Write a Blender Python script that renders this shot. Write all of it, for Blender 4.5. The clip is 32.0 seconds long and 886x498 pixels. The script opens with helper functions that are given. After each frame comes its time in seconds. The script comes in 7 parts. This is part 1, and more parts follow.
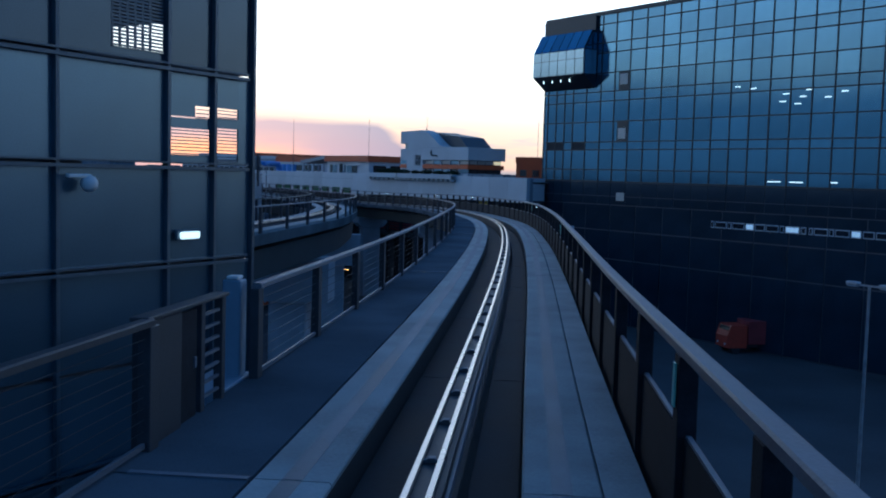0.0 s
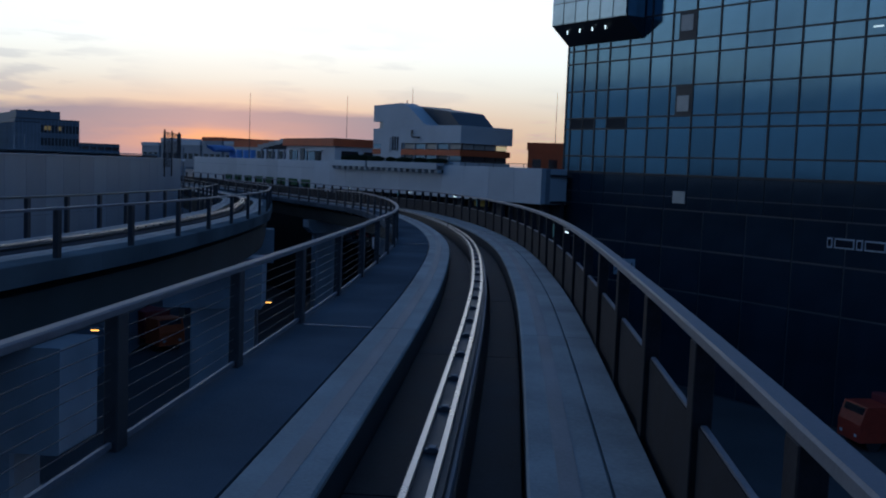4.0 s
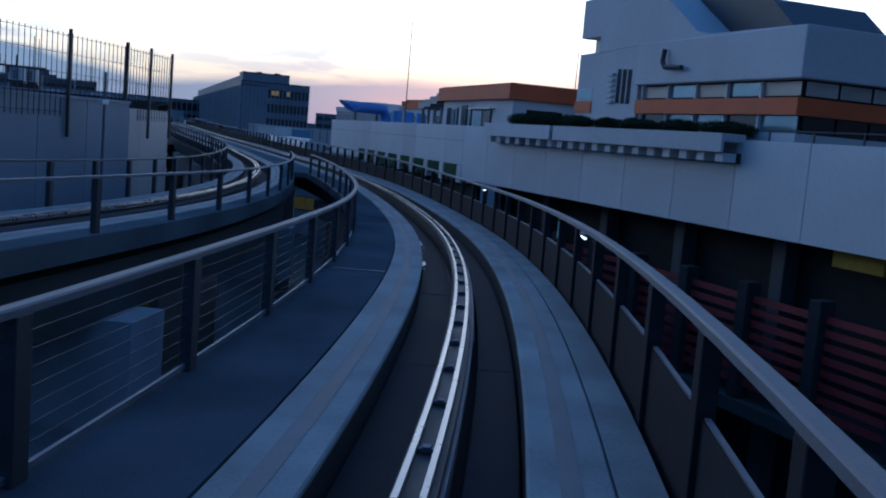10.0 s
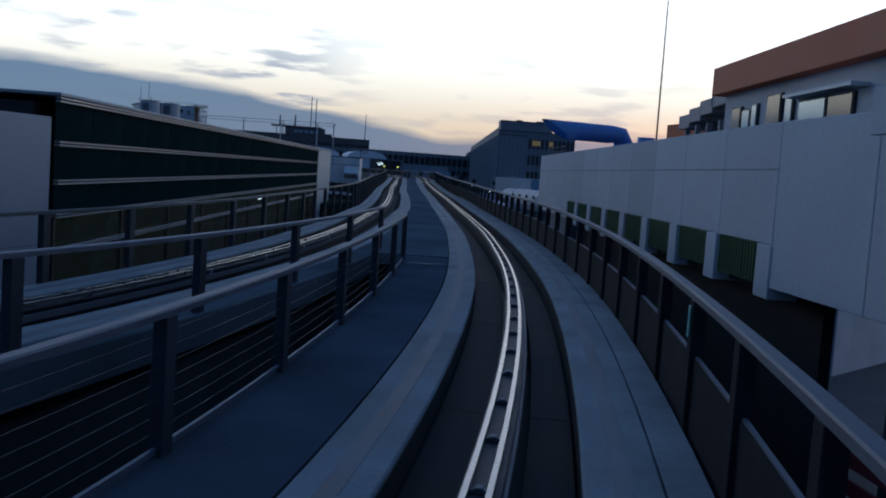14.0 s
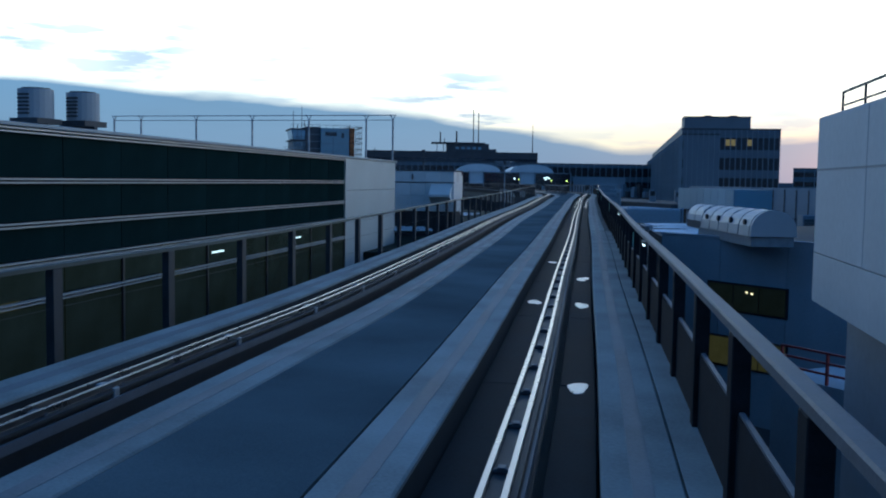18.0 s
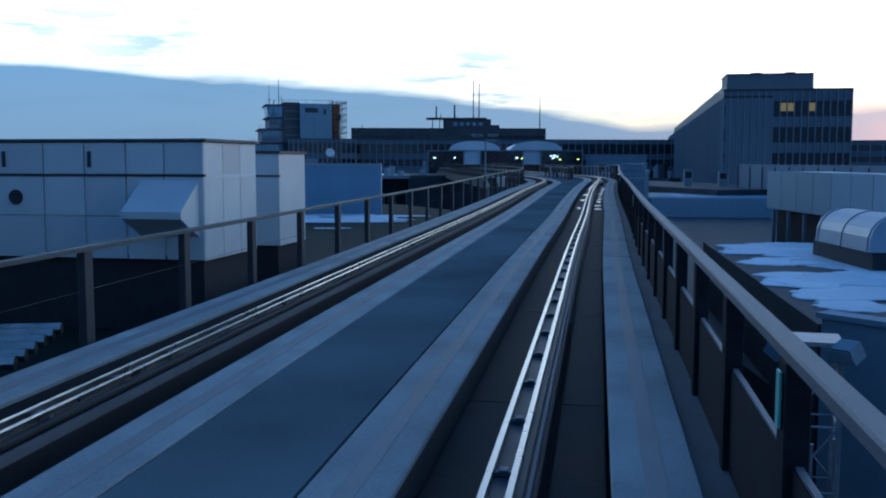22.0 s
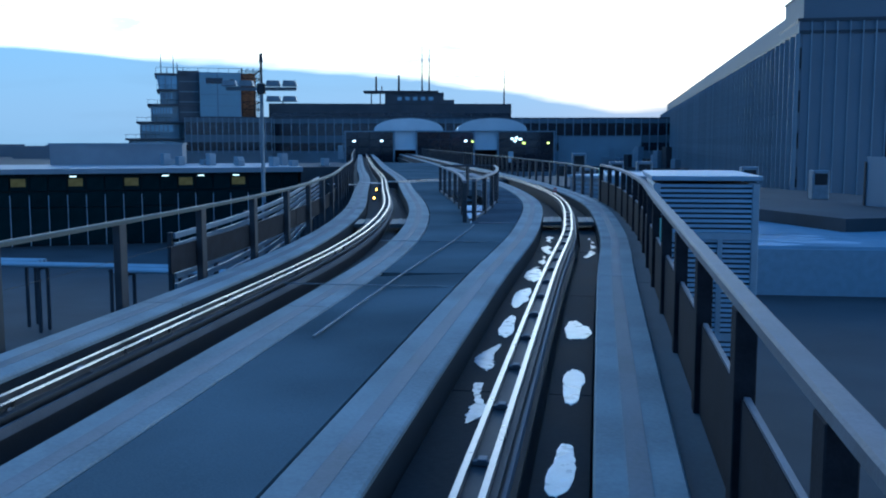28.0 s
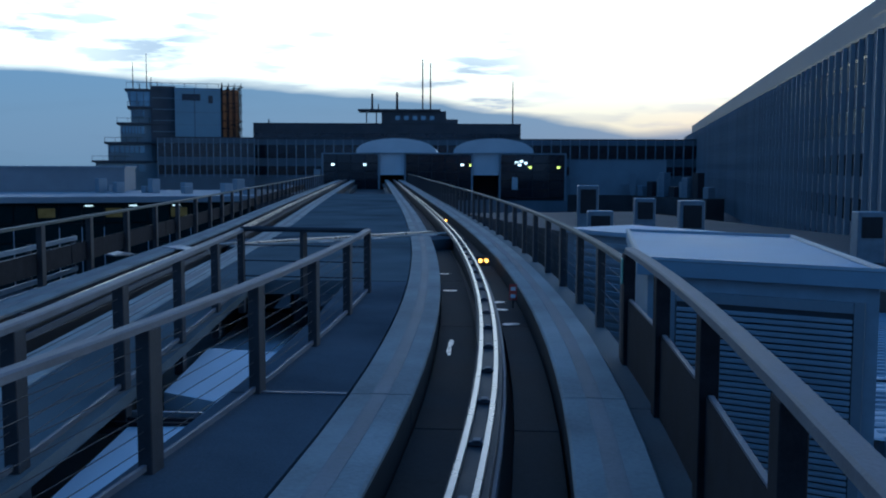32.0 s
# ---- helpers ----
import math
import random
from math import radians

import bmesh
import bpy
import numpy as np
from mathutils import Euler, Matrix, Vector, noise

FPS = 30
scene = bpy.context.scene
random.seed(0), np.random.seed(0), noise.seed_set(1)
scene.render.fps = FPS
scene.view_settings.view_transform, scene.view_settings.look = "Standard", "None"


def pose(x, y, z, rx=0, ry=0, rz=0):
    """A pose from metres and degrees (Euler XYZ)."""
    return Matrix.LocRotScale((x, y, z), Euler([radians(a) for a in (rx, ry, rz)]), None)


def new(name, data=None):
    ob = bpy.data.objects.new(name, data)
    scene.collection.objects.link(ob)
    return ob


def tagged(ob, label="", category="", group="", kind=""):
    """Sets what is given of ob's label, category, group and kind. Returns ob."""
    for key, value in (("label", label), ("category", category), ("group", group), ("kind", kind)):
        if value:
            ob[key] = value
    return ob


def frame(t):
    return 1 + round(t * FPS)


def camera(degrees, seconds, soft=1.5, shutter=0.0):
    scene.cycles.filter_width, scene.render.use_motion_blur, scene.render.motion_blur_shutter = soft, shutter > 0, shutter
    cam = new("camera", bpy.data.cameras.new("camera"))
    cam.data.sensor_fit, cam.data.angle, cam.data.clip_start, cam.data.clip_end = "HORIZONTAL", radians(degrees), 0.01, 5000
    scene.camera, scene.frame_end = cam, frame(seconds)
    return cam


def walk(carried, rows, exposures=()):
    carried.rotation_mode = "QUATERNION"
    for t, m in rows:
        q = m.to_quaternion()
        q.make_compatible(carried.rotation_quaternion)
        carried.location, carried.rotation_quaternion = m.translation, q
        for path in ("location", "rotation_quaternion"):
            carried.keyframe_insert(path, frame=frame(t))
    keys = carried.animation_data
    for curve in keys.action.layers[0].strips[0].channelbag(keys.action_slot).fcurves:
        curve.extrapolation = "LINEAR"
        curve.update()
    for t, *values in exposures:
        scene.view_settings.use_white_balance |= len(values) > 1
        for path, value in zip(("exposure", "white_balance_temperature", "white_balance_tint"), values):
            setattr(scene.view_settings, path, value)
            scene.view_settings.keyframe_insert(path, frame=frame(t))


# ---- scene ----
cam = camera(49.23, 32.0, soft=2.0)
# seconds, x, y, z, yaw, pitch, roll
ROWS = [
    (0, 0.094, 1.005, 3.175, -0.000, -4.402, -1.581),
    (0.5, 0.306, 3.352, 3.115, 0.844, -4.556, -1.332),
    (1, 0.633, 7.023, 3.041, 1.360, -4.764, -1.524),
    (1.5, 0.979, 11.234, 2.975, 1.257, -4.729, -1.611),
    (2, 1.354, 15.730, 2.920, 1.008, -4.570, -1.726),
    (2.5, 1.733, 20.238, 2.875, 0.706, -4.483, -1.880),
    (3, 2.125, 24.572, 2.843, 0.537, -4.508, -2.002),
    (3.5, 2.495, 28.848, 2.825, 0.560, -4.624, -2.107),
    (4, 2.850, 33.164, 2.818, 0.829, -4.810, -2.211),
    (4.5, 3.186, 37.600, 2.817, 1.401, -5.042, -2.326),
    (5, 3.491, 42.241, 2.813, 2.333, -5.298, -2.468),
    (5.5, 3.783, 47.119, 2.797, 3.525, -5.459, -2.675),
    (6, 4.025, 52.110, 2.767, 4.704, -5.620, -3.130),
    (6.5, 4.160, 56.920, 2.715, 6.116, -5.731, -3.793),
    (7, 4.177, 61.459, 2.651, 7.431, -5.806, -4.383),
    (7.5, 4.106, 65.810, 2.584, 8.751, -5.857, -5.017),
    (8, 3.907, 69.971, 2.521, 10.194, -5.903, -5.441),
    (8.5, 3.608, 74.190, 2.470, 11.666, -6.071, -5.801),
    (9, 3.166, 78.553, 2.434, 13.344, -6.277, -5.572),
    (9.5, 2.585, 83.010, 2.403, 15.482, -6.485, -5.343),
    (10, 1.872, 87.411, 2.376, 17.517, -6.629, -4.842),
    (10.5, 1.081, 91.578, 2.350, 18.889, -6.656, -3.823),
    (11, 0.162, 95.761, 2.306, 20.033, -6.518, -3.173),
    (11.5, -0.824, 99.781, 2.220, 22.390, -6.273, -2.674),
    (12, -1.896, 103.711, 2.119, 25.539, -5.821, -2.289),
    (12.5, -3.101, 107.682, 2.031, 27.981, -5.384, -2.696),
    (13, -4.555, 111.728, 1.964, 29.911, -4.920, -3.216),
    (13.5, -6.142, 115.691, 1.883, 32.485, -4.499, -3.460),
    (14, -7.875, 119.625, 1.816, 34.318, -4.559, -4.011),
    (14.5, -9.743, 123.642, 1.785, 35.447, -4.555, -4.193),
    (15, -11.692, 127.534, 1.779, 36.789, -4.607, -4.050),
    (15.5, -13.753, 131.360, 1.801, 38.269, -4.690, -3.668),
    (16, -15.956, 135.195, 1.847, 39.816, -4.777, -3.129),
    (16.5, -18.351, 139.104, 1.905, 41.356, -4.843, -2.517),
    (17, -21.005, 143.133, 1.960, 42.815, -4.861, -1.917),
    (17.5, -23.834, 147.327, 1.988, 44.082, -4.625, -1.542),
    (18, -26.806, 151.630, 1.999, 45.090, -4.069, -0.910),
    (18.5, -29.903, 155.933, 2.011, 45.744, -4.107, -0.570),
    (19, -33.005, 160.195, 2.031, 46.240, -5.303, -0.298),
    (19.5, -35.999, 164.264, 2.043, 46.948, -6.684, -0.073),
    (20, -39.020, 168.331, 2.065, 47.437, -6.509, 0.061),
    (20.5, -42.102, 172.431, 2.094, 47.716, -5.723, -0.014),
    (21, -45.178, 176.557, 2.127, 47.605, -5.222, 0.057),
    (21.5, -48.247, 180.675, 2.159, 46.893, -5.031, 0.176),
    (22, -51.344, 184.783, 2.184, 45.942, -5.255, -0.063),
    (22.5, -54.598, 189.147, 2.216, 45.541, -5.261, -0.017),
    (23, -57.886, 193.569, 2.230, 45.977, -4.954, -0.417),
    (23.5, -61.295, 198.153, 2.244, 46.246, -4.790, -0.019),
    (24, -64.842, 202.924, 2.264, 45.646, -5.178, 0.405),
    (24.5, -68.419, 207.756, 2.292, 44.892, -5.838, 0.703),
    (25, -71.896, 212.489, 2.327, 44.615, -6.352, 0.858),
    (25.5, -75.292, 217.082, 2.367, 44.645, -6.707, 0.877),
    (26, -78.608, 221.515, 2.411, 44.813, -6.892, 0.766),
    (26.5, -81.805, 225.791, 2.458, 44.947, -6.894, 0.530),
    (27, -84.854, 229.902, 2.506, 44.879, -6.703, 0.175),
    (27.5, -87.702, 233.802, 2.553, 44.786, -6.542, 0.036),
    (28, -90.322, 237.422, 2.590, 44.741, -6.317, 0.055),
    (28.5, -92.666, 240.672, 2.603, 44.840, -6.129, -0.002),
    (29, -94.843, 243.712, 2.624, 44.866, -5.911, -0.044),
    (29.5, -96.910, 246.612, 2.660, 44.932, -5.657, -0.059),
    (30, -98.780, 249.243, 2.692, 45.056, -5.547, 0.266),
    (30.5, -100.602, 251.782, 2.733, 45.246, -5.363, 0.543),
    (31, -102.389, 254.320, 2.766, 45.375, -5.203, 0.383),
    (31.5, -104.057, 256.632, 2.758, 45.455, -5.063, 0.144),
    (32, -105.733, 258.830, 2.736, 45.821, -4.961, -0.163),
]
EXPOSURES = [
    (0.0, 0.10, 4920, 1), (1.0, -0.18, 5040, -1), (2.0, -0.65, 5440, 5), (5.0, -0.58, 5370, 6), (6.0, -0.11, 4800, 4), (7.0, -0.11, 4500, 4), (8.0, -0.49, 5450, 8), (9.0, -0.17, 5210, 8),
    (10.0, -0.04, 4990, 6), (11.0, 0.55, 4390, 2), (12.0, -0.15, 5030, 6), (13.0, -0.48, 5260, 8), (14.0, -0.48, 5570, 8), (17.0, -0.22, 5000, 1), (18.0, 0.10, 5150, -3), (19.0, -0.01, 4950, -3),
    (20.0, 0.75, 4940, -6), (21.0, 0.56, 5000, -4), (22.0, 0.21, 4950, -2), (23.0, 0.05, 4980, 0), (24.0, 0.11, 4980, 0), (27.0, 0.67, 4800, -7), (28.0, 0.79, 4880, -5), (29.0, 0.58, 4990, -5),
    (30.0, 0.47, 4930, -3), (31.0, 0.31, 4980, -3), (32.0, -0.08, 5030, -2)]
walk(cam, [(t, pose(x, y, z, 90 + pitch, roll, yaw)) for t, x, y, z, yaw, pitch, roll in ROWS], EXPOSURES)

# ------------------------------------------------------------------ dusk sky
world = bpy.data.worlds.new("dusk_sky")
scene.world = world
world.use_nodes = True
WN, WL = world.node_tree.nodes, world.node_tree.links
WN.clear()


def wmath(op, a, b=None, clamp=False):
    n = WN.new("ShaderNodeMath")
    n.operation, n.use_clamp = op, clamp
    for i, v in enumerate((a, b)):
        if v is None:
            continue
        if isinstance(v, (int, float)):
            n.inputs[i].default_value = v
        else:
            WL.new(v, n.inputs[i])
    return n.outputs[0]


def wramp(fac, stops, interp="LINEAR"):
    n = WN.new("ShaderNodeValToRGB")
    n.color_ramp.interpolation = interp
    while len(n.color_ramp.elements) < len(stops):
        n.color_ramp.elements.new(0.5)
    for e, (p, c) in zip(n.color_ramp.elements, stops):
        e.position, e.color = p, (*c, 1)
    WL.new(fac, n.inputs[0])
    return n.outputs[0]


def wmix(fac, a, b, mode="MIX"):
    n = WN.new("ShaderNodeMix")
    n.data_type, n.blend_type = "RGBA", mode
    if isinstance(fac, (int, float)):
        n.inputs[0].default_value = fac
    else:
        WL.new(fac, n.inputs[0])
    for i, v in ((6, a), (7, b)):
        if isinstance(v, tuple):
            n.inputs[i].default_value = (*v, 1)
        else:
            WL.new(v, n.inputs[i])
    return n.outputs[2]


SUN_AZ = radians(12.0)          # west of the walk's first heading
coord = WN.new("ShaderNodeTexCoord").outputs["Generated"]
sep = WN.new("ShaderNodeSeparateXYZ")
WL.new(coord, sep.inputs[0])
elev = wmath("MULTIPLY", wmath("ARCSINE", sep.outputs[2]), 57.2958)
azim = wmath("MULTIPLY", wmath("ARCTAN2", wmath("MULTIPLY", sep.outputs[0], -1.0), sep.outputs[1]), 57.2958)
# clear sky: pale near the horizon, blue overhead
clear = wramp(wmath("DIVIDE", elev, 90.0, True), [
    (0.0, (1.1, 0.82, 0.52)), (0.03, (1.4, 1.12, 0.80)), (0.065, (1.95, 1.8, 1.5)), (0.10, (2.15, 2.1, 2.0)), (0.155, (2.0, 2.05, 2.15)),
    (0.27, (0.14, 0.30, 0.66)), (1.0, (0.052, 0.125, 0.315))])
# away from the afterglow the sky is darker and bluer
away = wmath("ABSOLUTE", wmath("SUBTRACT", azim, 12.0))
side = wmath("DIVIDE", wmath("SUBTRACT", away, 60.0), 60.0, True)
clear = wmix(side, clear, (0.07, 0.165, 0.37))
near_sun = wmath("SUBTRACT", 1.0, wmath("DIVIDE", away, 24.0, True), True)
ember = wmath("MULTIPLY", near_sun, wmath("SUBTRACT", 1.0, wmath("DIVIDE", elev, 4.5, True)))
clear = wmix(ember, clear, (1.7, 0.72, 0.36))
# low cloud bank: about two and a half degrees high by the afterglow, twice that farther south
top = wmath("MULTIPLY", wramp(wmath("DIVIDE", azim, 100.0, True), [
    (0.0, (0.05,) * 3), (0.04, (0.30,) * 3), (0.10, (0.34,) * 3), (0.20, (0.32,) * 3), (0.35, (0.22,) * 3), (0.46, (0.41,) * 3), (0.58, (0.50,) * 3), (0.8, (0.58,) * 3)]), 10.0)
noise_lo = WN.new("ShaderNodeTexNoise")
stretch = WN.new("ShaderNodeVectorMath")
stretch.operation = "MULTIPLY"
stretch.inputs[1].default_value = (1, 1, 6)
WL.new(coord, stretch.inputs[0])
WL.new(stretch.outputs[0], noise_lo.inputs["Vector"])
noise_lo.inputs["Scale"].default_value, noise_lo.inputs["Detail"].default_value = 7.0, 6.0
edge = wmath("ADD", top, wmath("MULTIPLY", wmath("SUBTRACT", noise_lo.outputs[0], 0.5), 1.3))
bank = wmath("DIVIDE", wmath("SUBTRACT", edge, elev), 0.55, True)
away_low = wmath("ABSOLUTE", wmath("SUBTRACT", azim, 14.5))
glow = wmath("SUBTRACT", 1.0, wmath("DIVIDE", away_low, 24.0, True), True)
bank = wmath("MULTIPLY", bank, wmath("SUBTRACT", 1.0, wmath("MULTIPLY", glow, 0.15)))
veil = wmath("ADD", 0.86, wmath("MULTIPLY", noise_lo.outputs[0], 0.28))
bank_cool = wmix(wmath("DIVIDE", elev, 9.0, True), (0.27, 0.37, 0.485), (0.215, 0.385, 0.605))
bank_cool = wmix(1.0, bank_cool, wmix(veil, (0.0, 0.0, 0.0), (1.0, 1.0, 1.0)), "MULTIPLY")
near_glow = wmath("SUBTRACT", 1.0, wmath("DIVIDE", away_low, 15.0, True), True)
bank_col = wmix(near_glow, bank_cool, (0.70, 0.54, 0.60))
sky = wmix(bank, clear, bank_col)
# the last light breaks through low in the bank
hot_side = wmath("SUBTRACT", 1.0, wmath("DIVIDE", away_low, 8.0, True))
hot_low = wmath("SUBTRACT", 1.0, wmath("DIVIDE", wmath("ABSOLUTE", wmath("SUBTRACT", elev, 1.1)), 1.3, True))
torn = wmath("MULTIPLY", wmath("SUBTRACT", noise_lo.outputs[0], 0.36), 5.0, True)
sky = wmix(wmath("MULTIPLY", wmath("MULTIPLY", hot_side, hot_low), torn), sky, (1.9, 0.82, 0.34))
# torn streaks above the bank
streak = WN.new("ShaderNodeTexNoise")
stretch2 = WN.new("ShaderNodeVectorMath")
stretch2.operation = "MULTIPLY"
stretch2.inputs[1].default_value = (1, 1, 6)
WL.new(coord, stretch2.inputs[0])
WL.new(stretch2.outputs[0], streak.inputs["Vector"])
streak.inputs["Scale"].default_value, streak.inputs["Detail"].default_value = 13.0, 9.0
wisps = wmath("MULTIPLY", wmath("SUBTRACT", streak.outputs[0], 0.515), 10.0, True)
near_bank = wmath("MULTIPLY", wmath("DIVIDE", wmath("ADD", wmath("SUBTRACT", edge, elev), 6.5), 6.0, True),
                  wmath("SUBTRACT", 1.0, bank))
patchy = WN.new("ShaderNodeTexNoise")
WL.new(coord, patchy.inputs["Vector"])
patchy.inputs["Scale"].default_value, patchy.inputs["Detail"].default_value = 4.0, 2.0
field = wmath("MULTIPLY", wmath("SUBTRACT", patchy.outputs[0], 0.38), 5.0, True)
calm = wmath("SUBTRACT", 1.0, wmath("MULTIPLY", glow, 1.0, True))
wisps = wmath("MULTIPLY", wmath("MULTIPLY", wisps, field), calm)
sky = wmix(wmath("MULTIPLY", wmath("MULTIPLY", wisps, near_bank), 0.9), sky, (0.40, 0.50, 0.68))
# twilight from the atmosphere itself
air = WN.new("ShaderNodeTexSky")
air.sky_type, air.sun_disc = "NISHITA", False
air.sun_elevation, air.sun_rotation = radians(0.5), -SUN_AZ
sky = wmix(1.0, sky, wmix(1.0, air.outputs[0], (0.03, 0.03, 0.03), "MULTIPLY"), "ADD")
below = wmath("DIVIDE", wmath("MULTIPLY", elev, -1.0), 2.0, True)
sky = wmix(below, sky, (0.03, 0.04, 0.06))
bg = WN.new("ShaderNodeBackground")
WL.new(sky, bg.inputs[0])
bg.inputs[1].default_value = 0.8
WL.new(bg.outputs[0], WN.new("ShaderNodeOutputWorld").inputs[0])

# ------------------------------------------------------------------ materials
def material(name, base, rough=0.7, metal=0.0, vary=0.25, scale=3.0, fine=40.0, bump=0.15, second=None, spec=0.5, emit=None, power=0.0, spread=0.09):
    """A painted, cast or rolled surface: two scales of tone, fine relief."""
    m = bpy.data.materials.new(name)
    m.use_nodes = True
    nt = m.node_tree
    b = nt.nodes["Principled BSDF"]
    b.inputs["Metallic"].default_value = metal
    b.inputs["Specular IOR Level"].default_value = spec
    co = nt.nodes.new("ShaderNodeTexCoord")
    n1, n2 = nt.nodes.new("ShaderNodeTexNoise"), nt.nodes.new("ShaderNodeTexNoise")
    for n, s in ((n1, scale), (n2, fine)):
        n.inputs["Scale"].default_value, n.inputs["Detail"].default_value = s, 5.0
        nt.links.new(co.outputs["Object"], n.inputs["Vector"])
    mixn = nt.nodes.new("ShaderNodeMath")
    mixn.operation = "MULTIPLY_ADD"
    nt.links.new(n2.outputs[0], mixn.inputs[0])
    mixn.inputs[1].default_value = 0.4
    nt.links.new(n1.outputs[0], mixn.inputs[2])
    ramp = nt.nodes.new("ShaderNodeValToRGB")
    dark = tuple(c * (1 - vary) for c in base)
    light = tuple(min(1, c * (1 + vary)) for c in (second or base))
    ramp.color_ramp.elements[0].position, ramp.color_ramp.elements[1].position = 0.45, 0.95
    ramp.color_ramp.elements[0].color, ramp.color_ramp.elements[1].color = (*dark, 1), (*light, 1)
    nt.links.new(mixn.outputs[0], ramp.inputs[0])
    info = nt.nodes.new("ShaderNodeObjectInfo")
    tone = nt.nodes.new("ShaderNodeMapRange")
    tone.inputs[3].default_value, tone.inputs[4].default_value = 1 - spread, 1 + spread
    nt.links.new(info.outputs["Random"], tone.inputs[0])
    mul = nt.nodes.new("ShaderNodeVectorMath")
    mul.operation = "SCALE"
    nt.links.new(ramp.outputs[0], mul.inputs[0])
    nt.links.new(tone.outputs[0], mul.inputs["Scale"])
    nt.links.new(mul.outputs[0], b.inputs["Base Color"])
    rr = nt.nodes.new("ShaderNodeMapRange")
    rr.inputs[3].default_value, rr.inputs[4].default_value = max(0.02, rough - 0.12), min(1, rough + 0.12)
    nt.links.new(n1.outputs[0], rr.inputs[0])
    nt.links.new(rr.outputs[0], b.inputs["Roughness"])
    if bump:
        bp = nt.nodes.new("ShaderNodeBump")
        bp.inputs["Strength"].default_value, bp.inputs["Distance"].default_value = bump, 0.02
        nt.links.new(n2.outputs[0], bp.inputs["Height"])
        nt.links.new(bp.outputs[0], b.inputs["Normal"])
    if emit:
        b.inputs["Emission Color"].default_value = (*emit, 1)
        b.inputs["Emission Strength"].default_value = power
    return m


M = {}
M["concrete"] = material("pad_concrete", (0.320, 0.333, 0.325), 0.8, spec=0.1, vary=0.3, scale=0.8, fine=25)
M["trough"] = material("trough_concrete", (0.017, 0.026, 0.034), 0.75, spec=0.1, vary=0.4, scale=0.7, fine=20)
M["walkway"] = material("walkway_plate", (0.108, 0.122, 0.140), 0.6, spec=0.0, vary=0.42, scale=0.35, fine=60, bump=0.08)
M["deck"] = material("deck_plate", (0.150, 0.170, 0.178), 0.6, spec=0.0, spread=0.05, vary=0.35, scale=0.3, fine=50, bump=0.08)
M["deck_seam"] = material("worn_seam", (0.175, 0.195, 0.215), 0.7, vary=0.4, scale=3)
# near-black for black parts and for shade painted into recesses
M["black_and_shade"] = material("near_black_shade", (0.028, 0.03, 0.034), 0.9, vary=0.3)
M["tyre"] = material("tyre_mark", (0.21, 0.213, 0.22), 0.7, vary=0.3, scale=0.6, fine=25)
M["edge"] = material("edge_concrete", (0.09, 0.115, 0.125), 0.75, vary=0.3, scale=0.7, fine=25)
M["clamp"] = material("grey_clamp", (0.35, 0.36, 0.38), 0.5, 0.3, vary=0.3)
M["cable"] = material("steel_cable", (0.035, 0.037, 0.045), 0.6, 0.2, vary=0.2)
M["ice"] = material("melting_ice", (0.90, 0.89, 0.82), 0.3, vary=0.15, scale=5, spec=0.8)
M["wet_ice"] = material("wet_grey_ice", (0.46, 0.49, 0.53), 0.3, vary=0.35, scale=6, spec=0.6)
M["cover"] = material("cover_plate", (0.085, 0.098, 0.105), 0.6, vary=0.3, scale=2)
M["moss"] = material("mossy_felt", (0.017, 0.025, 0.021), 0.9, spec=0.1, vary=0.4, scale=0.4)
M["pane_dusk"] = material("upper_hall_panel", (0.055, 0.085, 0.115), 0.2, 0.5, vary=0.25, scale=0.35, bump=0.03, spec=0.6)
M["reflector"] = material("pale_green_plate", (0.30, 0.62, 0.50), 0.4, vary=0.15, scale=4)
M["lamp_amber"] = material("amber_lamp", (0.9, 0.4, 0.05), 0.5, emit=(1.0, 0.42, 0.06), power=6.0)
M["red_sign"] = material("red_plate", (0.5, 0.08, 0.06), 0.5, vary=0.15)
M["pier"] = material("pier_concrete", (0.48, 0.50, 0.53), 0.8, vary=0.25, scale=0.5)
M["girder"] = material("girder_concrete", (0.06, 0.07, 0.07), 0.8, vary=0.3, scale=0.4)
M["steel_dark"] = material("dark_painted_steel", (0.034, 0.038, 0.046), 0.6, vary=0.3, scale=4)
M["steel_brown"] = material("weathered_steel", (0.026, 0.027, 0.032), 0.8, spec=0.1, vary=0.35, scale=4)
M["steel_green"] = material("green_grey_steel", (0.055, 0.068, 0.066), 0.6, vary=0.25, scale=4)
M["rail_top"] = material("galvanised_rail", (0.15, 0.16, 0.185), 0.6, 0.2, vary=0.2, scale=3)
M["rail_bright"] = material("polished_rail", (0.40, 0.385, 0.375), 0.3, 1.0, vary=0.25, scale=3, bump=0.02)
M["white_wall"] = material("white_render", (0.62, 0.63, 0.64), 0.8, vary=0.12, scale=0.25, fine=8)
M["blue_wall"] = material("blue_grey_panel", (0.20, 0.26, 0.33), 0.55, vary=0.12, scale=0.3, fine=10)
M["grey_wall"] = material("grey_cladding", (0.28, 0.30, 0.33), 0.6, vary=0.15, scale=0.3, fine=10)
M["dark_wall"] = material("dark_facade", (0.075, 0.082, 0.095), 0.6, vary=0.25, scale=0.3)
M["orange"] = material("orange_band", (0.55, 0.11, 0.03), 0.6, vary=0.15, scale=0.5)
M["horn_blue"] = material("blue_duct", (0.22, 0.42, 0.80), 0.4, vary=0.12, scale=0.6)
M["glass_dark"] = material("dark_glass", (0.015, 0.02, 0.03), 0.06, vary=0.2, scale=0.4, bump=0.0, spec=0.8)
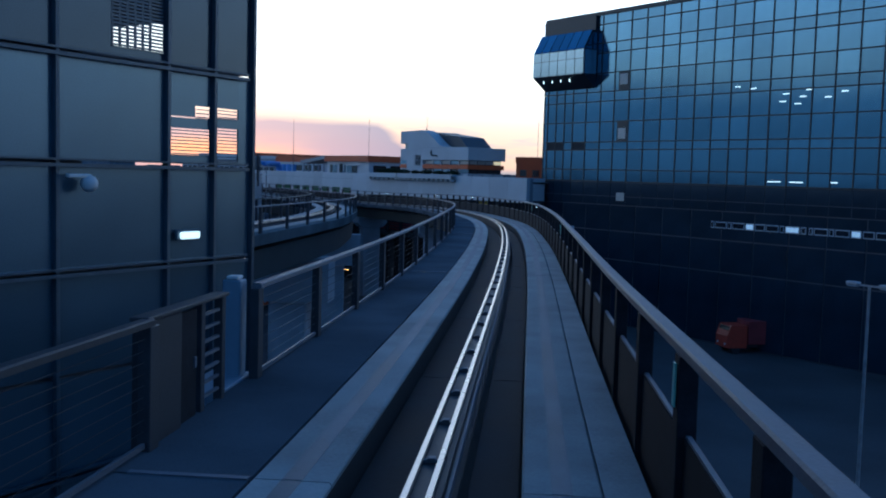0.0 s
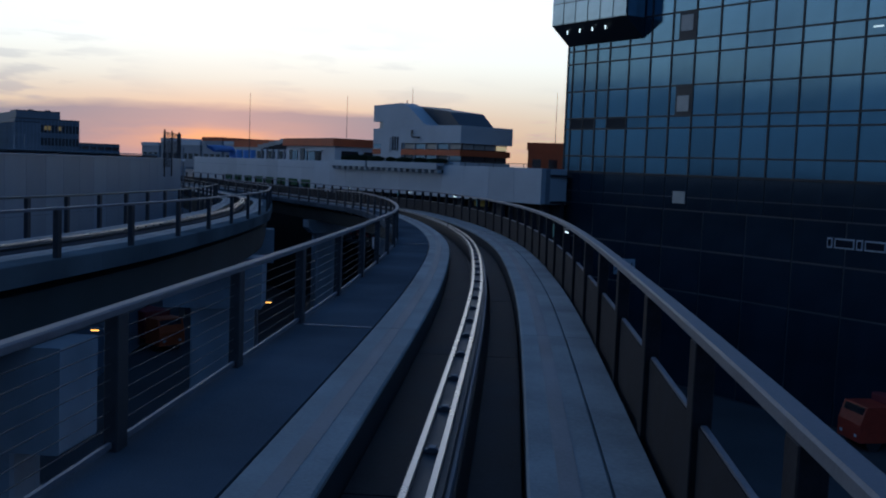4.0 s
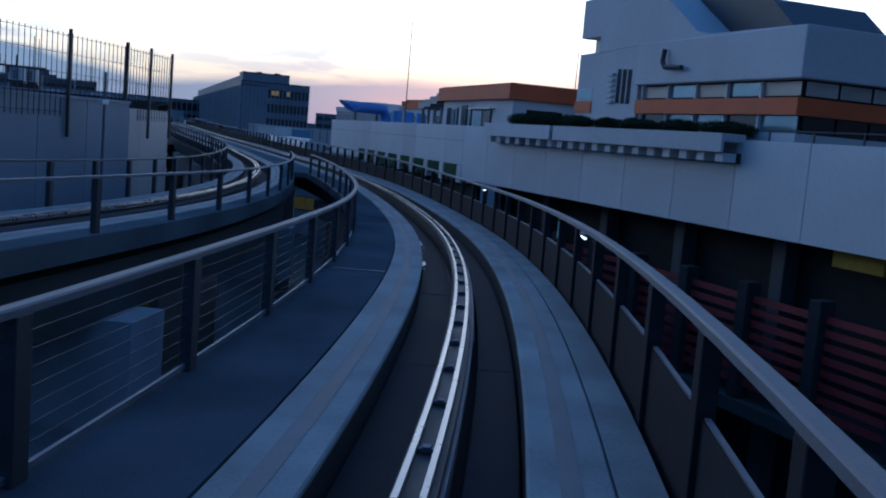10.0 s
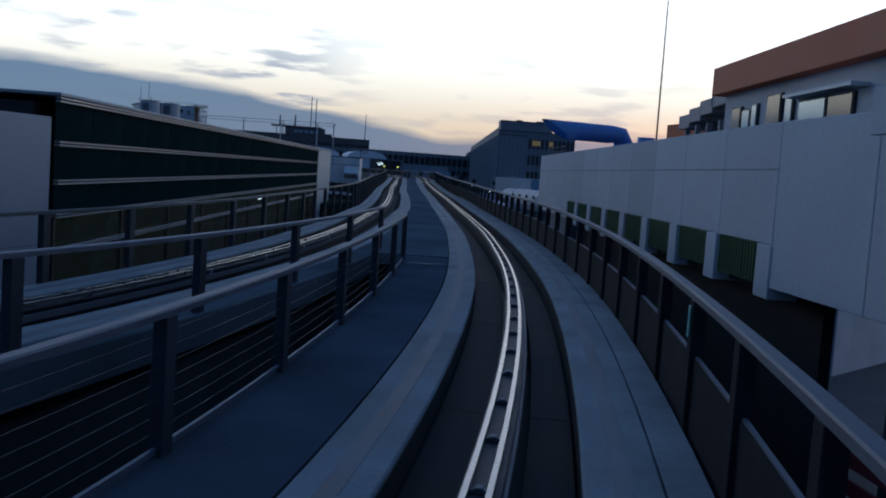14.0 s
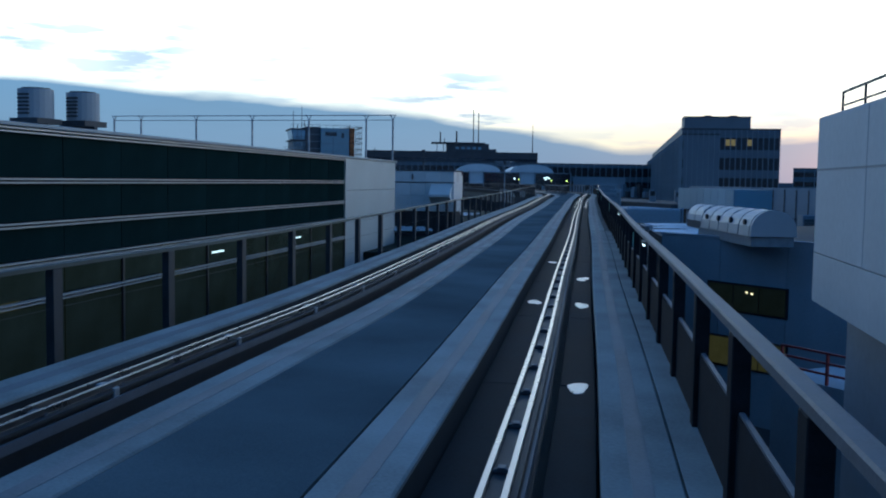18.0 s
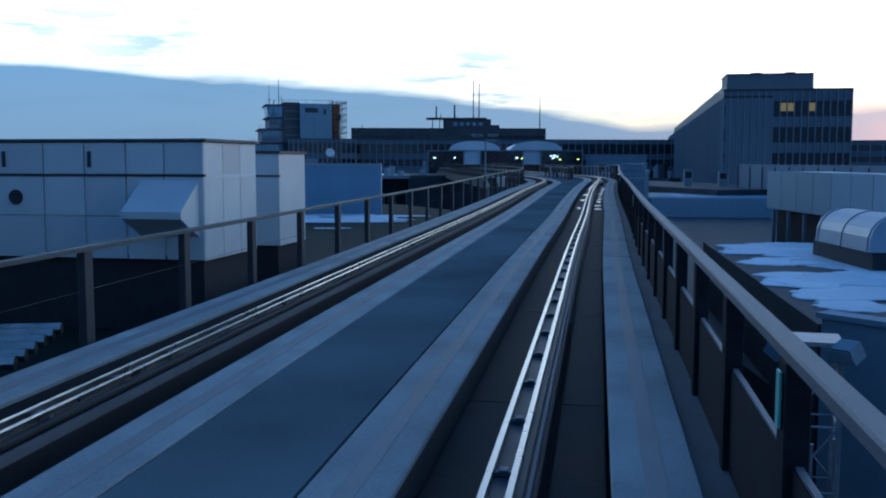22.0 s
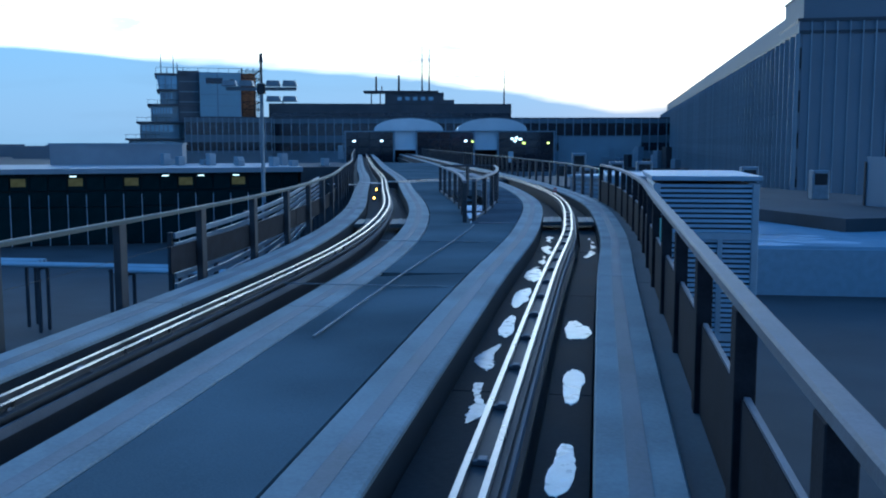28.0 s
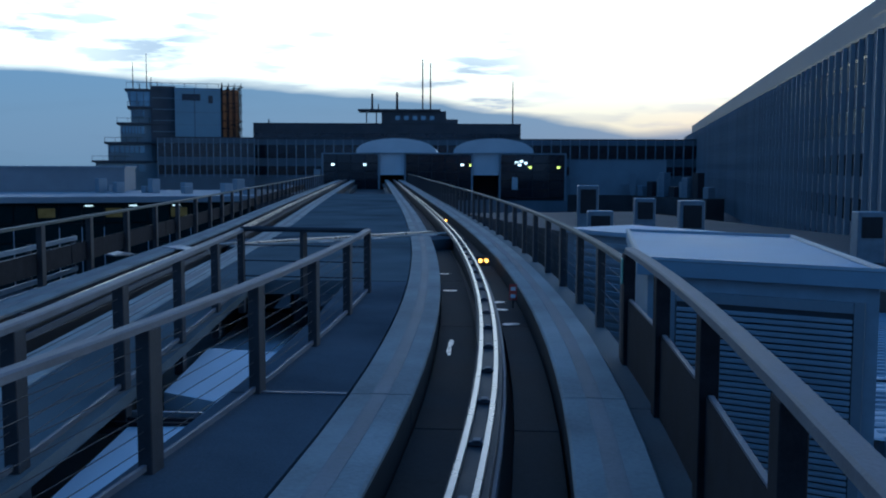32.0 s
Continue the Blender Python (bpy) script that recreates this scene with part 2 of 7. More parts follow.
M["glass_navy"] = material("navy_glass", (0.022, 0.038, 0.06), 0.12, 0.2, vary=0.3, scale=0.4, bump=0.0, spec=0.6)
M["glass_blue"] = material("blue_glass", (0.098, 0.195, 0.29), 0.06, 0.85, spread=0.16, vary=0.2, scale=0.3, bump=0.02, spec=0.9)
M["glass_pale"] = material("pale_glass", (0.30, 0.42, 0.50), 0.1, 0.5, vary=0.25, scale=0.4, bump=0.0, spec=0.8)
M["pale_blind"] = material("pale_blind", (0.50, 0.50, 0.46), 0.4, vary=0.15, scale=1.0)
M["pale_frame"] = material("pale_frame", (0.35, 0.40, 0.45), 0.5, vary=0.1)
M["lit_cold"] = material("lit_window_cold", (0.6, 0.65, 0.7), 0.3, emit=(0.55, 0.75, 0.95), power=0.35)
M["lit_warm"] = material("lit_window_warm", (0.6, 0.5, 0.35), 0.3, emit=(1.0, 0.75, 0.4), power=0.6)
M["lit_dim"] = material("lit_window_dim", (0.09, 0.085, 0.04), 0.2, vary=0.5, scale=0.8, emit=(0.75, 0.6, 0.16), power=0.03)
M["lamp_office"] = material("office_lamp", (0.9, 0.9, 0.85), 0.4, emit=(0.85, 0.95, 0.9), power=1.2)
M["yellow_dim"] = material("yellow_board", (0.45, 0.32, 0.03), 0.5, vary=0.2)
M["roof_dark"] = material("dark_roof_metal", (0.05, 0.055, 0.065), 0.5, vary=0.25, scale=0.6)
M["leaf"] = material("evergreen_leaf", (0.025, 0.04, 0.022), 0.95, spec=0.05, vary=0.4, scale=6, bump=0.0)
M["bark"] = material("bark", (0.06, 0.045, 0.03), 0.8)
M["mullion"] = material("dark_mullion", (0.018, 0.022, 0.03), 0.45, vary=0.2)
M["ground"] = material("asphalt", (0.055, 0.058, 0.062), 0.85, vary=0.4, scale=0.15, fine=6)
M["roof"] = material("roof_felt", (0.06, 0.062, 0.066), 0.8, vary=0.4, scale=0.3)
M["snow"] = material("snow", (0.82, 0.84, 0.88), 0.7, vary=0.06, scale=0.5)
M["red"] = material("red_panel", (0.25, 0.035, 0.04), 0.6, vary=0.25, scale=1)
M["green"] = material("green_panel", (0.03, 0.13, 0.045), 0.6, vary=0.3, scale=0.8)
M["white_metal"] = material("white_sheet_metal", (0.66, 0.69, 0.70), 0.45, vary=0.1, scale=0.8)
M["lamp_orange"] = material("sodium_lamp", (0.9, 0.4, 0.05), 0.5, emit=(1.0, 0.45, 0.08), power=5.0)
M["lamp_white"] = material("cold_lamp", (0.9, 0.9, 0.9), 0.5, emit=(0.9, 1.0, 0.95), power=2.2)
M["lamp_warm"] = material("warm_lamp", (0.9, 0.8, 0.5), 0.5, emit=(1.0, 0.75, 0.35), power=2.0)

M["hall_glass"] = material("hall_panel", (0.13, 0.20, 0.26), 0.25, 0.6, vary=0.2, scale=0.35, bump=0.03, spec=0.6)
M["hall_frame"] = material("hall_frame", (0.075, 0.105, 0.135), 0.4, 0.3, vary=0.2)
M["pale_panel"] = material("pale_panel", (0.30, 0.34, 0.38), 0.55, vary=0.1, scale=0.4, fine=10)
M["end_white"] = material("white_end_panel", (0.5, 0.54, 0.54), 0.6, vary=0.08, scale=0.4)
M["stair_blue"] = material("pale_blue_steel", (0.25, 0.42, 0.65), 0.5, vary=0.1)
M["glass_green"] = material("green_black_glass", (0.012, 0.026, 0.028), 0.3, vary=0.3, scale=0.4, bump=0.0, spec=0.0)
M["glass_lit"] = material("dim_lit_glass", (0.03, 0.042, 0.036), 0.2, vary=0.5, scale=0.5, bump=0.0, spec=0.1, emit=(0.25, 0.27, 0.10), power=0.012)
M["pale_line"] = material("pale_moulding", (0.42, 0.45, 0.47), 0.4, 0.3, vary=0.1)
M["hood_grey"] = material("grey_hood", (0.20, 0.25, 0.30), 0.5, vary=0.2)
M["sky_sheet"] = material("pale_blue_sheet", (0.22, 0.32, 0.43), 0.6, vary=0.1, scale=0.4)
M["tower_grey"] = material("tower_concrete", (0.20, 0.25, 0.28), 0.7, vary=0.2, scale=0.2)
M["annex_blue"] = material("annex_sheet", (0.23, 0.34, 0.42), 0.6, vary=0.1, scale=0.15)
M["amber_sheet"] = material("amber_backing", (0.55, 0.22, 0.08), 0.7, vary=0.2)
M["term_wall"] = material("terminal_cladding", (0.15, 0.185, 0.22), 0.65, vary=0.15, scale=0.2)
M["fin_grey"] = material("grey_fin", (0.30, 0.35, 0.39), 0.6, vary=0.1)
M["fin_pale"] = material("pale_fin", (0.33, 0.37, 0.41), 0.5, vary=0.1)
M["office_wall"] = material("office_cladding", (0.19, 0.215, 0.25), 0.65, vary=0.12, scale=0.2)
M["office_glass"] = material("office_glass", (0.025, 0.03, 0.04), 0.15, vary=0.2, bump=0.0, spec=0.5)
# pale tone stands for bright sky mirrored in the office glass
M["office_sky_pane"] = material("office_sky_pane", (0.30, 0.28, 0.24), 0.5, vary=0.15)
M["lit_amber"] = material("amber_window", (0.4, 0.3, 0.12), 0.3, vary=0.3, scale=1.5, emit=(1.0, 0.65, 0.2), power=0.12)
M["vault_white"] = material("white_vault", (0.82, 0.84, 0.86), 0.5, vary=0.08, scale=0.3)
M["lamp_yellow"] = material("yellow_lamp", (0.8, 0.8, 0.2), 0.4, emit=(0.85, 0.9, 0.15), power=2.0)
M["far_haze"] = material("distant_haze", (0.12, 0.15, 0.19), 0.9, vary=0.2, scale=0.01, bump=0.0)
M["conc_wall"] = material("grey_concrete_wall", (0.33, 0.37, 0.42), 0.75, vary=0.18, scale=0.3, fine=8)
M["silver"] = material("silver_duct", (0.40, 0.45, 0.50), 0.5, 0.3, vary=0.12, scale=0.6)
M["louvre_blue"] = material("grey_blue_louvre", (0.36, 0.43, 0.50), 0.5, vary=0.12)
M["lid_blue"] = material("pale_blue_lid", (0.34, 0.44, 0.54), 0.5, vary=0.15, scale=0.5)
M["red_lorry"] = material("red_lorry_paint", (0.5, 0.06, 0.03), 0.4, vary=0.15)

# ------------------------------------------------------------------ builders
def link(name, bm, mats, smooth=False):
    me = bpy.data.meshes.new(name)
    bmesh.ops.recalc_face_normals(bm, faces=bm.faces)
    bm.to_mesh(me)
    bm.free()
    for mm in mats if isinstance(mats, (list, tuple)) else [mats]:
        me.materials.append(mm)
    if smooth:
        for p in me.polygons:
            p.use_smooth = True
    return me


def part(name, bm, mat, parent=None, label="", at=None, smooth=False):
    ob = new(name, link(name, bm, mat, smooth) if isinstance(bm, bmesh.types.BMesh) else bm)
    if at is not None:
        ob.matrix_basis = at
    if parent:
        ob.parent = parent
    if label:
        ob["label"] = label
    return ob


def thing(name, label, category, at=None, group="", kind=""):
    ob = new(name)
    ob.empty_display_size = 0.3
    if at is not None:
        ob.matrix_basis = at
    return tagged(ob, label, category, group, kind)


def box(bm, x0, x1, y0, y1, z0, z1, bevel=0.0, mat=0):
    vs = [bm.verts.new((x, y, z)) for x in (x0, x1) for y in (y0, y1) for z in (z0, z1)]
    fs = [bm.faces.new([vs[i] for i in q]) for q in ((0, 1, 3, 2), (4, 6, 7, 5), (0, 4, 5, 1), (2, 3, 7, 6), (0, 2, 6, 4), (1, 5, 7, 3))]
    for f in fs:
        f.material_index = mat
    if bevel:
        es = {e for f in fs for e in f.edges}
        bmesh.ops.bevel(bm, geom=list(es), offset=bevel, segments=1, affect="EDGES")
    return bm


def boxes(*dims, bevel=0.0):
    bm = bmesh.new()
    for d in dims:
        box(bm, *d, bevel=bevel)
    return bm


def prism(bm, pts, z0, z1, mat=0):
    """Plan polygon pts raised from z0 to z1."""
    lo, hi = [bm.verts.new((x, y, z0)) for x, y in pts], [bm.verts.new((x, y, z1)) for x, y in pts]
    fs = [bm.faces.new(lo[::-1]), bm.faces.new(hi)]
    for i in range(len(pts)):
        j = (i + 1) % len(pts)
        fs.append(bm.faces.new((lo[i], lo[j], hi[j], hi[i])))
    for f in fs:
        f.material_index = mat
    return bm


def slab(bm, pts, y0, y1, mat=0):
    """Profile pts (x, z) pushed from y0 to y1."""
    a, b = [bm.verts.new((x, y0, z)) for x, z in pts], [bm.verts.new((x, y1, z)) for x, z in pts]
    fs = [bm.faces.new(a), bm.faces.new(b[::-1])]
    for i in range(len(pts)):
        j = (i + 1) % len(pts)
        fs.append(bm.faces.new((a[j], a[i], b[i], b[j])))
    for f in fs:
        f.material_index = mat
    return bm


def cyl(bm, p, q, r0, r1=None, seg=8, mat=0):
    """A round bar from p to q."""
    p, q = Vector(p), Vector(q)
    r1 = r0 if r1 is None else r1
    rot = (q - p).to_track_quat("Z", "Y").to_matrix()
    ring = [[bm.verts.new(c + rot @ Vector((r * math.cos(a), r * math.sin(a), 0))) for a in [2 * math.pi * i / seg for i in range(seg)]] for c, r in ((p, r0), (q, r1))]
    fs = [bm.faces.new(ring[0][::-1]), bm.faces.new(ring[1])]
    for i in range(seg):
        j = (i + 1) % seg
        fs.append(bm.faces.new((ring[0][i], ring[0][j], ring[1][j], ring[1][i])))
    for f in fs:
        f.material_index = mat
    return bm


def seen_from(a, b, z=0.0):
    """A pose whose x runs from a to b along a facade (left to right as one faces it), y goes into the building, z is up."""
    d = Vector((b[0] - a[0], b[1] - a[1])).normalized()
    return Matrix(((d.x, -d.y, 0, a[0]), (d.y, d.x, 0, a[1]), (0, 0, 1, z), (0, 0, 0, 1)))


def span(a, b):
    return math.hypot(b[0] - a[0], b[1] - a[1])

# ------------------------------------------------------------------ the two guideways
GROUND = -12.0


class Line:
    """A smooth centre line through control rows (x, y, z, cross fall in degrees)."""

    def __init__(self, rows):
        pts = [Vector(r) for r in rows]
        pts = [2 * pts[0] - pts[1]] + pts + [2 * pts[-1] - pts[-2]]
        self.p, self.s = [], [0.0]
        for i in range(1, len(pts) - 2):
            a, b, c, d = pts[i - 1:i + 3]
            for k in range(24):
                t = k / 24
                self.p.append(0.5 * (2 * b + (c - a) * t + (2 * a - 5 * b + 4 * c - d) * t * t + (3 * b - a - 3 * c + d) * t ** 3))
        self.p.append(pts[-2])
        for a, b in zip(self.p, self.p[1:]):
            self.s.append(self.s[-1] + (b.xy - a.xy).length)
        self.length = self.s[-1]

    def at(self, s):
        s = min(max(s, 0.0), self.length - 1e-4)
        lo, hi = 0, len(self.s) - 1
        while hi - lo > 1:
            mid = (lo + hi) // 2
            if self.s[mid] <= s:
                lo = mid
            else:
                hi = mid
        f = (s - self.s[lo]) / (self.s[hi] - self.s[lo])
        return self.p[lo].lerp(self.p[hi], f)

    def stand(self, s):
        """Pose at s: x to the right of the way, y ahead, z up, tilted by the cross fall."""
        c, a, b = self.at(s), self.at(s - 0.6), self.at(s + 0.6)
        y = Vector((b.x - a.x, b.y - a.y, b.z - a.z)).normalized()
        x = y.cross(Vector((0, 0, 1))).normalized()
        z = x.cross(y)
        m = Matrix(((x.x, y.x, z.x, c.x), (x.y, y.y, z.y, c.y), (x.z, y.z, z.z, c.z), (0, 0, 0, 1)))
        return m @ Matrix.Rotation(-radians(c.w), 4, "Y")

    def nearest(self, x, y):
        return min(zip(self.s, self.p), key=lambda q: (q[1].x - x) ** 2 + (q[1].y - y) ** 2)[0]


def sweep(line, profile, s0, s1, step=1.5, level=False, mat=0, bm=None):
    """Carry a closed profile of (right, up) along a line."""
    bm = bm or bmesh.new()
    n = max(1, round((s1 - s0) / step))
    rings = []
    for i in range(n + 1):
        m = line.stand(s0 + (s1 - s0) * i / n)
        rings.append([bm.verts.new(m @ Vector((x, 0, z))) for x, z in profile])
    k = len(profile)
    for r, q in zip(rings, rings[1:]):
        for i in range(k):
            j = (i + 1) % k
            bm.faces.new((r[i], r[j], q[j], q[i])).material_index = mat
    bm.faces.new(rings[0]).material_index = mat
    bm.faces.new(rings[-1][::-1]).material_index = mat
    return bm


def shifted(line, offset):
    """The same line with its centre carried sideways by offset(s)."""
    out = Line([(0, 0, 0, 0), (0, 1, 0, 0)])
    out.s, out.length = line.s, line.length
    out.p = []
    for s, c in zip(line.s, line.p):
        v = line.stand(s) @ Vector((offset(s), 0, 0))
        out.p.append(Vector((v.x, v.y, v.z, c.w)))
    return out


def rect(x0, x1, z0, z1):
    return [(x0, z0), (x1, z0), (x1, z1), (x0, z1)]


MAIN = Line([
    (-3.84, -26.02, 0.95, 0.0), (-2.02, -12.01, 0.85, 0.0), (-0.78, 0.09, 0.78, 0.0), (0.49, 14.03, 0.53, 0.0), (1.74, 27.97, 0.42, 0.0), (2.79, 41.94, 0.39, 0.0),
    (3.43, 55.93, 0.30, 0.3), (3.29, 69.93, 0.11, 0.6), (1.76, 83.88, -0.02, 0.6), (-1.03, 97.62, -0.17, 0.3), (-5.11, 111.02, -0.44, 0.0), (-10.62, 123.92, -0.61, 0.0),
    (-17.33, 136.22, -0.54, 0.0), (-25.06, 147.92, -0.43, 0.0), (-33.24, 159.27, -0.39, 0.0), (-41.60, 170.51, -0.33, 0.0), (-49.92, 181.77, -0.25, 0.0), (-58.31, 192.98, -0.19, 0.0),
    (-66.69, 204.19, -0.14, 0.0), (-74.99, 215.46, -0.06, 0.0), (-83.36, 226.68, 0.06, 0.0), (-91.66, 237.96, 0.17, 0.0), (-99.83, 249.33, 0.29, 0.0), (-105.95, 257.91, 0.32, 0.0),
    (-113.52, 267.16, 0.34, 0.0), (-123.94, 277.37, 0.34, 0.0), (-139.65, 291.17, 0.32, 0.0), (-159.87, 308.36, 0.30, 0.0), (-189.87, 333.75, 0.30, 0.0), (-225.87, 364.15, 0.30, 0.0)])
SIDE = Line([
    (-11.90, 4.00, 0.60, 0.0), (-11.50, 19.99, 0.55, 0.0), (-10.50, 34.96, 0.45, 0.0), (-9.20, 48.00, 0.40, 0.0), (-8.30, 59.96, 0.30, 0.0), (-8.27, 65.86, 0.23, 0.0),
    (-8.65, 75.85, 0.12, 0.0), (-9.50, 85.81, 0.02, 0.0), (-10.85, 93.71, -0.07, 0.0), (-12.29, 101.55, -0.17, 0.0), (-14.29, 110.19, -0.32, 0.0), (-16.96, 118.71, -0.47, 0.0),
    (-20.51, 127.98, -0.56, 0.0), (-24.68, 136.99, -0.52, 0.0), (-29.07, 144.77, -0.43, 0.0), (-33.46, 151.43, -0.41, 0.0), (-37.95, 158.06, -0.38, 0.0), (-42.48, 164.65, -0.35, 0.0),
    (-53.33, 179.27, -0.25, 0.0), (-61.74, 190.33, -0.19, 0.0), (-70.16, 201.64, -0.14, 0.0), (-78.43, 212.94, -0.06, 0.0), (-86.75, 224.19, 0.06, 0.0), (-93.91, 233.70, 0.15, 0.0),
    (-100.08, 242.07, 0.20, 0.0), (-106.90, 251.09, 0.26, 0.0), (-114.34, 258.93, 0.30, 0.0), (-124.42, 267.92, 0.32, 0.0), (-136.45, 278.47, 0.32, 0.0), (-155.48, 294.38, 0.30, 0.0),
    (-185.00, 319.40, 0.30, 0.0), (-228.00, 356.00, 0.30, 0.0)])
S_MEET = MAIN.nearest(-21.0, 142.5)         # where the decks meet
S_PART = MAIN.nearest(-106.9, 259.1)        # where they part again
S_HOLE = MAIN.nearest(-119.6, 273.6)        # far end of the gap between them
JOINT = 19.5
S_JOINT = MAIN.nearest(-0.2, 8.6) % JOINT


def at_y(y):
    return MAIN.nearest(1.0, y)


def joints(line, s0, s1):
    cuts = [s0] + [S_JOINT + JOINT * i for i in range(60) if s0 + 1 < S_JOINT + JOINT * i < s1 - 1] + [s1]
    return list(zip(cuts, cuts[1:]))


def guideway(line, name, s0, s1, label, pads, slabs, s_strip=None, deep=None):
    g = thing(name, label, "guideway", kind="structure")
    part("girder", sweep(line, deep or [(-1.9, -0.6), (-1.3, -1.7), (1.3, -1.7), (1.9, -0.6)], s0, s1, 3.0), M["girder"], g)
    # trough shade is put into the colour: black bed here, black upstands below
    part("trough_bed", sweep(line, rect(-0.80, 0.82, -0.72, -0.6), s0, s1), M["black_and_shade"], g, "trough bottom painted black as shade")
    for a, b in joints(line, s0, s1):
        n = max(1, round((b - a) / 6.5))
        for i in range(n):
            u, v = a + (b - a) * i / n + 0.015, a + (b - a) * (i + 1) / n - 0.015
            for lo, hi in slabs:
                # trough concrete on the main line, near-black slabs on the second
                part("trough_slab", sweep(line, rect(lo, hi, -0.6, -0.36), u, v), M["trough" if s_strip is not None else "black_and_shade"], g)
        for lo, hi in pads:
            pad = part("running_pad", sweep(line, [(lo, -0.06), (hi, -0.06), (hi, -0.02), (hi - 0.02, 0.0), (lo + 0.02, 0.0), (lo, -0.02)], a + 0.012, b - 0.012), M["concrete"], g)
            # black upstand paints the shadow band beside the pad
            part("pad_upstand", sweep(line, rect(lo + 0.015, hi - 0.015, -0.6, -0.06), a + 0.012, b - 0.012), M["black_and_shade"], g, "upstand under the pad, painted black as shade")
            mid = (lo + hi) / 2
            part("tyre_mark", sweep(line, rect(mid - 0.085, mid + 0.085, -0.004, 0.004), a + 0.02, b - 0.02), M["tyre"], pad, "dark worn tyre mark")
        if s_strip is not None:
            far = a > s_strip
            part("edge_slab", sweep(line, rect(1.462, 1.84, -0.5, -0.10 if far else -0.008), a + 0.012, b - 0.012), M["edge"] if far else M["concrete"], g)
    return g


def guide_beam(line, s0, s1, label):
    g = thing("guide_beam", label, "guide rail", kind="structure")
    part("beam", sweep(line, [(-0.17, -0.6), (0.17, -0.6), (0.17, -0.56), (0.03, -0.54), (0.03, 0.0), (0.17, 0.02), (0.17, 0.05), (-0.15, 0.05), (-0.15, 0.02), (-0.03, 0.0), (-0.03, -0.54), (-0.17, -0.56)], s0, s1), M["steel_dark"], g)
    part("side_flange", sweep(line, rect(0.18, 0.21, -0.12, -0.02), s0, s1), M["rail_top"], g)
    for x in (-0.093, 0.093):
        part("conductor_rail", sweep(line, [(x - 0.024, 0.07), (x + 0.024, 0.07), (x + 0.024, 0.128), (x - 0.024, 0.128)], s0, s1, 1.0), M["rail_bright"], g, "bright polished conductor rail")
    me = link("clamp", boxes((-0.12, 0.12, -0.03, 0.03, 0.05, 0.085), (-0.035, 0.035, -0.05, 0.05, 0.085, 0.105), bevel=0.006), M["rail_top"])
    n = int((s1 - s0) / 1.45)
    for i in range(n):
        part("clamp", me, None, g, at=line.stand(s0 + 1.45 * (i + 0.5)))
    return g


guideway(MAIN, "guideway_main", 0.0, MAIN.length, "elevated concrete guideway with two pale running pads", ((-1.44, -0.77), (0.79, 1.45)), ((-0.75, -0.17), (0.30, 0.765)), MAIN.nearest(-44.0, 174.0))
guideway(SIDE, "guideway_side", 0.0, SIDE.length, "second elevated concrete guideway curving beside the first", ((-1.46, -0.78), (0.78, 1.45)), ((-0.74, -0.3), (0.16, 0.5)), deep=[(-1.8, -0.75), (-1.7, -2.05), (1.7, -2.05), (1.8, -0.75)])
ledge = thing("guideway_ledge", "blue-grey walkway ledge along the second guideway", "ledge", kind="structure")
for a, b in joints(SIDE, 0.0, SIDE.nearest(-27.0, 141.5)):
    part("ledge_slab", sweep(SIDE, [(1.462, -0.5), (2.10, -0.5), (2.10, -0.03), (2.08, -0.01), (1.462, -0.01)], a + 0.012, b - 0.012), M["deck"], ledge)
guide_beam(MAIN, 0.0, MAIN.length, "central steel guide beam carrying two polished conductor rails")
guide_beam(SIDE, 0.0, SIDE.length, "guide beam with polished conductor rails on the second guideway")

brackets = thing("insulator_brackets", "grey insulator brackets clamped to the conductor rails", "bracket", kind="structure")
bracket_me = link("bracket", boxes((0.14, 0.18, -0.06, 0.06, -0.10, 0.08), (-0.05, 0.05, -0.07, 0.07, 0.085, 0.115), bevel=0.012), M["clamp"])
s_first = SIDE.nearest(-27.6, 142.0) - 10.0
for k in range(16):
    part("bracket", bracket_me, None, brackets, at=SIDE.stand(s_first + 3.4 * k))


def posts(line, g, lat, s0, s1, pitch, me, base=0.0):
    n = max(1, round((s1 - s0) / pitch))
    for i in range(n + 1):
        part("post", me, None, g, at=line.stand(s0 + (s1 - s0) * i / n) @ Matrix.Translation((lat, 0, base)))


POST_WIDE = link("post", boxes((-0.06, 0.06, -0.11, 0.11, -0.45, 1.13), bevel=0.008), M["steel_dark"])
POST_PANEL = link("post", boxes((-0.07, 0.07, -0.11, 0.11, -0.5, 1.30), bevel=0.008), M["steel_brown"])


def cable_railing(line, name, lat, s0, s1, label, cables=7, pitch=3.5, kick=True, rail="rail_top"):
    g = thing(name, label, "railing", group="guideway railings")
    part("top_rail", sweep(line, [(lat - 0.06, 1.13), (lat + 0.06, 1.13), (lat + 0.06, 1.18), (lat + 0.045, 1.195), (lat - 0.045, 1.195), (lat - 0.06, 1.18)], s0, s1), M[rail], g, "" if rail == "steel_dark" else "galvanised top rail")
    if kick:
        part("kick_rail", sweep(line, rect(lat - 0.018, lat + 0.018, 0.02, 0.07), s0, s1), M["rail_top"], g)
    n = max(1, round((s1 - s0) / pitch))
    for i in range(n + 1):
        part("post", POST_WIDE, None, g, at=line.stand(s0 + (s1 - s0) * i / n) @ Matrix.Translation((lat, 0, 0)))
    for i in range(cables):
        z = 0.07 + 1.05 * (i + 1) / (cables + 1)
        part("cable", sweep(line, rect(lat - 0.003, lat + 0.003, z - 0.003, z + 0.003), s0, s1), M["cable"], g)
    return g


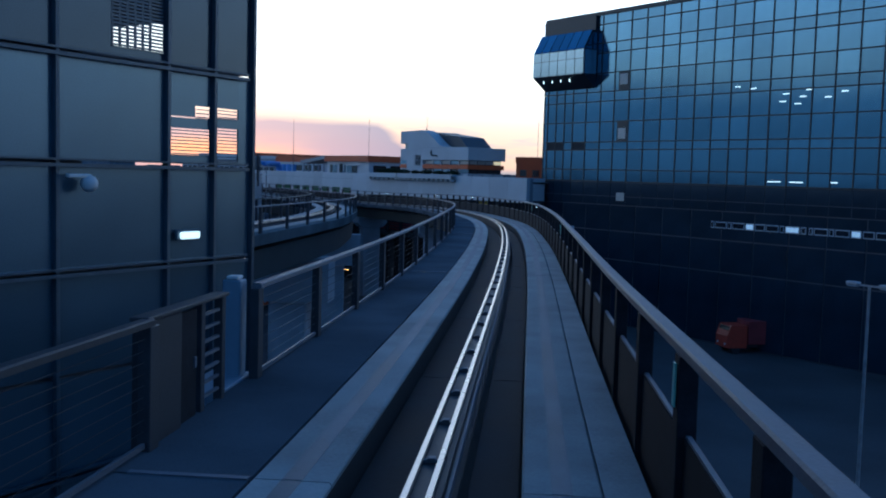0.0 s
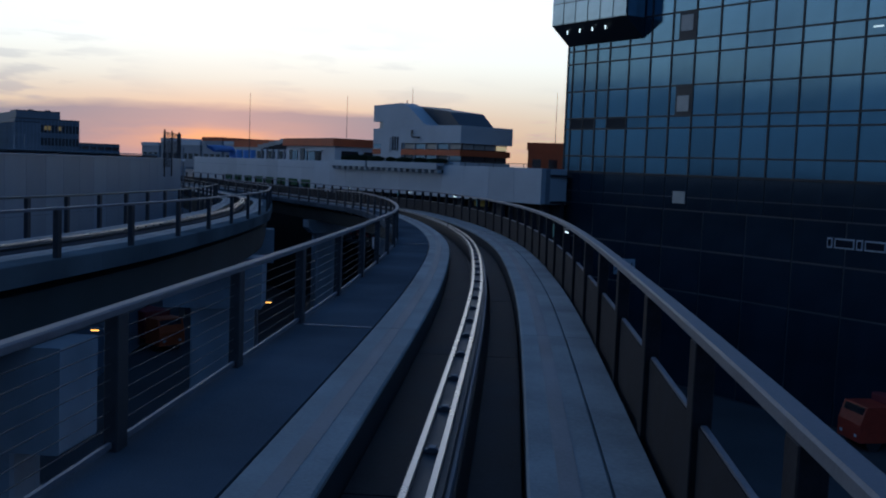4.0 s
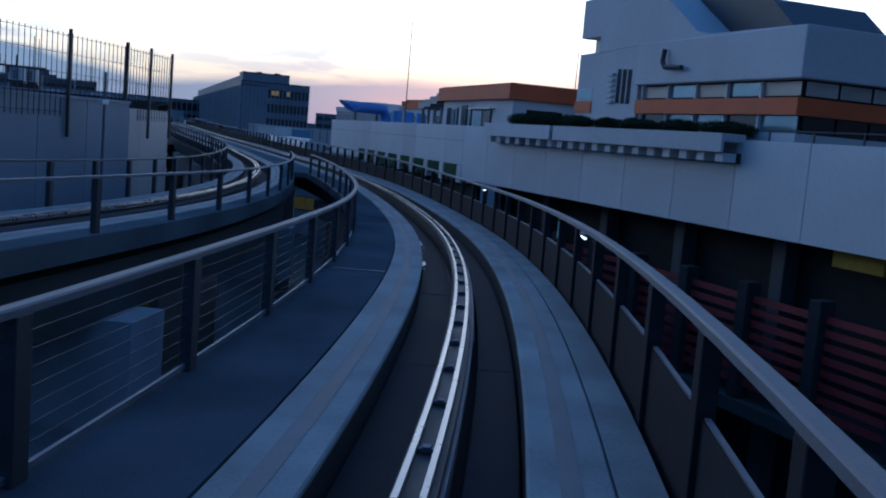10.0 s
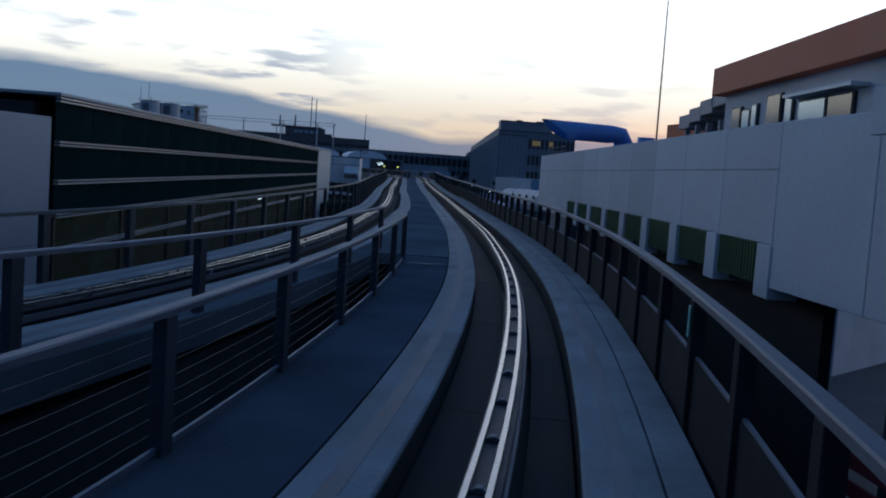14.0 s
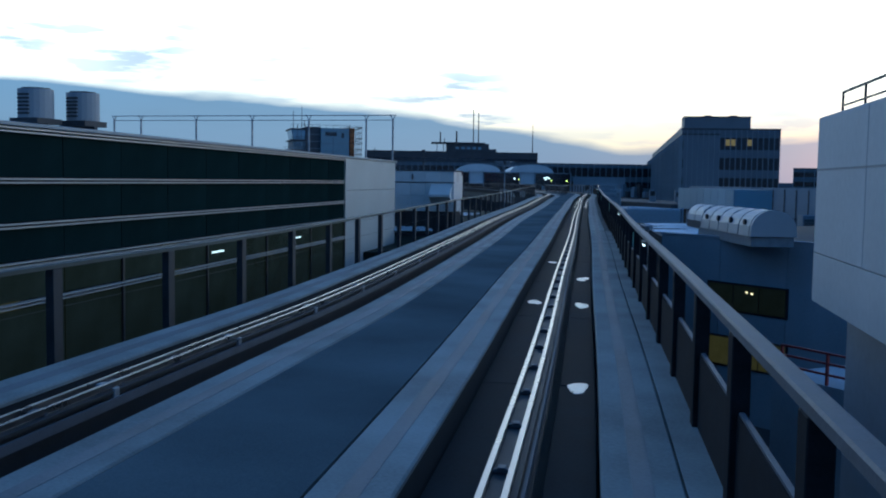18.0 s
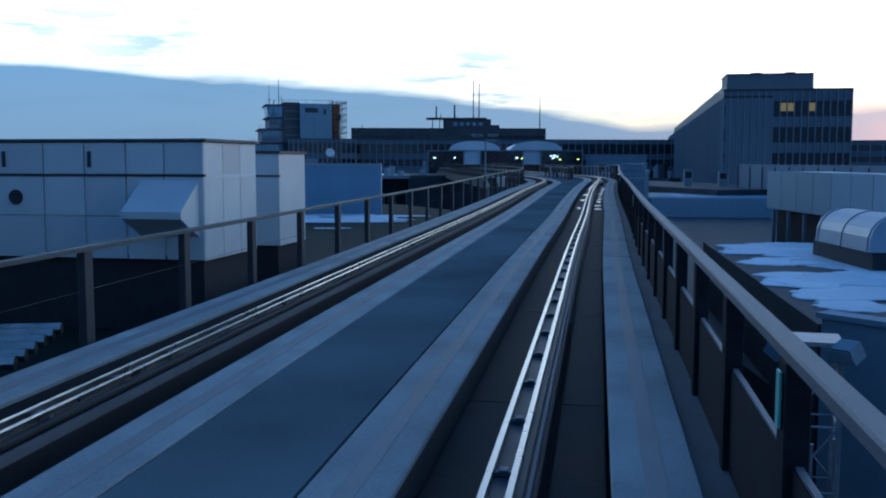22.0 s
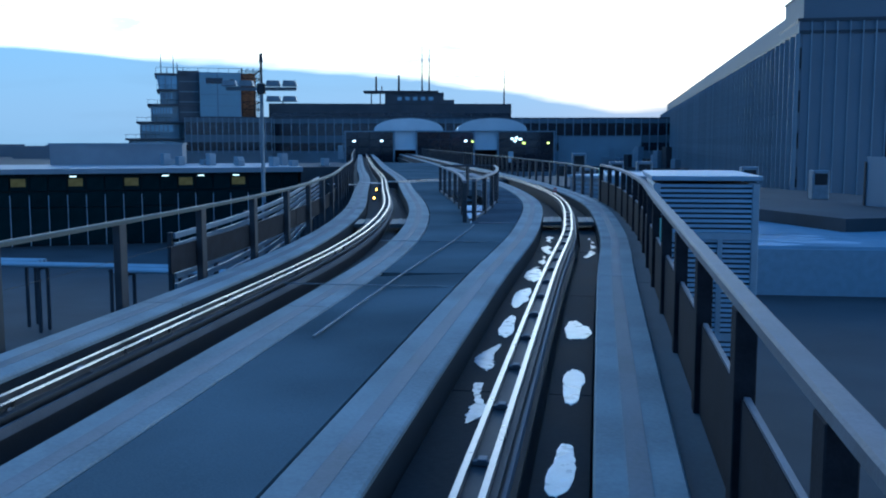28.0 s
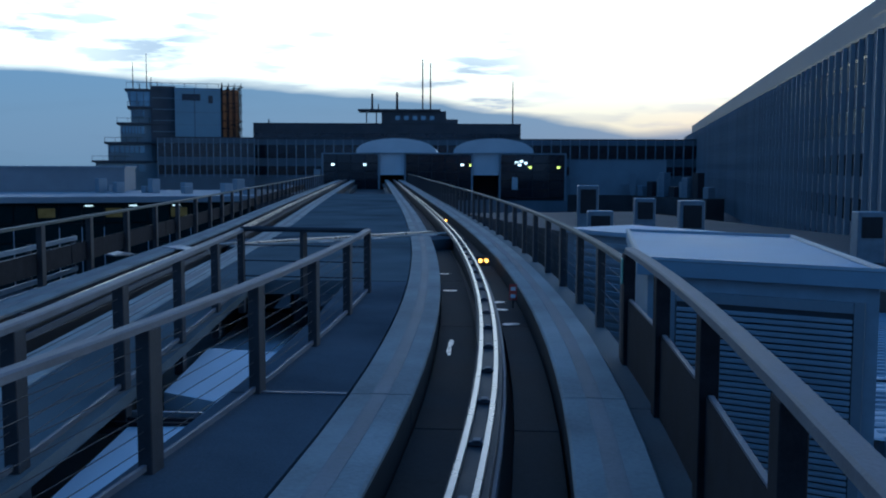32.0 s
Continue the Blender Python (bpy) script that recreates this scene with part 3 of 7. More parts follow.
def panel_barrier(line, name, lat, s0, s1, label, pitch=2.462):
    g = thing(name, label, "barrier", group="guideway railings")
    part("top_rail", sweep(line, [(lat - 0.07, 1.30), (lat + 0.07, 1.30), (lat + 0.07, 1.36), (lat + 0.055, 1.375), (lat - 0.055, 1.375), (lat - 0.07, 1.36)], s0, s1), M["rail_top"], g, "broad grey top rail")
    n = max(1, round((s1 - s0) / pitch))
    for i in range(n):
        u, v = s0 + (s1 - s0) * i / n + 0.02, s0 + (s1 - s0) * (i + 1) / n - 0.02
        part("kick_panel", sweep(line, rect(lat - 0.03, lat + 0.03, -0.7, 0.72), u, v), M["steel_brown"], g)
        part("edge_bar", sweep(line, rect(lat - 0.02, lat + 0.02, 0.722, 0.742), u + 0.12, v - 0.12), M["rail_top"], g)
    posts(line, g, lat - 0.01, s0, s1, pitch, POST_PANEL)
    return g


def barrier_offset(s):
    """The barrier stands farther out on the curve than on the straight."""
    f = min(max((s - 145.0) / 60.0, 0.0), 1.0)
    return 1.95 - 0.19 * f * f * (3 - 2 * f)


BARRIER = shifted(MAIN, barrier_offset)
S_OPEN = 258.3 + 2.462 * 29
panel_barrier(BARRIER, "barrier_right", 0.0, 258.3 - 2.462 * 103, S_OPEN, "dark brown panel barrier with broad grey top rail")
cable_railing(shifted(MAIN, lambda s: 1.76), "railing_open", 0.0, S_OPEN + 0.3, MAIN.length - 20, "dark open cable railing past the plant house", cables=4, pitch=2.5, kick=False, rail="steel_green")
cable_railing(MAIN, "railing_near_station", -2.63, at_y(-18.0), 35.7, "dark cable railing beside the walkway before a gate", cables=9, rail="steel_dark")
cable_railing(MAIN, "railing_walkway", -2.63, 130.2 - 3.5 * round((130.2 - at_y(11.5)) / 3.5), 130.2 + 3.5 * round((S_MEET - 130.2) / 3.5), "dark railing with thin cables along the blue-grey walkway")
cable_railing(SIDE, "railing_inner", 1.98, 4.0, SIDE.nearest(-26.6, 140.6), "dark open railing on the near edge of the second guideway", cables=0, pitch=4.35, kick=False)
cable_railing(SIDE, "railing_outer", -1.88, 4.0, SIDE.length - 30, "dark open railing on the outer edge of the second guideway", cables=1, pitch=3.2, kick=False, rail="steel_green")
def ease(s, s0, s1, a, b):
    f = min(max((s - s0) / (s1 - s0), 0.0), 1.0)
    return a + (b - a) * f


S_TIP = 319.25
PARTING = shifted(MAIN, lambda s: ease(s, S_TIP, S_TIP + 16.0, -2.72, -2.15))
tip = MAIN.stand(S_TIP) @ Vector((-3.0, 0, 0))
S_FORK = SIDE.nearest(tip.x, tip.y)
LAT_FORK = (SIDE.stand(S_FORK).inverted() @ tip).x
ISLAND = shifted(SIDE, lambda s: ease(s, S_FORK, S_FORK + 6.0, LAT_FORK, 2.55))
cable_railing(PARTING, "railing_parting", 0.0, S_TIP, S_TIP + 6 * 2.75, "dark cable railing at the gap where the guideways part", pitch=2.75)
cable_railing(ISLAND, "railing_island", 0.0, S_FORK, S_FORK + 6 * 2.75, "dark cable railing on the inner edge past the parting", pitch=2.75)

# dark mesh sheets on the lower half of the outer railing, and a slatted screen beyond it
outer = bpy.data.objects["railing_outer"]
a, b = SIDE.nearest(-104.0, 247.0), SIDE.length - 60.0
n = round((b - a) / 4.6)
for i in range(n):
    part("mesh_sheet", sweep(SIDE, rect(-1.965, -1.945, 0.1, 0.56), a + (b - a) * i / n + 0.03, a + (b - a) * (i + 1) / n - 0.03), M["steel_brown"], outer, "dark mesh sheet")
screen = thing("slat_screen", "low weathered screen of horizontal metal slats beside the guideway", "screen")
a, b = SIDE.nearest(-106.5, 250.0), SIDE.nearest(-131.0, 272.0)
for k in range(9):
    part("slat", sweep(SIDE, rect(-3.62, -3.56, -1.5 + 0.22 * k, -1.38 + 0.22 * k), a, b), M["hood_grey"], screen)
for i in range(11):
    part("post", boxes((-0.05, 0.05, -0.05, 0.05, GROUND, 0.4)), M["steel_dark"], screen, at=SIDE.stand(a + (b - a) * i / 10) @ Matrix.Translation((-3.68, 0, 0)))

# walkway plates, with pale joint strips
walkway = thing("walkway", "dark blue-grey walkway plates with pale joint strips", "walkway", kind="structure")
for a, b in joints(MAIN, 0.0, MAIN.length):
    for u, v in ((a, min(b, S_MEET)), (max(a, S_PART), min(b, S_HOLE))):
        if v - u > 0.5:
            part("plate", sweep(MAIN, rect(-2.72, -1.465, -0.3, -0.012), u + 0.02, v - 0.02), M["walkway"], walkway)
            part("joint_strip", sweep(MAIN, rect(-2.5, -1.47, -0.02, 0.004), u - 0.03, u + 0.05, 0.1), M["rail_top"], walkway)


def between(s0, s1, step=1.2, lat_a=-1.465, lat_b=1.475, z=-0.012):
    """Deck between the two guideways, from pad to pad or between other edges."""
    bm = bmesh.new()
    n = max(2, round((s1 - s0) / step))
    last = None
    for i in range(n + 1):
        m = MAIN.stand(s0 + (s1 - s0) * i / n)
        a = m @ Vector((lat_a, 0, z))
        q = SIDE.stand(SIDE.nearest(a.x - 2.3, a.y - 1.6))
        b = q @ Vector((lat_b, 0, z))
        row = [bm.verts.new(p) for p in (a, b, b - Vector((0, 0, 0.3)), a - Vector((0, 0, 0.3)))]
        if last:
            for k in range(4):
                bm.faces.new((last[k], last[(k + 1) % 4], row[(k + 1) % 4], row[k]))
        else:
            bm.faces.new(row)
        last = row
    bm.faces.new(last[::-1])
    return bm


for s0, s1 in ((S_MEET + 0.3, S_PART), (S_HOLE + 0.05, min(S_HOLE + 62.0, MAIN.length - 30.0))):
    for a, b in joints(MAIN, s0, s1):
        part("plate", between(a + 0.02, b - 0.02), M["deck"], walkway)
part("plate", sweep(SIDE, rect(1.475, 2.66, -0.14, -0.012), S_FORK - 3.0, S_FORK + 22.0), M["deck"], walkway)
p, q = PARTING.stand(S_TIP + 6 * 2.75).translation, ISLAND.stand(S_FORK + 6 * 2.75).translation
cross = thing("railing_cross", "short dark railing closing the gap between guideways", "railing", at=Matrix.Translation(p), group="guideway railings")
for z, r in ((1.16, 0.05), (0.85, 0.012), (0.55, 0.012), (0.25, 0.012)):
    part("top_rail" if r > 0.03 else "cable", cyl(bmesh.new(), (0, 0, z), (q.x - p.x, q.y - p.y, z), r, seg=8), M["steel_dark"], cross)
for k in range(3):
    part("post", boxes((-0.05, 0.05, -0.05, 0.05, -0.2, 1.13)), M["steel_dark"], cross, at=Matrix.Translation(((q.x - p.x) * k / 2, (q.y - p.y) * k / 2, 0)))
# thin pale seams in the deck before the parting
seams = thing("deck_seams", "thin pale sealed seams across the deck plates", "seam", kind="structure")
for s in (S_PART - 5.2, S_PART - 12.0):
    part("seam", sweep(MAIN, rect(-4.3, -1.47, -0.02, -0.006), s, s + 0.035, 0.1), M["deck_seam"], seams)
part("seam", sweep(MAIN, rect(-2.61, -2.58, -0.02, -0.006), S_PART - 16.0, S_PART - 0.5), M["deck_seam"], seams)

# cover plates over the trough by the points
covers = thing("trough_covers", "grey ribbed metal cover plates bridging the trough", "cover plate")
for line, s in ((MAIN, 320.9), (SIDE, 284.2)):
    for x0, x1 in ((-0.75, -0.2), (0.3, 0.77)):
        lid = part("plate", boxes((x0, x1, -0.88, 0.88, -0.2, -0.09), bevel=0.01), M["cover"], covers, at=line.stand(s))
        for x in (x0 + 0.24, x0 + 0.28, x1 - 0.05):
            part("rib", boxes((x - 0.009, x + 0.009, -0.86, 0.86, -0.089, -0.072)), M["rail_top"], lid)

# meltwater ice patches in the trough
rng = random.Random(5)
ice = thing("ice_patches", "white patches of melting ice on the trough slabs", "ice", kind="stuff")


def blob(bm, m, rx, ry, z, seg=24, rough=0.25):
    vs = []
    p1, p2 = rng.uniform(0, 6.3), rng.uniform(0, 6.3)
    for i in range(seg):
        a = 2 * math.pi * i / seg
        r = 1 + rough * (0.6 * math.sin(2 * a + p1) + 0.4 * math.sin(3 * a + p2) + rng.uniform(-0.25, 0.25))
        vs.append((rx * r * math.cos(a), ry * r * math.sin(a)))
    lo = [bm.verts.new(m @ Vector((x, y, z - 0.02))) for x, y in vs]
    hi = [bm.verts.new(m @ Vector((x * 0.96, y * 0.96, z + 0.006))) for x, y in vs]
    bm.faces.new(lo[::-1])
    bm.faces.new(hi)
    for i in range(seg):
        j = (i + 1) % seg
        bm.faces.new((lo[i], lo[j], hi[j], hi[i]))


def streak(s0, s1, lat, half, z=-0.36, step=0.07):
    """A ragged, broken strip of ice lying along the trough."""
    bm = bmesh.new()
    ph = [rng.uniform(0, 6.3) for _ in range(6)]
    n = max(6, round((s1 - s0) / step))
    last = None
    for i in range(n + 1):
        s = s0 + (s1 - s0) * i / n
        ends = min(1.0, 6.0 * i / n, 6.0 * (n - i) / n)
        w = half * ends * (0.55 + 0.45 * math.sin(2.1 * s + ph[0]) + 0.3 * math.sin(5.7 * s + ph[1]) + 0.18 * rng.uniform(-1, 1))
        mid = lat + half * (0.5 * math.sin(1.3 * s + ph[2]) + 0.3 * math.sin(4.1 * s + ph[3]))
        if w < 0.012:
            last = None
            continue
        m = MAIN.stand(s)
        jl, jr = rng.uniform(0.85, 1.15) * w, rng.uniform(0.85, 1.15) * w
        row = [bm.verts.new(m @ Vector(p)) for p in ((mid - jl, 0, z - 0.015), (mid - 0.85 * jl, 0, z + 0.006), (mid + 0.85 * jr, 0, z + 0.006), (mid + jr, 0, z - 0.015))]
        if last:
            for k in range(3):
                bm.faces.new((last[k], last[k + 1], row[k + 1], row[k]))
        last = row
    part("patch", bm, M["wet_ice"], ice)


# right and left of the beam: single lumps (from, to) and long broken streaks
for lat, lumps in ((0.53, ((197.0, 197.7), (205.2, 206.4), (210.8, 212.0), (275.4, 276.8), (278.4, 280.2), (282.6, 284.6), (286.0, 287.4), (289.0, 290.1), (292.2, 293.6), (294.7, 296.4), (298.4, 299.8), (301.1, 302.7), (304.0, 305.8))),
                   (-0.47, ((205.7, 206.6), (216.0, 216.8), (276.0, 277.6), (284.4, 286.4), (291.6, 294.0), (304.2, 305.9), (306.6, 308.8), (309.3, 311.6), (307.0, 308.0)))):
    for a, b in lumps:
        bm = bmesh.new()
        blob(bm, MAIN.stand((a + b) / 2) @ Matrix.Translation((lat + rng.uniform(-0.03, 0.03), 0, 0)), rng.uniform(0.12, 0.17), 0.42 * (b - a), -0.36, seg=36, rough=0.3)
        part("patch", bm, M["ice"], ice)
streak(313.3, 316.3, 0.55, 0.12)
streak(316.5, 318.4, 0.57, 0.09)
streak(300.2, 303.9, -0.47, 0.13)
streak(309.4, 313.0, -0.48, 0.12)
streak(313.0, 316.0, -0.50, 0.12)
streak(316.2, 318.3, -0.48, 0.10)
streak(330.4, 332.8, -0.58, 0.05)
streak(141.0, 145.6, -0.60, 0.07)
streak(136.2, 138.2, -0.68, 0.06)
streak(145.8, 148.8, -0.57, 0.06)
for s, lat in ((334.2, 0.46), (335.9, 0.38), (336.9, 0.38), (338.7, -0.55), (342.0, -0.63)):
    bm = bmesh.new()
    blob(bm, MAIN.stand(s) @ Matrix.Translation((lat, 0, 0)), 0.15, 0.10, -0.36)
    part("patch", bm, M["ice"], ice)

# lamps under the barrier rail, reflector plates, amber point lamps
lamp_me = link("tube", boxes((-0.012, 0.012, -0.28, 0.28, -0.02, 0.015)), M["lamp_white"])
case_me = link("housing", boxes((-0.03, 0.03, -0.34, 0.34, 0.016, 0.06), bevel=0.006), M["steel_dark"])
for s in (at_y(53.6), at_y(88.5), at_y(103.0), at_y(123.5), MAIN.nearest(-37.5, 166.2), MAIN.nearest(-46.5, 178.2), MAIN.nearest(-86.5, 232.0)):
    t = thing("tube_lamp", "slim fluorescent tube lamp under the barrier rail", "lamp", at=BARRIER.stand(s) @ Matrix.Translation((-0.1, 0, 1.24)), group="barrier lamps")
    part("tube", lamp_me, None, t)
    part("housing", case_me, None, t)
plate_me = link("plate", boxes((-0.008, 0.008, -0.05, 0.05, -0.16, 0.16), bevel=0.003), M["reflector"])
for k in range(13):
    tagged(part("reflector_plate", plate_me, None, at=BARRIER.stand(258.3 - 2.462 * 91 + 2.462 * 10 * k) @ Matrix.Translation((-0.095, 0.0, 1.08))), "pale green reflector plate fixed to a barrier post", "reflector", "reflector plates")
bulb_me = link("bulb", cyl(bmesh.new(), (0, -0.05, 0.0), (0, -0.02, 0.0), 0.05, seg=10), M["lamp_amber"])
hood_me = link("hood", boxes((-0.1, 0.1, -0.02, 0.06, -0.14, 0.12), bevel=0.01), M["steel_dark"])
for line, x, y, lat in ((MAIN, -123.2, 276.6, 0.52), (MAIN, -123.4, 276.8, 0.36), (MAIN, -137.2, 289.0, 0.4), (SIDE, -121.6, 265.2, -0.5), (SIDE, -126.5, 269.8, -0.4)):
    t = thing("point_lamp", "small amber signal lamp in the trough", "signal lamp", at=line.stand(line.nearest(x, y)) @ Matrix.Translation((lat, 0, -0.1)), group="signal lamps")
    part("bulb", bulb_me, None, t)
    part("hood", hood_me, None, t)
tag = thing("marker_post", "small red and white marker post in the trough", "marker", at=MAIN.stand(MAIN.nearest(-118.2, 272.0)) @ Matrix.Translation((0.6, 0, -0.3)))
part("stem", boxes((-0.02, 0.02, -0.02, 0.02, 0, 0.3)), M["steel_dark"], tag)
part("plate", boxes((-0.07, 0.07, -0.03, -0.021, 0.16, 0.46)), M["red_sign"], tag)
for z in (0.2, 0.34):
    part("bar", boxes((-0.045, 0.045, -0.036, -0.0315, z, z + 0.07)), M["snow"], tag)

# piers


def pier(line, s, top, half, high, taper):
    m = line.stand(s)
    t = thing("pier", "grey concrete T-shaped pier under a guideway", "pier", at=Matrix.Translation(m.translation) @ m.to_euler().to_matrix().to_4x4(), group="guideway piers")
    bm = bmesh.new()
    slab(bm, [(-half, top), (-half, top - high + taper), (taper - half - 0.02, top - high), (half - taper + 0.02, top - high), (half, top - high + taper), (half, top)], -1.0, 1.0)
    part("crosshead", bm, M["pier"], t)
    part("column", boxes((-1.1, 1.1, -0.7, 0.7, GROUND - m.translation.z, top - high), bevel=0.08), M["pier"], t)


for k in range(14):
    pier(MAIN, 18.0 + 26.0 * k, -1.71, 1.85, 1.15, 0.5)
for k in range(13):
    pier(SIDE, SIDE.nearest(-8.3, 81.3) % 25.0 + 25.0 * k, -2.06, 2.4, 2.55, 0.06)

# ------------------------------------------------------------------ ground
gm = bmesh.new()
box(gm, -2500, 2500, -2500, 2500, GROUND - 1, GROUND)
tagged(part("ground", gm, M["ground"]), "dark asphalt and paved ground far below the guideways", "ground", kind="structure")

# ------------------------------------------------------------------ facade helpers
CACHE = {}


def rect_mesh(name, w, h, d, mat, bevel=0.0):
    """A shared slab w wide, h high and d thick, from its lower left front corner."""
    key = (name, round(w, 3), round(h, 3), round(d, 3), mat, bevel)
    if key not in CACHE:
        CACHE[key] = link(name, boxes((0, w, 0, d, 0, h), bevel=bevel), M[mat])
    return CACHE[key]


def put(name, parent, x, z, w, h, y, d, mat, label="", bevel=0.0):
    return part(name, rect_mesh(name, w, h, d, mat, bevel), None, parent, label, at=Matrix.Translation((x, y, z)))


def panes(parent, xs, zs, y, mat, gap=0.05, tilt=0.25, skip=(), name="pane"):
    """Single panes in the fields of a grid, each a little out of true."""
    for i in range(len(xs) - 1):
        for j in range(len(zs) - 1):
            if (i, j) in skip:
                continue
            w, h = xs[i + 1] - xs[i] - gap, zs[j + 1] - zs[j] - gap
            ob = part(name, rect_mesh(name, w, h, 0.03, mat), None, parent)
            ob.matrix_basis = pose(xs[i] + gap / 2, y, zs[j] + gap / 2, rng.uniform(-tilt, tilt), 0, rng.uniform(-tilt, tilt))


def mullions(parent, xs, zs, y, wide, deep, mat="mullion"):
    for x in xs:
        put("mullion", parent, x - wide / 2, zs[0], wide, zs[-1] - zs[0], y, deep, mat)
    for z in zs:
        put("transom", parent, xs[0], z - wide / 2, xs[-1] - xs[0], wide, y + 0.01, deep, mat)


def steps(a, b, n):
    return [a + (b - a) * i / n for i in range(n + 1)]


# ------------------------------------------------------------------ blue glass tower
A, B = (11.4, 111.6), (45.0, 64.3)
tower = thing("glass_tower", "tall office tower clad in blue reflecting glass panes", "office building", at=seen_from(A, B))
W = span(A, B)
part("core", boxes((0.05, W, 0.1, 26, GROUND, 20.4)), M["dark_wall"], tower)
xs = [0.0, 0.6, 2.0, 3.36, 4.71, 6.75, 8.9, 10.9, 13.0, 15.12, 17.3] + [17.3 + 2.11 * i for i in range(1, 20)]
zs = [2.92, 4.15, 6.25, 7.08, 9.2, 11.36, 12.36, 14.3, 16.4, 17.45, 19.4, 20.4]
panes(tower, xs, zs, 0.03, "glass_blue", tilt=0.14, skip={(1, 2), (2, 2), (4, 2), (7, 3), (7, 6)})
mullions(tower, xs, zs, -0.03, 0.12, 0.07)
put("roof_edge", tower, -0.1, 20.42, W, 0.35, -0.1, 0.5, "mullion", "dark parapet edge")
for i, j in ((1, 2), (2, 2), (4, 2)):
    put("vent_panel", tower, xs[i] + 0.03, zs[j] + 0.03, xs[i + 1] - xs[i] - 0.06, 0.77, 0.02, 0.05, "black_and_shade", "black vent panel")
for i, j in ((7, 3), (7, 6)):
    put("blue_field", tower, xs[i] + 0.03, zs[j] + 0.03, xs[i + 1] - xs[i] - 0.06, zs[j + 1] - zs[j] - 0.06, 0.03, 0.03, "glass_blue")
    put("window_frame", tower, xs[i] + 0.58, zs[j] + 0.05, 1.42, zs[j + 1] - zs[j] - 0.1, 0.0, 0.06, "mullion")
    put("open_window", tower, xs[i] + 0.78, zs[j] + (0.3 if j == 3 else 0.6), 1.05, 1.1, -0.05, 0.04, "pale_blind", "small pale window")
put("notice", tower, 11.75, 0.95, 1.12, 0.85, -0.02, 0.05, "pale_blind", "pale square board")
# dark lower storeys
panes(tower, steps(0, W, 16), [GROUND + 0.1, -5.2, -2.2, 0.5], 0.05, "glass_navy", gap=0.12)
panes(tower, xs, [0.5, 1.4, 2.85], 0.05, "glass_navy", gap=0.08)
for x0 in (24.2, 34.6):
    for k, w in enumerate((0.35, 1.3, 0.4, 1.3, 0.9, 1.0, 1.3, 0.4, 1.4, 0.5)):
        x = x0 + sum((0.35, 1.3, 0.4, 1.3, 0.9, 1.0, 1.3, 0.4, 1.4, 0.5)[:k]) + 0.14 * k
        fr = put("strip_window", tower, x, -1.1, w, 0.62, 0.0, 0.05, "pale_frame", "small window with a pale frame")
        part("pane", rect_mesh("pane", w - 0.16, 0.42, 0.02, "lit_cold" if k in (4, 8) else "glass_dark"), None, fr, at=Matrix.Translation((0.08, -0.025, 0.1)))
for x, z in ((27.9, 11.6), (29.4, 11.3), (31.3, 10.95), (33.0, 10.65), (31.0, 10.3), (32.5, 10.05), (33.6, 11.2), (26.2, 11.85), (35.4, 10.5), (36.9, 10.9), (30.2, 3.3), (30.9, 3.3), (32.4, 3.3), (33.1, 3.3), (36.4, 3.35)):
    put("ceiling_lamp", tower, x, z, 0.62, 0.09, -0.006, 0.03, "lamp_office", "lit ceiling lamp behind the glass")
# bay at the upper corner
SWAP = Matrix(((0, 1, 0, 0), (1, 0, 0, 0), (0, 0, 1, 0), (0, 0, 0, 1)))
bay = [(0.0, 12.8), (-1.85, 14.2), (-1.85, 16.8), (-0.7, 18.9), (0.0, 18.9)]
bm = slab(bmesh.new(), bay, 0.0, 8.1)
bm.transform(SWAP)
bay_body = part("bay", bm, M["mullion"], tower, "projecting glazed bay with a sloping glass roof")
bx = steps(0.0, 8.1, 6)
for i in range(6):
    w = bx[i + 1] - bx[i] - 0.1
    part("bay_pane", rect_mesh("bay_pane", w, 1.55, 0.04, "glass_pale"), None, bay_body, at=Matrix.Translation((bx[i] + 0.05, -1.9, 14.25)))
    part("bay_pane", rect_mesh("bay_pane", w, 0.9, 0.04, "glass_pale"), None, bay_body, at=Matrix.Translation((bx[i] + 0.05, -1.9, 15.87)))
    part("bay_roof_pane", rect_mesh("bay_roof_pane", w, 2.3, 0.04, "glass_blue"), None, bay_body, at=pose(bx[i] + 0.05, -1.9, 16.85, -29, 0, 0))
for x0 in (-0.04, 8.1):
    bm = slab(bmesh.new(), [(-0.1, 14.25), (-1.75, 14.25), (-1.75, 16.75), (-0.1, 16.75)], x0, x0 + 0.04)
    bm.transform(SWAP)
    part("bay_side_pane", bm, M["glass_pale"], bay_body)
    bm = slab(bmesh.new(), [(-0.1, 16.85), (-1.7, 16.85), (-0.75, 18.6), (-0.1, 18.6)], x0, x0 + 0.04)
    bm.transform(SWAP)
    part("bay_side_pane", bm, M["glass_blue"], bay_body)
put("roof_screen", tower, 0.0, 18.9, 8.1, 1.5, -0.3, 0.3, "mullion", "dark parapet over the bay")
for x in (1.2, 2.6, 4.0, 5.4):
    part("bay_lamp", rect_mesh("bay_lamp", 0.06, 0.4, 0.05, "lamp_white"), None, bay_body, "small lit tube under the bay", at=Matrix.Translation((x, -1.35, 13.55)))

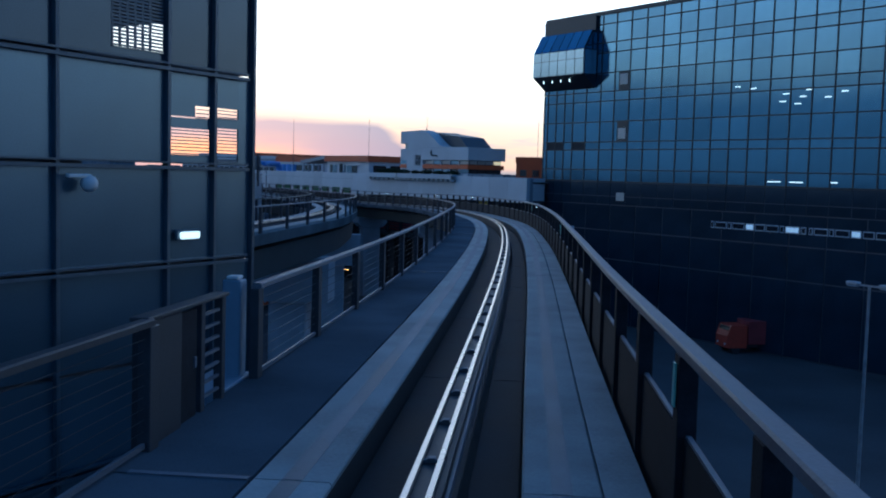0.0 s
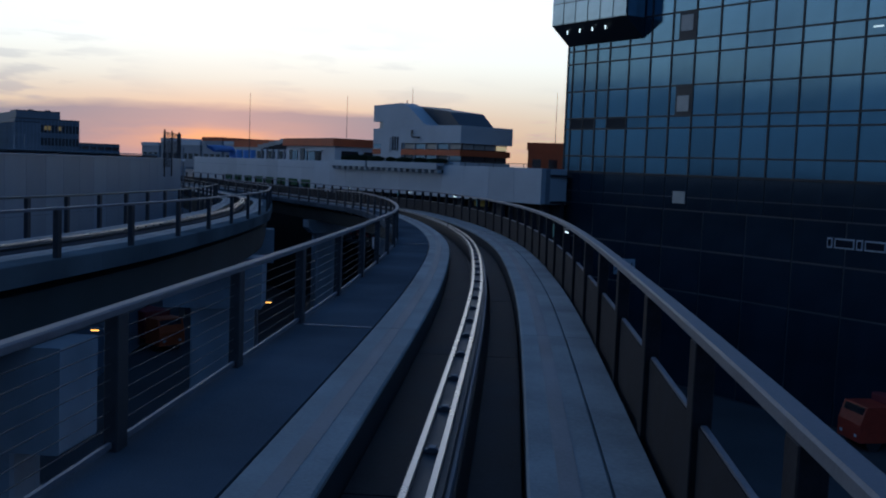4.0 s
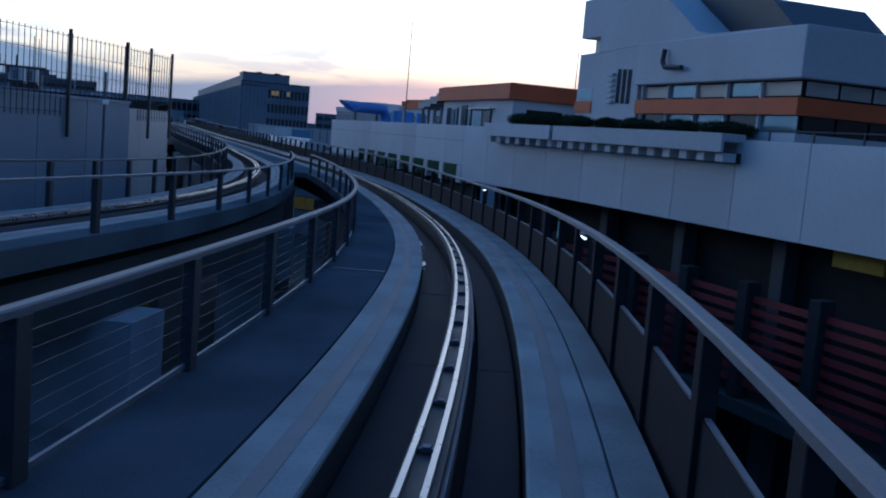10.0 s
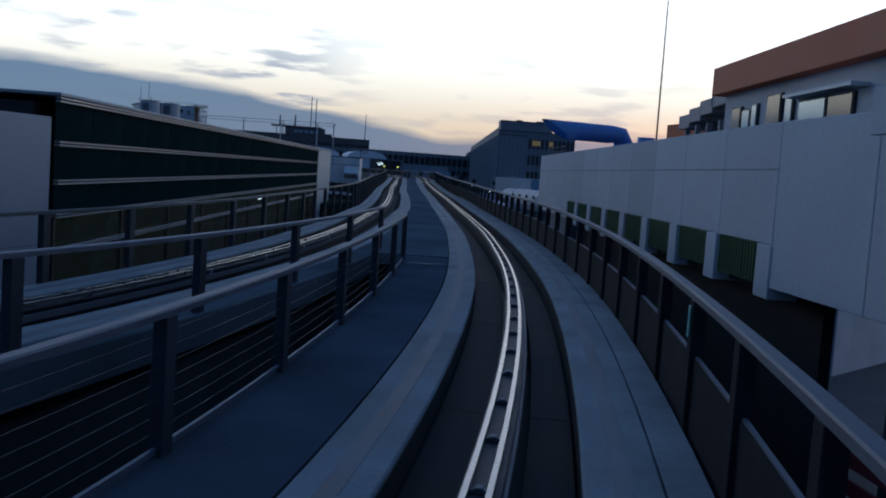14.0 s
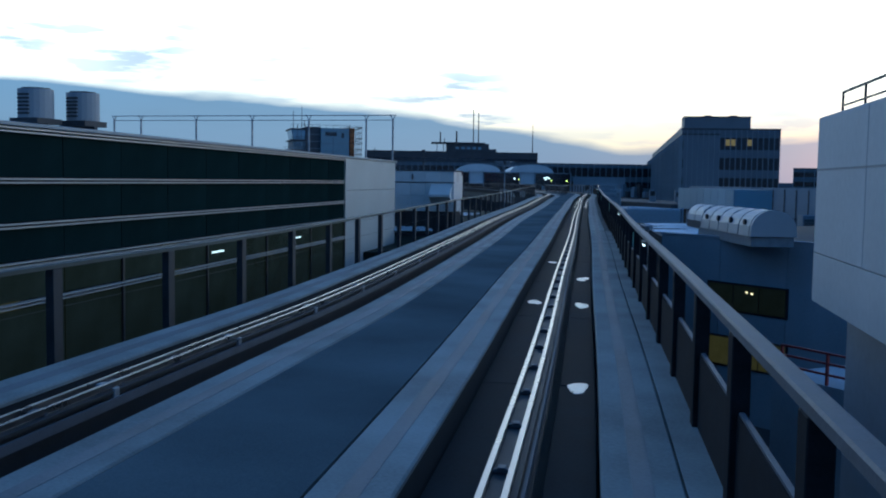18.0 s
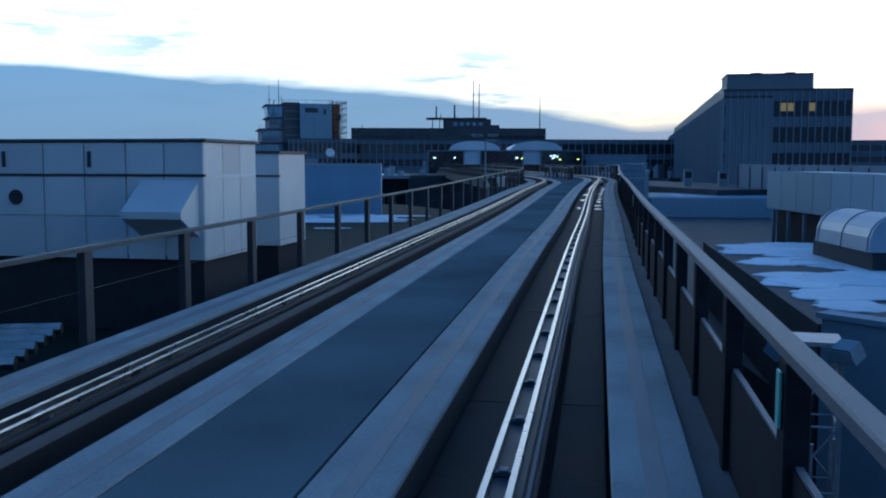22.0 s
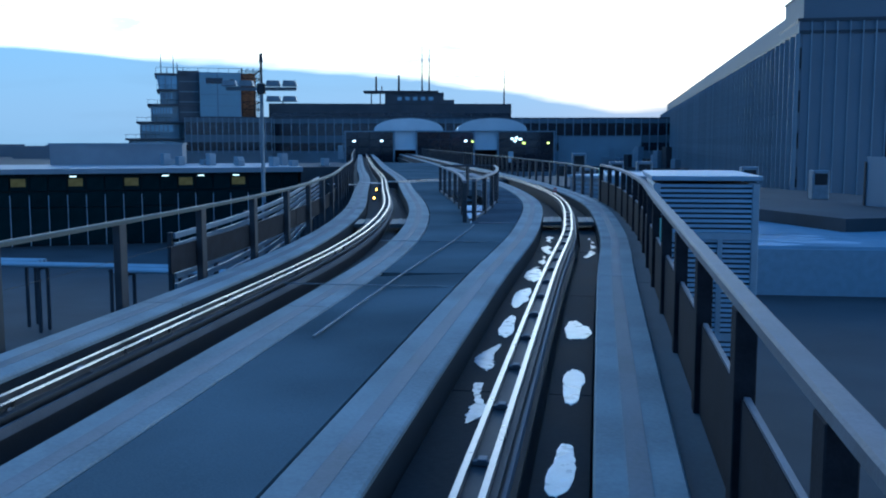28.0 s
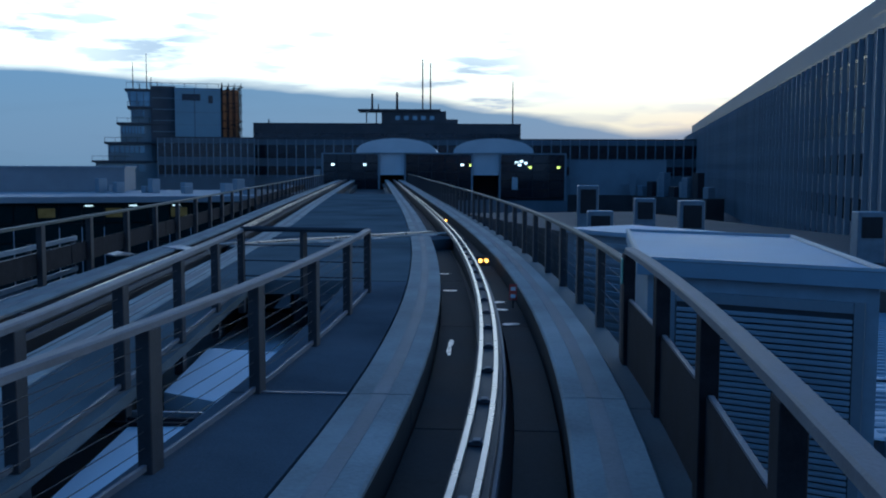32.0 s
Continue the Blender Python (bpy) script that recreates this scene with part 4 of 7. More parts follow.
# ------------------------------------------------------------------ white parapet building
FAR, BEND, NEAR = (-33.38, 166.38), (-12.4, 136.2), (9.45, 108.7)
terrace = thing("terrace_wall", "long white terrace wall with panel joints above a dark void", "building")
for a, b, n, lo in ((BEND, NEAR, 11, 0.25), (FAR, BEND, 12, 0.98)):
    m, L = seen_from(a, b), span(a, b)
    for i in range(n):
        u, v = L * i / n, L * (i + 1) / n
        part("wall_panel", rect_mesh("wall_panel", L / n - 0.025, 3.05 - lo, 0.5, "white_wall", 0.01), None, terrace, at=m @ Matrix.Translation((u + 0.012, 0, lo)))
    part("backing", boxes((0.05, L - 0.05, 0.505, 1.0, lo + 0.02, 3.0)), M["grey_wall"], terrace, at=m)
m2, L2 = seen_from(BEND, NEAR), span(BEND, NEAR)
part("end_panel", boxes((0, 3.0, 0, 0.4, 0.25, 3.05)), M["white_wall"], terrace, at=seen_from(NEAR, (12.6, 111.6)) @ Matrix.Translation((0.02, 0.02, 0)))
part("deck", boxes((0.5, L2, 1.0, 30, 2.4, 2.6)), M["roof"], terrace, at=m2)
part("deck", boxes((0.3, span(FAR, BEND) + 4.0, 1.0, 26, 2.37, 2.59)), M["roof"], terrace, at=seen_from(FAR, BEND))
# the void's shade is painted: soffit and recess wall are near-black
part("soffit", boxes((0.2, L2 - 0.1, 0.6, 14, 0.3, 0.5)), M["black_and_shade"], terrace, at=m2)
part("recess_wall", boxes((0.5, L2 - 0.2, 2.4, 2.8, GROUND, 0.3)), M["black_and_shade"], terrace, at=m2)
for u in steps(1.5, L2 - 1.5, 6):
    part("column", boxes((u - 0.3, u + 0.3, 1.6, 2.2, GROUND, 0.3), bevel=0.03), M["dark_wall"], terrace, at=m2)
# far half: green shutters between piers
m1, L1 = seen_from(FAR, BEND), span(FAR, BEND)
part("plinth_wall", boxes((0, 9.0, 0.55, 0.9, GROUND, 0.97)), M["conc_wall"], terrace, at=m1)
for i in range(8):
    u = 11.55 + 3.16 * i
    put_ob = part("shutter", rect_mesh("shutter", 2.42, 0.72, 0.05, "green"), None, terrace, "dark green shutter", at=m1 @ Matrix.Translation((u, 0.05, 0.25)))
    for k in range(14):
        part("slat", rect_mesh("slat", 0.05, 0.68, 0.03, "green"), None, put_ob, at=Matrix.Translation((0.08 + 0.17 * k, -0.03, 0.02)))
    part("pier_strip", boxes((u + 2.44, u + 3.14, -0.03, 0.5, 0.05, 0.97), bevel=0.015), M["white_wall"], terrace, at=m1)
part("low_panel", boxes((0.01, 11.5, 0.002, 0.5, 0.22, 0.97)), M["white_wall"], terrace, at=m1)
part("seam", boxes((0.0, L1, -0.006, 0.0, 2.235, 2.265)), M["grey_wall"], terrace, at=m1)
# near-black wall and soffit carry the shade below the shutters
part("void_wall", boxes((9.0, L1, 1.0, 1.2, GROUND, 0.3)), M["black_and_shade"], terrace, at=m1)
part("void_soffit", boxes((9.0, L1, 0.3, 1.0, 0.1, 0.24)), M["black_and_shade"], terrace, at=m1)
# ledge with brackets and planters
for u0, u1 in ((4.4, 11.2), (11.5, 22.6)):
    part("ledge", boxes((u0, u1, -0.75, 0.1, 2.95, 3.2), bevel=0.02), M["white_wall"], terrace, at=m2)
    part("ledge_front", boxes((u0, u1, -0.8, -0.7, 2.62, 3.2), bevel=0.01), M["white_wall"], terrace, at=m2)
    for u in steps(u0 + 0.3, u1 - 0.3, round((u1 - u0) / 1.05)):
        part("bracket", rect_mesh("bracket", 0.4, 0.28, 0.55, "white_wall"), None, terrace, at=m2 @ Matrix.Translation((u - 0.2, -0.6, 2.33)))
    # black strip painted as the shade between brackets, under the ledge
    part("ledge_shadow_rail", boxes((u0, u1, -0.12, -0.02, 2.3, 2.62)), M["black_and_shade"], terrace, at=m2)
# low rail on the terrace edge near the corner
rail = thing("terrace_rail", "thin dark railing along the terrace edge", "railing")
part("bar", boxes((23.5, L2 - 0.3, 0.1, 0.14, 3.35, 3.39)), M["steel_dark"], rail, at=m2)
for u in steps(23.6, L2 - 0.4, 6):
    part("post", rect_mesh("post", 0.04, 0.34, 0.04, "steel_dark"), None, rail, at=m2 @ Matrix.Translation((u, 0.1, 3.05)))
# bushes on the ledge
LEAF = link("leaf", bmesh.new(), M["leaf"])


def bush(m, r, h):
    t = thing("bush", "rounded dark evergreen bush in a planter", "bush", at=m, group="terrace bushes")
    bm = bmesh.new()
    for k in range(5):
        a = rng.uniform(0, 6.28)
        cyl(bm, (0, 0, -0.1), (0.4 * r * math.cos(a), 0.4 * r * math.sin(a), h * 0.7), 0.025, 0.01, 5)
    part("stem", bm, M["bark"], t)
    core = bmesh.new()
    bmesh.ops.create_icosphere(core, subdivisions=3, radius=1.0)
    for v in core.verts:
        k = rng.uniform(0.74, 0.9)
        v.co = Vector((v.co.x * r * k, v.co.y * r * k, h * 0.5 + v.co.z * h * 0.52 * k))
    part("inner_foliage", core, M["leaf"], t)
    verts, faces = [], []
    for k in range(1500):
        d = Vector((rng.gauss(0, 1), rng.gauss(0, 1), rng.gauss(0, 1))).normalized() * rng.uniform(0.8, 1.05)
        c = Vector((d.x * r, d.y * r, h * 0.5 + d.z * h * 0.52))
        if c.z < 0:
            continue
        u, v = Vector((rng.gauss(0, 1), rng.gauss(0, 1), rng.gauss(0, 1))).normalized(), Vector((rng.gauss(0, 1), rng.gauss(0, 1), rng.gauss(0, 1))).normalized()
        n0 = len(verts)
        verts += [c + u * 0.04, c + v * 0.022, c - u * 0.04, c - v * 0.022]
        faces.append((n0, n0 + 1, n0 + 2, n0 + 3))
    me = bpy.data.meshes.new("foliage")
    me.from_pydata(verts, [], faces)
    me.materials.append(M["leaf"])
    part("foliage", me, None, t)


for u, r, h in ((6.5, 0.72, 0.62), (8.0, 0.6, 0.72), (9.4, 0.65, 0.70), (11.5, 0.95, 0.60), (14.1, 0.52, 0.52), (16.3, 0.85, 0.52), (18.9, 0.75, 0.52), (21.4, 1.0, 0.50)):
    bush(m2 @ Matrix.Translation((u, 0.2, 3.12)), r, h)

# red slatted balustrade on the ramp below
ramp = thing("red_balustrade", "dark red slatted balustrade with black posts on a ramp", "balustrade")
for i in range(11):
    u = 3.0 + 3.0 * i
    part("post", boxes((u - 0.22, u + 0.22, -0.5, 0.0, -4.6, -1.1), bevel=0.02), M["black_and_shade"], ramp, at=m2)
    if i < 10:
        for k in range(8):
            z = -4.2 + 0.36 * k
            part("slat", rect_mesh("slat", 2.5, 0.2, 0.05, "red"), None, ramp, at=m2 @ Matrix.Translation((u + 0.25, -0.3 + 0.01 * (k % 2), z)))
part("ramp_deck", boxes((2.0, 36.0, -0.6, 5.5, -5.0, -4.6)), M["girder"], ramp, at=m2)
sign = thing("yellow_sign", "dim yellow sign board hung under the terrace", "sign", at=m2 @ Matrix.Translation((25.6, 1.2, -0.35)))
part("board", boxes((0, 1.9, 0, 0.1, 0, 0.55), bevel=0.01), M["yellow_dim"], sign)
part("hanger", boxes((0.2, 0.25, 0.02, 0.07, 0.55, 0.66), (1.65, 1.7, 0.02, 0.07, 0.55, 0.66)), M["steel_dark"], sign)

# ------------------------------------------------------------------ white angular house on the terrace
A, B = (-5.6, 130.0), (3.1, 118.1)
house = thing("angular_house", "white angular house with orange band, strip windows and dark slanting roof", "house", at=seen_from(A, B))
W, D = span(A, B), 5.6
bm = bmesh.new()
slab(bm, [(0, 2.6), (5.2, 2.6), (5.2, 6.55), (0, 6.4)], 0, D)
part("wall", bm, M["white_wall"], house)
bm = bmesh.new()
slab(bm, [(0.0, 7.1), (1.75, 7.1), (1.75, 6.4), (5.2, 6.55), (W + 0.1, 6.55), (9.6, 6.62), (8.9, 6.8), (6.4, 8.35), (5.3, 8.75), (4.9, 8.8), (0, 8.7)], -0.02, 1.5)
part("upper_wall", bm, M["white_wall"], house)
part("upper_block", boxes((0.05, 5.4, 1.5, D, 7.1, 8.6)), M["white_wall"], house)
part("notch_core", boxes((1.76, 5.2, 1.5, D, 6.4, 7.1)), M["white_wall"], house)
put("corner_window", house, 0.25, 6.42, 1.5, 0.66, 0.55, 0.04, "pale_blind", "recessed corner window")
bm = bmesh.new()
slab(bm, [(5.2, 6.5), (5.6, 8.5), (10.2, 8.0), (10.8, 7.9), (12.6, 6.5)], 1.52, D - 0.2)
part("roof", bm, M["roof_dark"], house, "dark slanting metal roof")
part("fascia", boxes((5.2, W + 0.15, -0.15, D + 0.1, 4.98, 6.53), bevel=0.03), M["white_wall"], house, "broad white fascia")
for k, (z0, z1, mat) in enumerate(((2.6, 3.35, "white_wall"), (3.9, 4.42, "orange"))):
    part(("sill_wall", "orange_band")[k], boxes((5.2, W, 0.0 if k == 0 else -0.06, D, z0, z1)), M[mat], house, ("", "orange painted band")[k])
part("core", boxes((5.25, W - 0.25, 0.3, D - 0.25, 3.3, 5.0)), M["black_and_shade"], house)
for k, u in enumerate(steps(5.4, W - 0.2, 5)[:-1]):
    put("strip_pane", house, u + 0.06, 4.5, (W - 5.6) / 5 - 0.12, 0.42, 0.22, 0.03, "pale_blind" if k % 2 == 0 else "glass_pale", "strip window")
    put("lower_pane", house, u + 0.06, 3.36, (W - 5.6) / 5 - 0.12, 0.52, 0.22, 0.03, "glass_dark" if k in (0, 3) else "glass_pale")
    put("window_post", house, u - 0.05, 3.35, 0.1, 1.6, 0.1, 0.12, "white_wall")
mr = Matrix.Translation((W, 0, 0)) @ Matrix.Rotation(radians(90), 4, "Z")
for k in range(4):
    part("side_strip_pane", rect_mesh("side_strip_pane", 1.15, 0.42, 0.03, "lit_warm" if k == 3 else "pale_blind"), None, house, at=mr @ Matrix.Translation((0.35 + 1.25 * k, 0.16, 4.5)))
    part("side_lower_pane", rect_mesh("side_lower_pane", 1.15, 0.52, 0.03, "glass_dark"), None, house, at=mr @ Matrix.Translation((0.35 + 1.25 * k, 0.16, 3.36)))
for k in range(3):
    put("slot", house, 3.55 + 0.42 * k, 4.3 - 0.02 * k, 0.26, 1.35, -0.03, 0.06, "black_and_shade", "tall dark slot")
for k in range(6):
    put("fin", house, 2.9, 4.3 + 0.22 * k, 0.5, 0.1, -0.16, 0.16, "white_wall")
put("left_band", house, -0.03, 3.9, 1.5, 0.5, -0.05, 0.06, "orange")
put("left_window", house, 0.1, 4.5, 1.35, 0.42, -0.015, 0.03, "glass_pale")
bm = bmesh.new()
for p, q in (((7.4, -0.3, 6.2), (7.4, -0.35, 5.75)), ((7.4, -0.35, 5.75), (7.6, -0.35, 5.55)), ((7.6, -0.35, 5.55), (8.7, -0.35, 5.5))):
    cyl(bm, p, q, 0.09, seg=8)
part("bracket_pipe", bm, M["mullion"], house, "bent dark pipe")
bm = bmesh.new()
cyl(bm, (5.0, 0.6, 8.6), (5.0, 0.6, 9.15), 0.05, 0.03)
part("finial", bm, M["steel_dark"], house)

# ------------------------------------------------------------------ orange-roofed pavilion and the blocks behind
A, B = (-17.8, 148.6), (-10.6, 138.4)
pav = thing("orange_pavilion", "low white pavilion with a deep orange roof fascia", "house", at=seen_from(A, B))
W = span(A, B)
part("wall", boxes((0.2, W - 0.1, 0.2, 12.8, 2.6, 4.68)), M["white_wall"], pav)
part("roof_fascia", boxes((-0.15, W + 0.15, -0.15, 13.1, 4.68, 5.5), bevel=0.02), M["orange"], pav, "deep orange fascia")
part("roof", boxes((0, W, 0, 12.9, 5.5, 5.56)), M["roof"], pav)
for k, (u, w, h) in enumerate(((1.2, 0.7, 1.2), (2.1, 0.6, 1.1), (2.9, 0.35, 1.2), (4.1, 0.9, 1.35), (5.4, 0.4, 1.25), (6.3, 1.5, 1.05), (8.0, 1.2, 1.05))):
    put("window_frame", pav, u - 0.06, 2.95, w + 0.12, h + 0.1, 0.13, 0.08, "mullion")
    put("pane", pav, u, 3.0, w, h, 0.105, 0.03, "glass_pale" if k % 3 else "glass_dark")
put("awning", pav, 6.0, 4.15, 3.8, 0.08, -0.2, 0.4, "white_metal")
mr = Matrix.Translation((W - 0.1, 0, 0)) @ Matrix.Rotation(radians(90), 4, "Z")
for k in range(4):
    part("side_pane", rect_mesh("side_pane", 2.1, 1.2, 0.03, "glass_dark"), None, pav, at=mr @ Matrix.Translation((1.0 + 2.8 * k, -0.03, 3.0)))
for (a, b, z0, z1, d, nm) in (((11.0, 146.0), (20.0, 142.5), 3.6, 6.1, 9, "far"), ((-30.0, 176.0), (-20.5, 166.0), 2.4, 5.6, 9, "back")):
    t = thing("roof_house", "distant rooftop house with orange fascia and dark windows", "house", at=seen_from(a, b))
    part("wall", boxes((0, span(a, b), 0, d, 2.4, z1 - 0.9)), M["white_wall" if nm == "back" else "orange"], t)
    part("fascia", boxes((-0.1, span(a, b) + 0.1, -0.1, d, z1 - 0.9, z1)), M["orange"], t)
    for k in range(5):
        put("pane", t, 0.6 + span(a, b) / 5 * k, 3.2, span(a, b) / 5 - 0.9, 1.0, -0.03, 0.03, "glass_dark")
row = thing("rooftop_row", "row of distant low rooftop blocks with dark windows", "building", at=seen_from((-62.0, 232.0), (-30.0, 206.0)))
for k in range(6):
    z = 5.0 + (0.0, 0.9, 0.3, 1.2, 0.5, 0.9)[k]
    blk = part("block", boxes((6.8 * k, 6.8 * k + 6.0, 0, 9, 1.0, z)), M["grey_wall"], row)
    part("fascia", boxes((6.8 * k - 0.1, 6.8 * k + 6.1, -0.1, 9.1, z, z + 0.7)), M["orange" if k in (3, 5) else "white_wall"], row)
    for j in range(3):
        put("pane", row, 6.8 * k + 0.6 + 1.8 * j, 2.6, 1.3, 1.1, -0.03, 0.03, "glass_dark")

# ------------------------------------------------------------------ blue air duct horn and canopy
horn = thing("air_horn", "large blue bent air intake duct with slanted mouth", "air duct")
tip, elbow = Vector((-29.6, 160.6, 4.2)), Vector((-27.7, 163.7, 4.2))
ax = (elbow - tip).normalized()
side = ax.cross(Vector((0, 0, 1))).normalized()
bm = bmesh.new()
rings = []
path = [(tip, 0.0), (tip + ax * 1.2, 0.0), (tip + ax * 2.8, 0.0), (elbow - ax * 0.5, 0.1), (elbow, 0.4), (elbow + ax * 0.35 - Vector((0, 0, 0.5)), 0.8), (elbow + ax * 0.4 - Vector((0, 0, 1.4)), 1.0)]
for k, (c, bend) in enumerate(path):
    u = ax.lerp(Vector((0, 0, -1)), bend).normalized()
    up = side.cross(u).normalized()
    ring = []
    for i in range(16):
        a = 2 * math.pi * i / 16
        p = c + side * (0.52 * math.cos(a)) - up * (0.44 * math.sin(a)) * (-1)
        if k == 0:
            p += ax * (-0.7 * math.sin(a) * (1 if up.z > 0 else -1))
        ring.append(bm.verts.new(p))
    rings.append(ring)
for r, q in zip(rings, rings[1:]):
    for i in range(16):
        bm.faces.new((r[i], r[(i + 1) % 16], q[(i + 1) % 16], q[i]))
bmesh.ops.solidify(bm, geom=bm.faces[:], thickness=0.05)
part("duct", bm, M["horn_blue"], horn, smooth=True)
bm = bmesh.new()
cyl(bm, elbow + ax * 0.4 - Vector((0, 0, 1.4)), elbow + ax * 0.4 + Vector((0, 0, -1.9)), 0.62, seg=16)
part("base_collar", bm, M["horn_blue"], horn)
for k in range(3):
    p = elbow + ax * (1.6 + 1.3 * k)
    part("riser_pipe", cyl(bmesh.new(), (p.x, p.y, 2.4), (p.x, p.y, 4.2), 0.42, seg=12), M["horn_blue"], horn)
can = thing("stepped_canopy", "pale stepped rooftop canopy on slim posts", "canopy", at=seen_from((-24.0, 159.6), (-18.2, 150.4)))
for k in range(5):
    put("step", can, 1.9 * k, 4.35 + 0.18 * k, 2.1, 0.55, 0.8, 4.0, "grey_wall")
    put("post", can, 1.9 * k + 0.9, 2.5, 0.2, 1.9, 0.9, 0.2, "grey_wall")
for x, y, z0, z1 in ((-24.6, 160.8, 2.5, 11.6), (-13.0, 171.0, 2.5, 12.5), (15.5, 160.0, 2.5, 13.0), (-2.4, 142.0, 2.5, 11.5), (-3.8, 128.6, 2.5, 2.9)):
    if z1 > 4:
        bm = bmesh.new()
        cyl(bm, (x, y, z0), (x, y, z1), 0.05, 0.02, 6)
        cyl(bm, (x, y, z0), (x, y, z0 + 0.3), 0.16, 0.12, 8)
        tagged(part("mast", bm, M["steel_dark"]), "thin dark lightning mast on a flat roof", "mast", "roof masts")
guard = thing("roof_guard", "thin handrail along the far roof edge", "railing", at=m1)
part("bar", boxes((0.1, 7.0, 0.3, 0.33, 3.42, 3.45), (0.1, 7.0, 0.3, 0.33, 3.22, 3.24)), M["steel_dark"], guard)
for u in steps(0.1, 7.0, 5):
    put("post", guard, u, 3.05, 0.03, 0.4, 0.3, 0.03, "steel_dark")

# ------------------------------------------------------------------ dark glazed station hall
A, B = (-11.6, 3.1), (-3.35, 16.9)
hall = thing("glazed_hall", "dark glazed station hall with perforated metal panels and string courses", "building", at=seen_from(A, B))
W = span(A, B)
part("core", boxes((-30, 13.2, 0.12, 9.0, GROUND, 14.0), (13.2, 16.5, 0.12, 9.0, GROUND, 3.15), (13.2, 16.5, 0.12, 9.0, 4.72, 4.82), (13.2, 16.5, 0.12, 9.0, 5.7, 14.0)), M["dark_wall"], hall)
xs = [-9.8, -7.4, -5.0, -2.6, -0.2, 2.2, 4.6, 7.0, 8.9, 10.8, 12.7, 14.67, 15.65, 16.55]
zs = [GROUND + 0.2, -6.4, -3.8, -1.15, 0.25, 1.70, 3.20, 4.68, 6.2, 7.7, 9.2, 11.0, 13.9]
panes(hall, xs, zs[:8], 0.05, "hall_glass", gap=0.06, tilt=0.12, name="panel", skip={(11, 6), (12, 6)})
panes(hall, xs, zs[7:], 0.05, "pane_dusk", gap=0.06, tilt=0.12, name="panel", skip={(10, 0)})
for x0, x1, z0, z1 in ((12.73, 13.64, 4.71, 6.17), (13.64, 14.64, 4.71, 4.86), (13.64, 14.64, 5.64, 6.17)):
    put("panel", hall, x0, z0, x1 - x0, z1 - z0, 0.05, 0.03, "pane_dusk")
# corner bay open to the sky behind a perforated screen
for x0, x1, z0, z1 in ((14.7, 15.62, 3.23, 3.36), (14.7, 15.62, 3.78, 3.94), (14.7, 15.28, 3.96, 4.65), (15.28, 15.62, 4.14, 4.65), (15.68, 16.52, 3.23, 3.28), (15.68, 16.25, 3.82, 3.97), (15.68, 16.25, 4.14, 4.65), (16.25, 16.52, 3.28, 4.65)):
    put("panel", hall, x0, z0, x1 - x0, z1 - z0, 0.05, 0.03, "hall_glass")
for x in xs:
    put("mullion", hall, x - 0.03, zs[0], 0.06, zs[-1] - zs[0], -0.03, 0.12, "hall_frame")
for z in (-3.8, -1.15, 1.70, 3.20, 4.68, 6.2, 7.7, 9.2, 11.0):
    put("string_course", hall, -10.0, z - 0.06, 26.4, 0.05, -0.07, 0.12, "hall_frame")
    put("string_course", hall, -10.0, z + 0.03, 26.4, 0.03, -0.06, 0.11, "hall_frame")
# perforated screens across the openings
for x, z, w, h in ((15.3, 3.95, 0.32, 0.18), (15.7, 3.98, 0.54, 0.16), (14.72, 3.37, 0.88, 0.41), (15.7, 3.29, 0.54, 0.53), (13.65, 4.87, 0.98, 0.76)):
    sc = put("screen_sill", hall, x, z - 0.012, w, 0.012, 0.03, 0.05, "hall_frame")
    n, wide = max(3, int(h / 0.05)), 0.03 if z > 4.8 else 0.016
    for k in range(n):
        part("slat", rect_mesh("slat", w, wide, 0.008, "hall_frame"), None, sc, at=Matrix.Translation((0, 0.02, 0.02 + k * h / n)))
    for k in range(int(w / 0.14) if z > 4.8 else 0):
        part("slat", rect_mesh("slat", 0.05, h, 0.008, "hall_frame"), None, sc, at=Matrix.Translation((0.14 * k, 0.035, 0.0)))
dome = thing("dome_camera", "white dome camera on a short bracket", "camera", at=hall.matrix_basis @ Matrix.Translation((13.1, -0.16, 2.92)))
bm = bmesh.new()
bmesh.ops.create_uvsphere(bm, u_segments=12, v_segments=8, radius=0.12)
part("dome", bm, M["white_metal"], dome, smooth=True)
part("bracket", boxes((-0.35, 0.02, -0.03, 0.05, 0.08, 0.13), bevel=0.01), M["white_metal"], dome)
wl = thing("wall_lamp", "lit bulkhead wall lamp on the dark facade", "wall lamp", at=hall.matrix_basis @ Matrix.Translation((15.0, -0.14, 2.13)))
part("lens", boxes((-0.2, 0.2, -0.03, 0.03, -0.05, 0.06), bevel=0.02), M["lamp_office"], wl)
part("case", boxes((-0.24, 0.24, 0.035, 0.1, -0.08, 0.09), bevel=0.02), M["hall_frame"], wl)

# gate in the walkway railing
gate = thing("walkway_gate", "dark steel gate leaf between boxed posts in the walkway railing", "gate", at=MAIN.stand(36.9) @ Matrix.Translation((-2.7, 0, 0)))
part("boxed_post", boxes((-0.07, 0.07, -1.25, -0.35, -0.4, 1.16), bevel=0.01), M["steel_dark"], gate, "broad boxed gate post")
part("cap", boxes((-0.09, 0.09, -1.27, 1.12, 1.165, 1.205), bevel=0.008), M["steel_dark"], gate)
leaf = part("leaf", boxes((-0.03, 0.03, -0.33, 0.2, -0.05, 1.12), bevel=0.008), M["steel_brown"], gate, "dark sheet gate leaf")
part("latch", boxes((-0.05, 0.05, 0.1, 0.16, 0.5, 0.62), bevel=0.006), M["rail_top"], leaf)
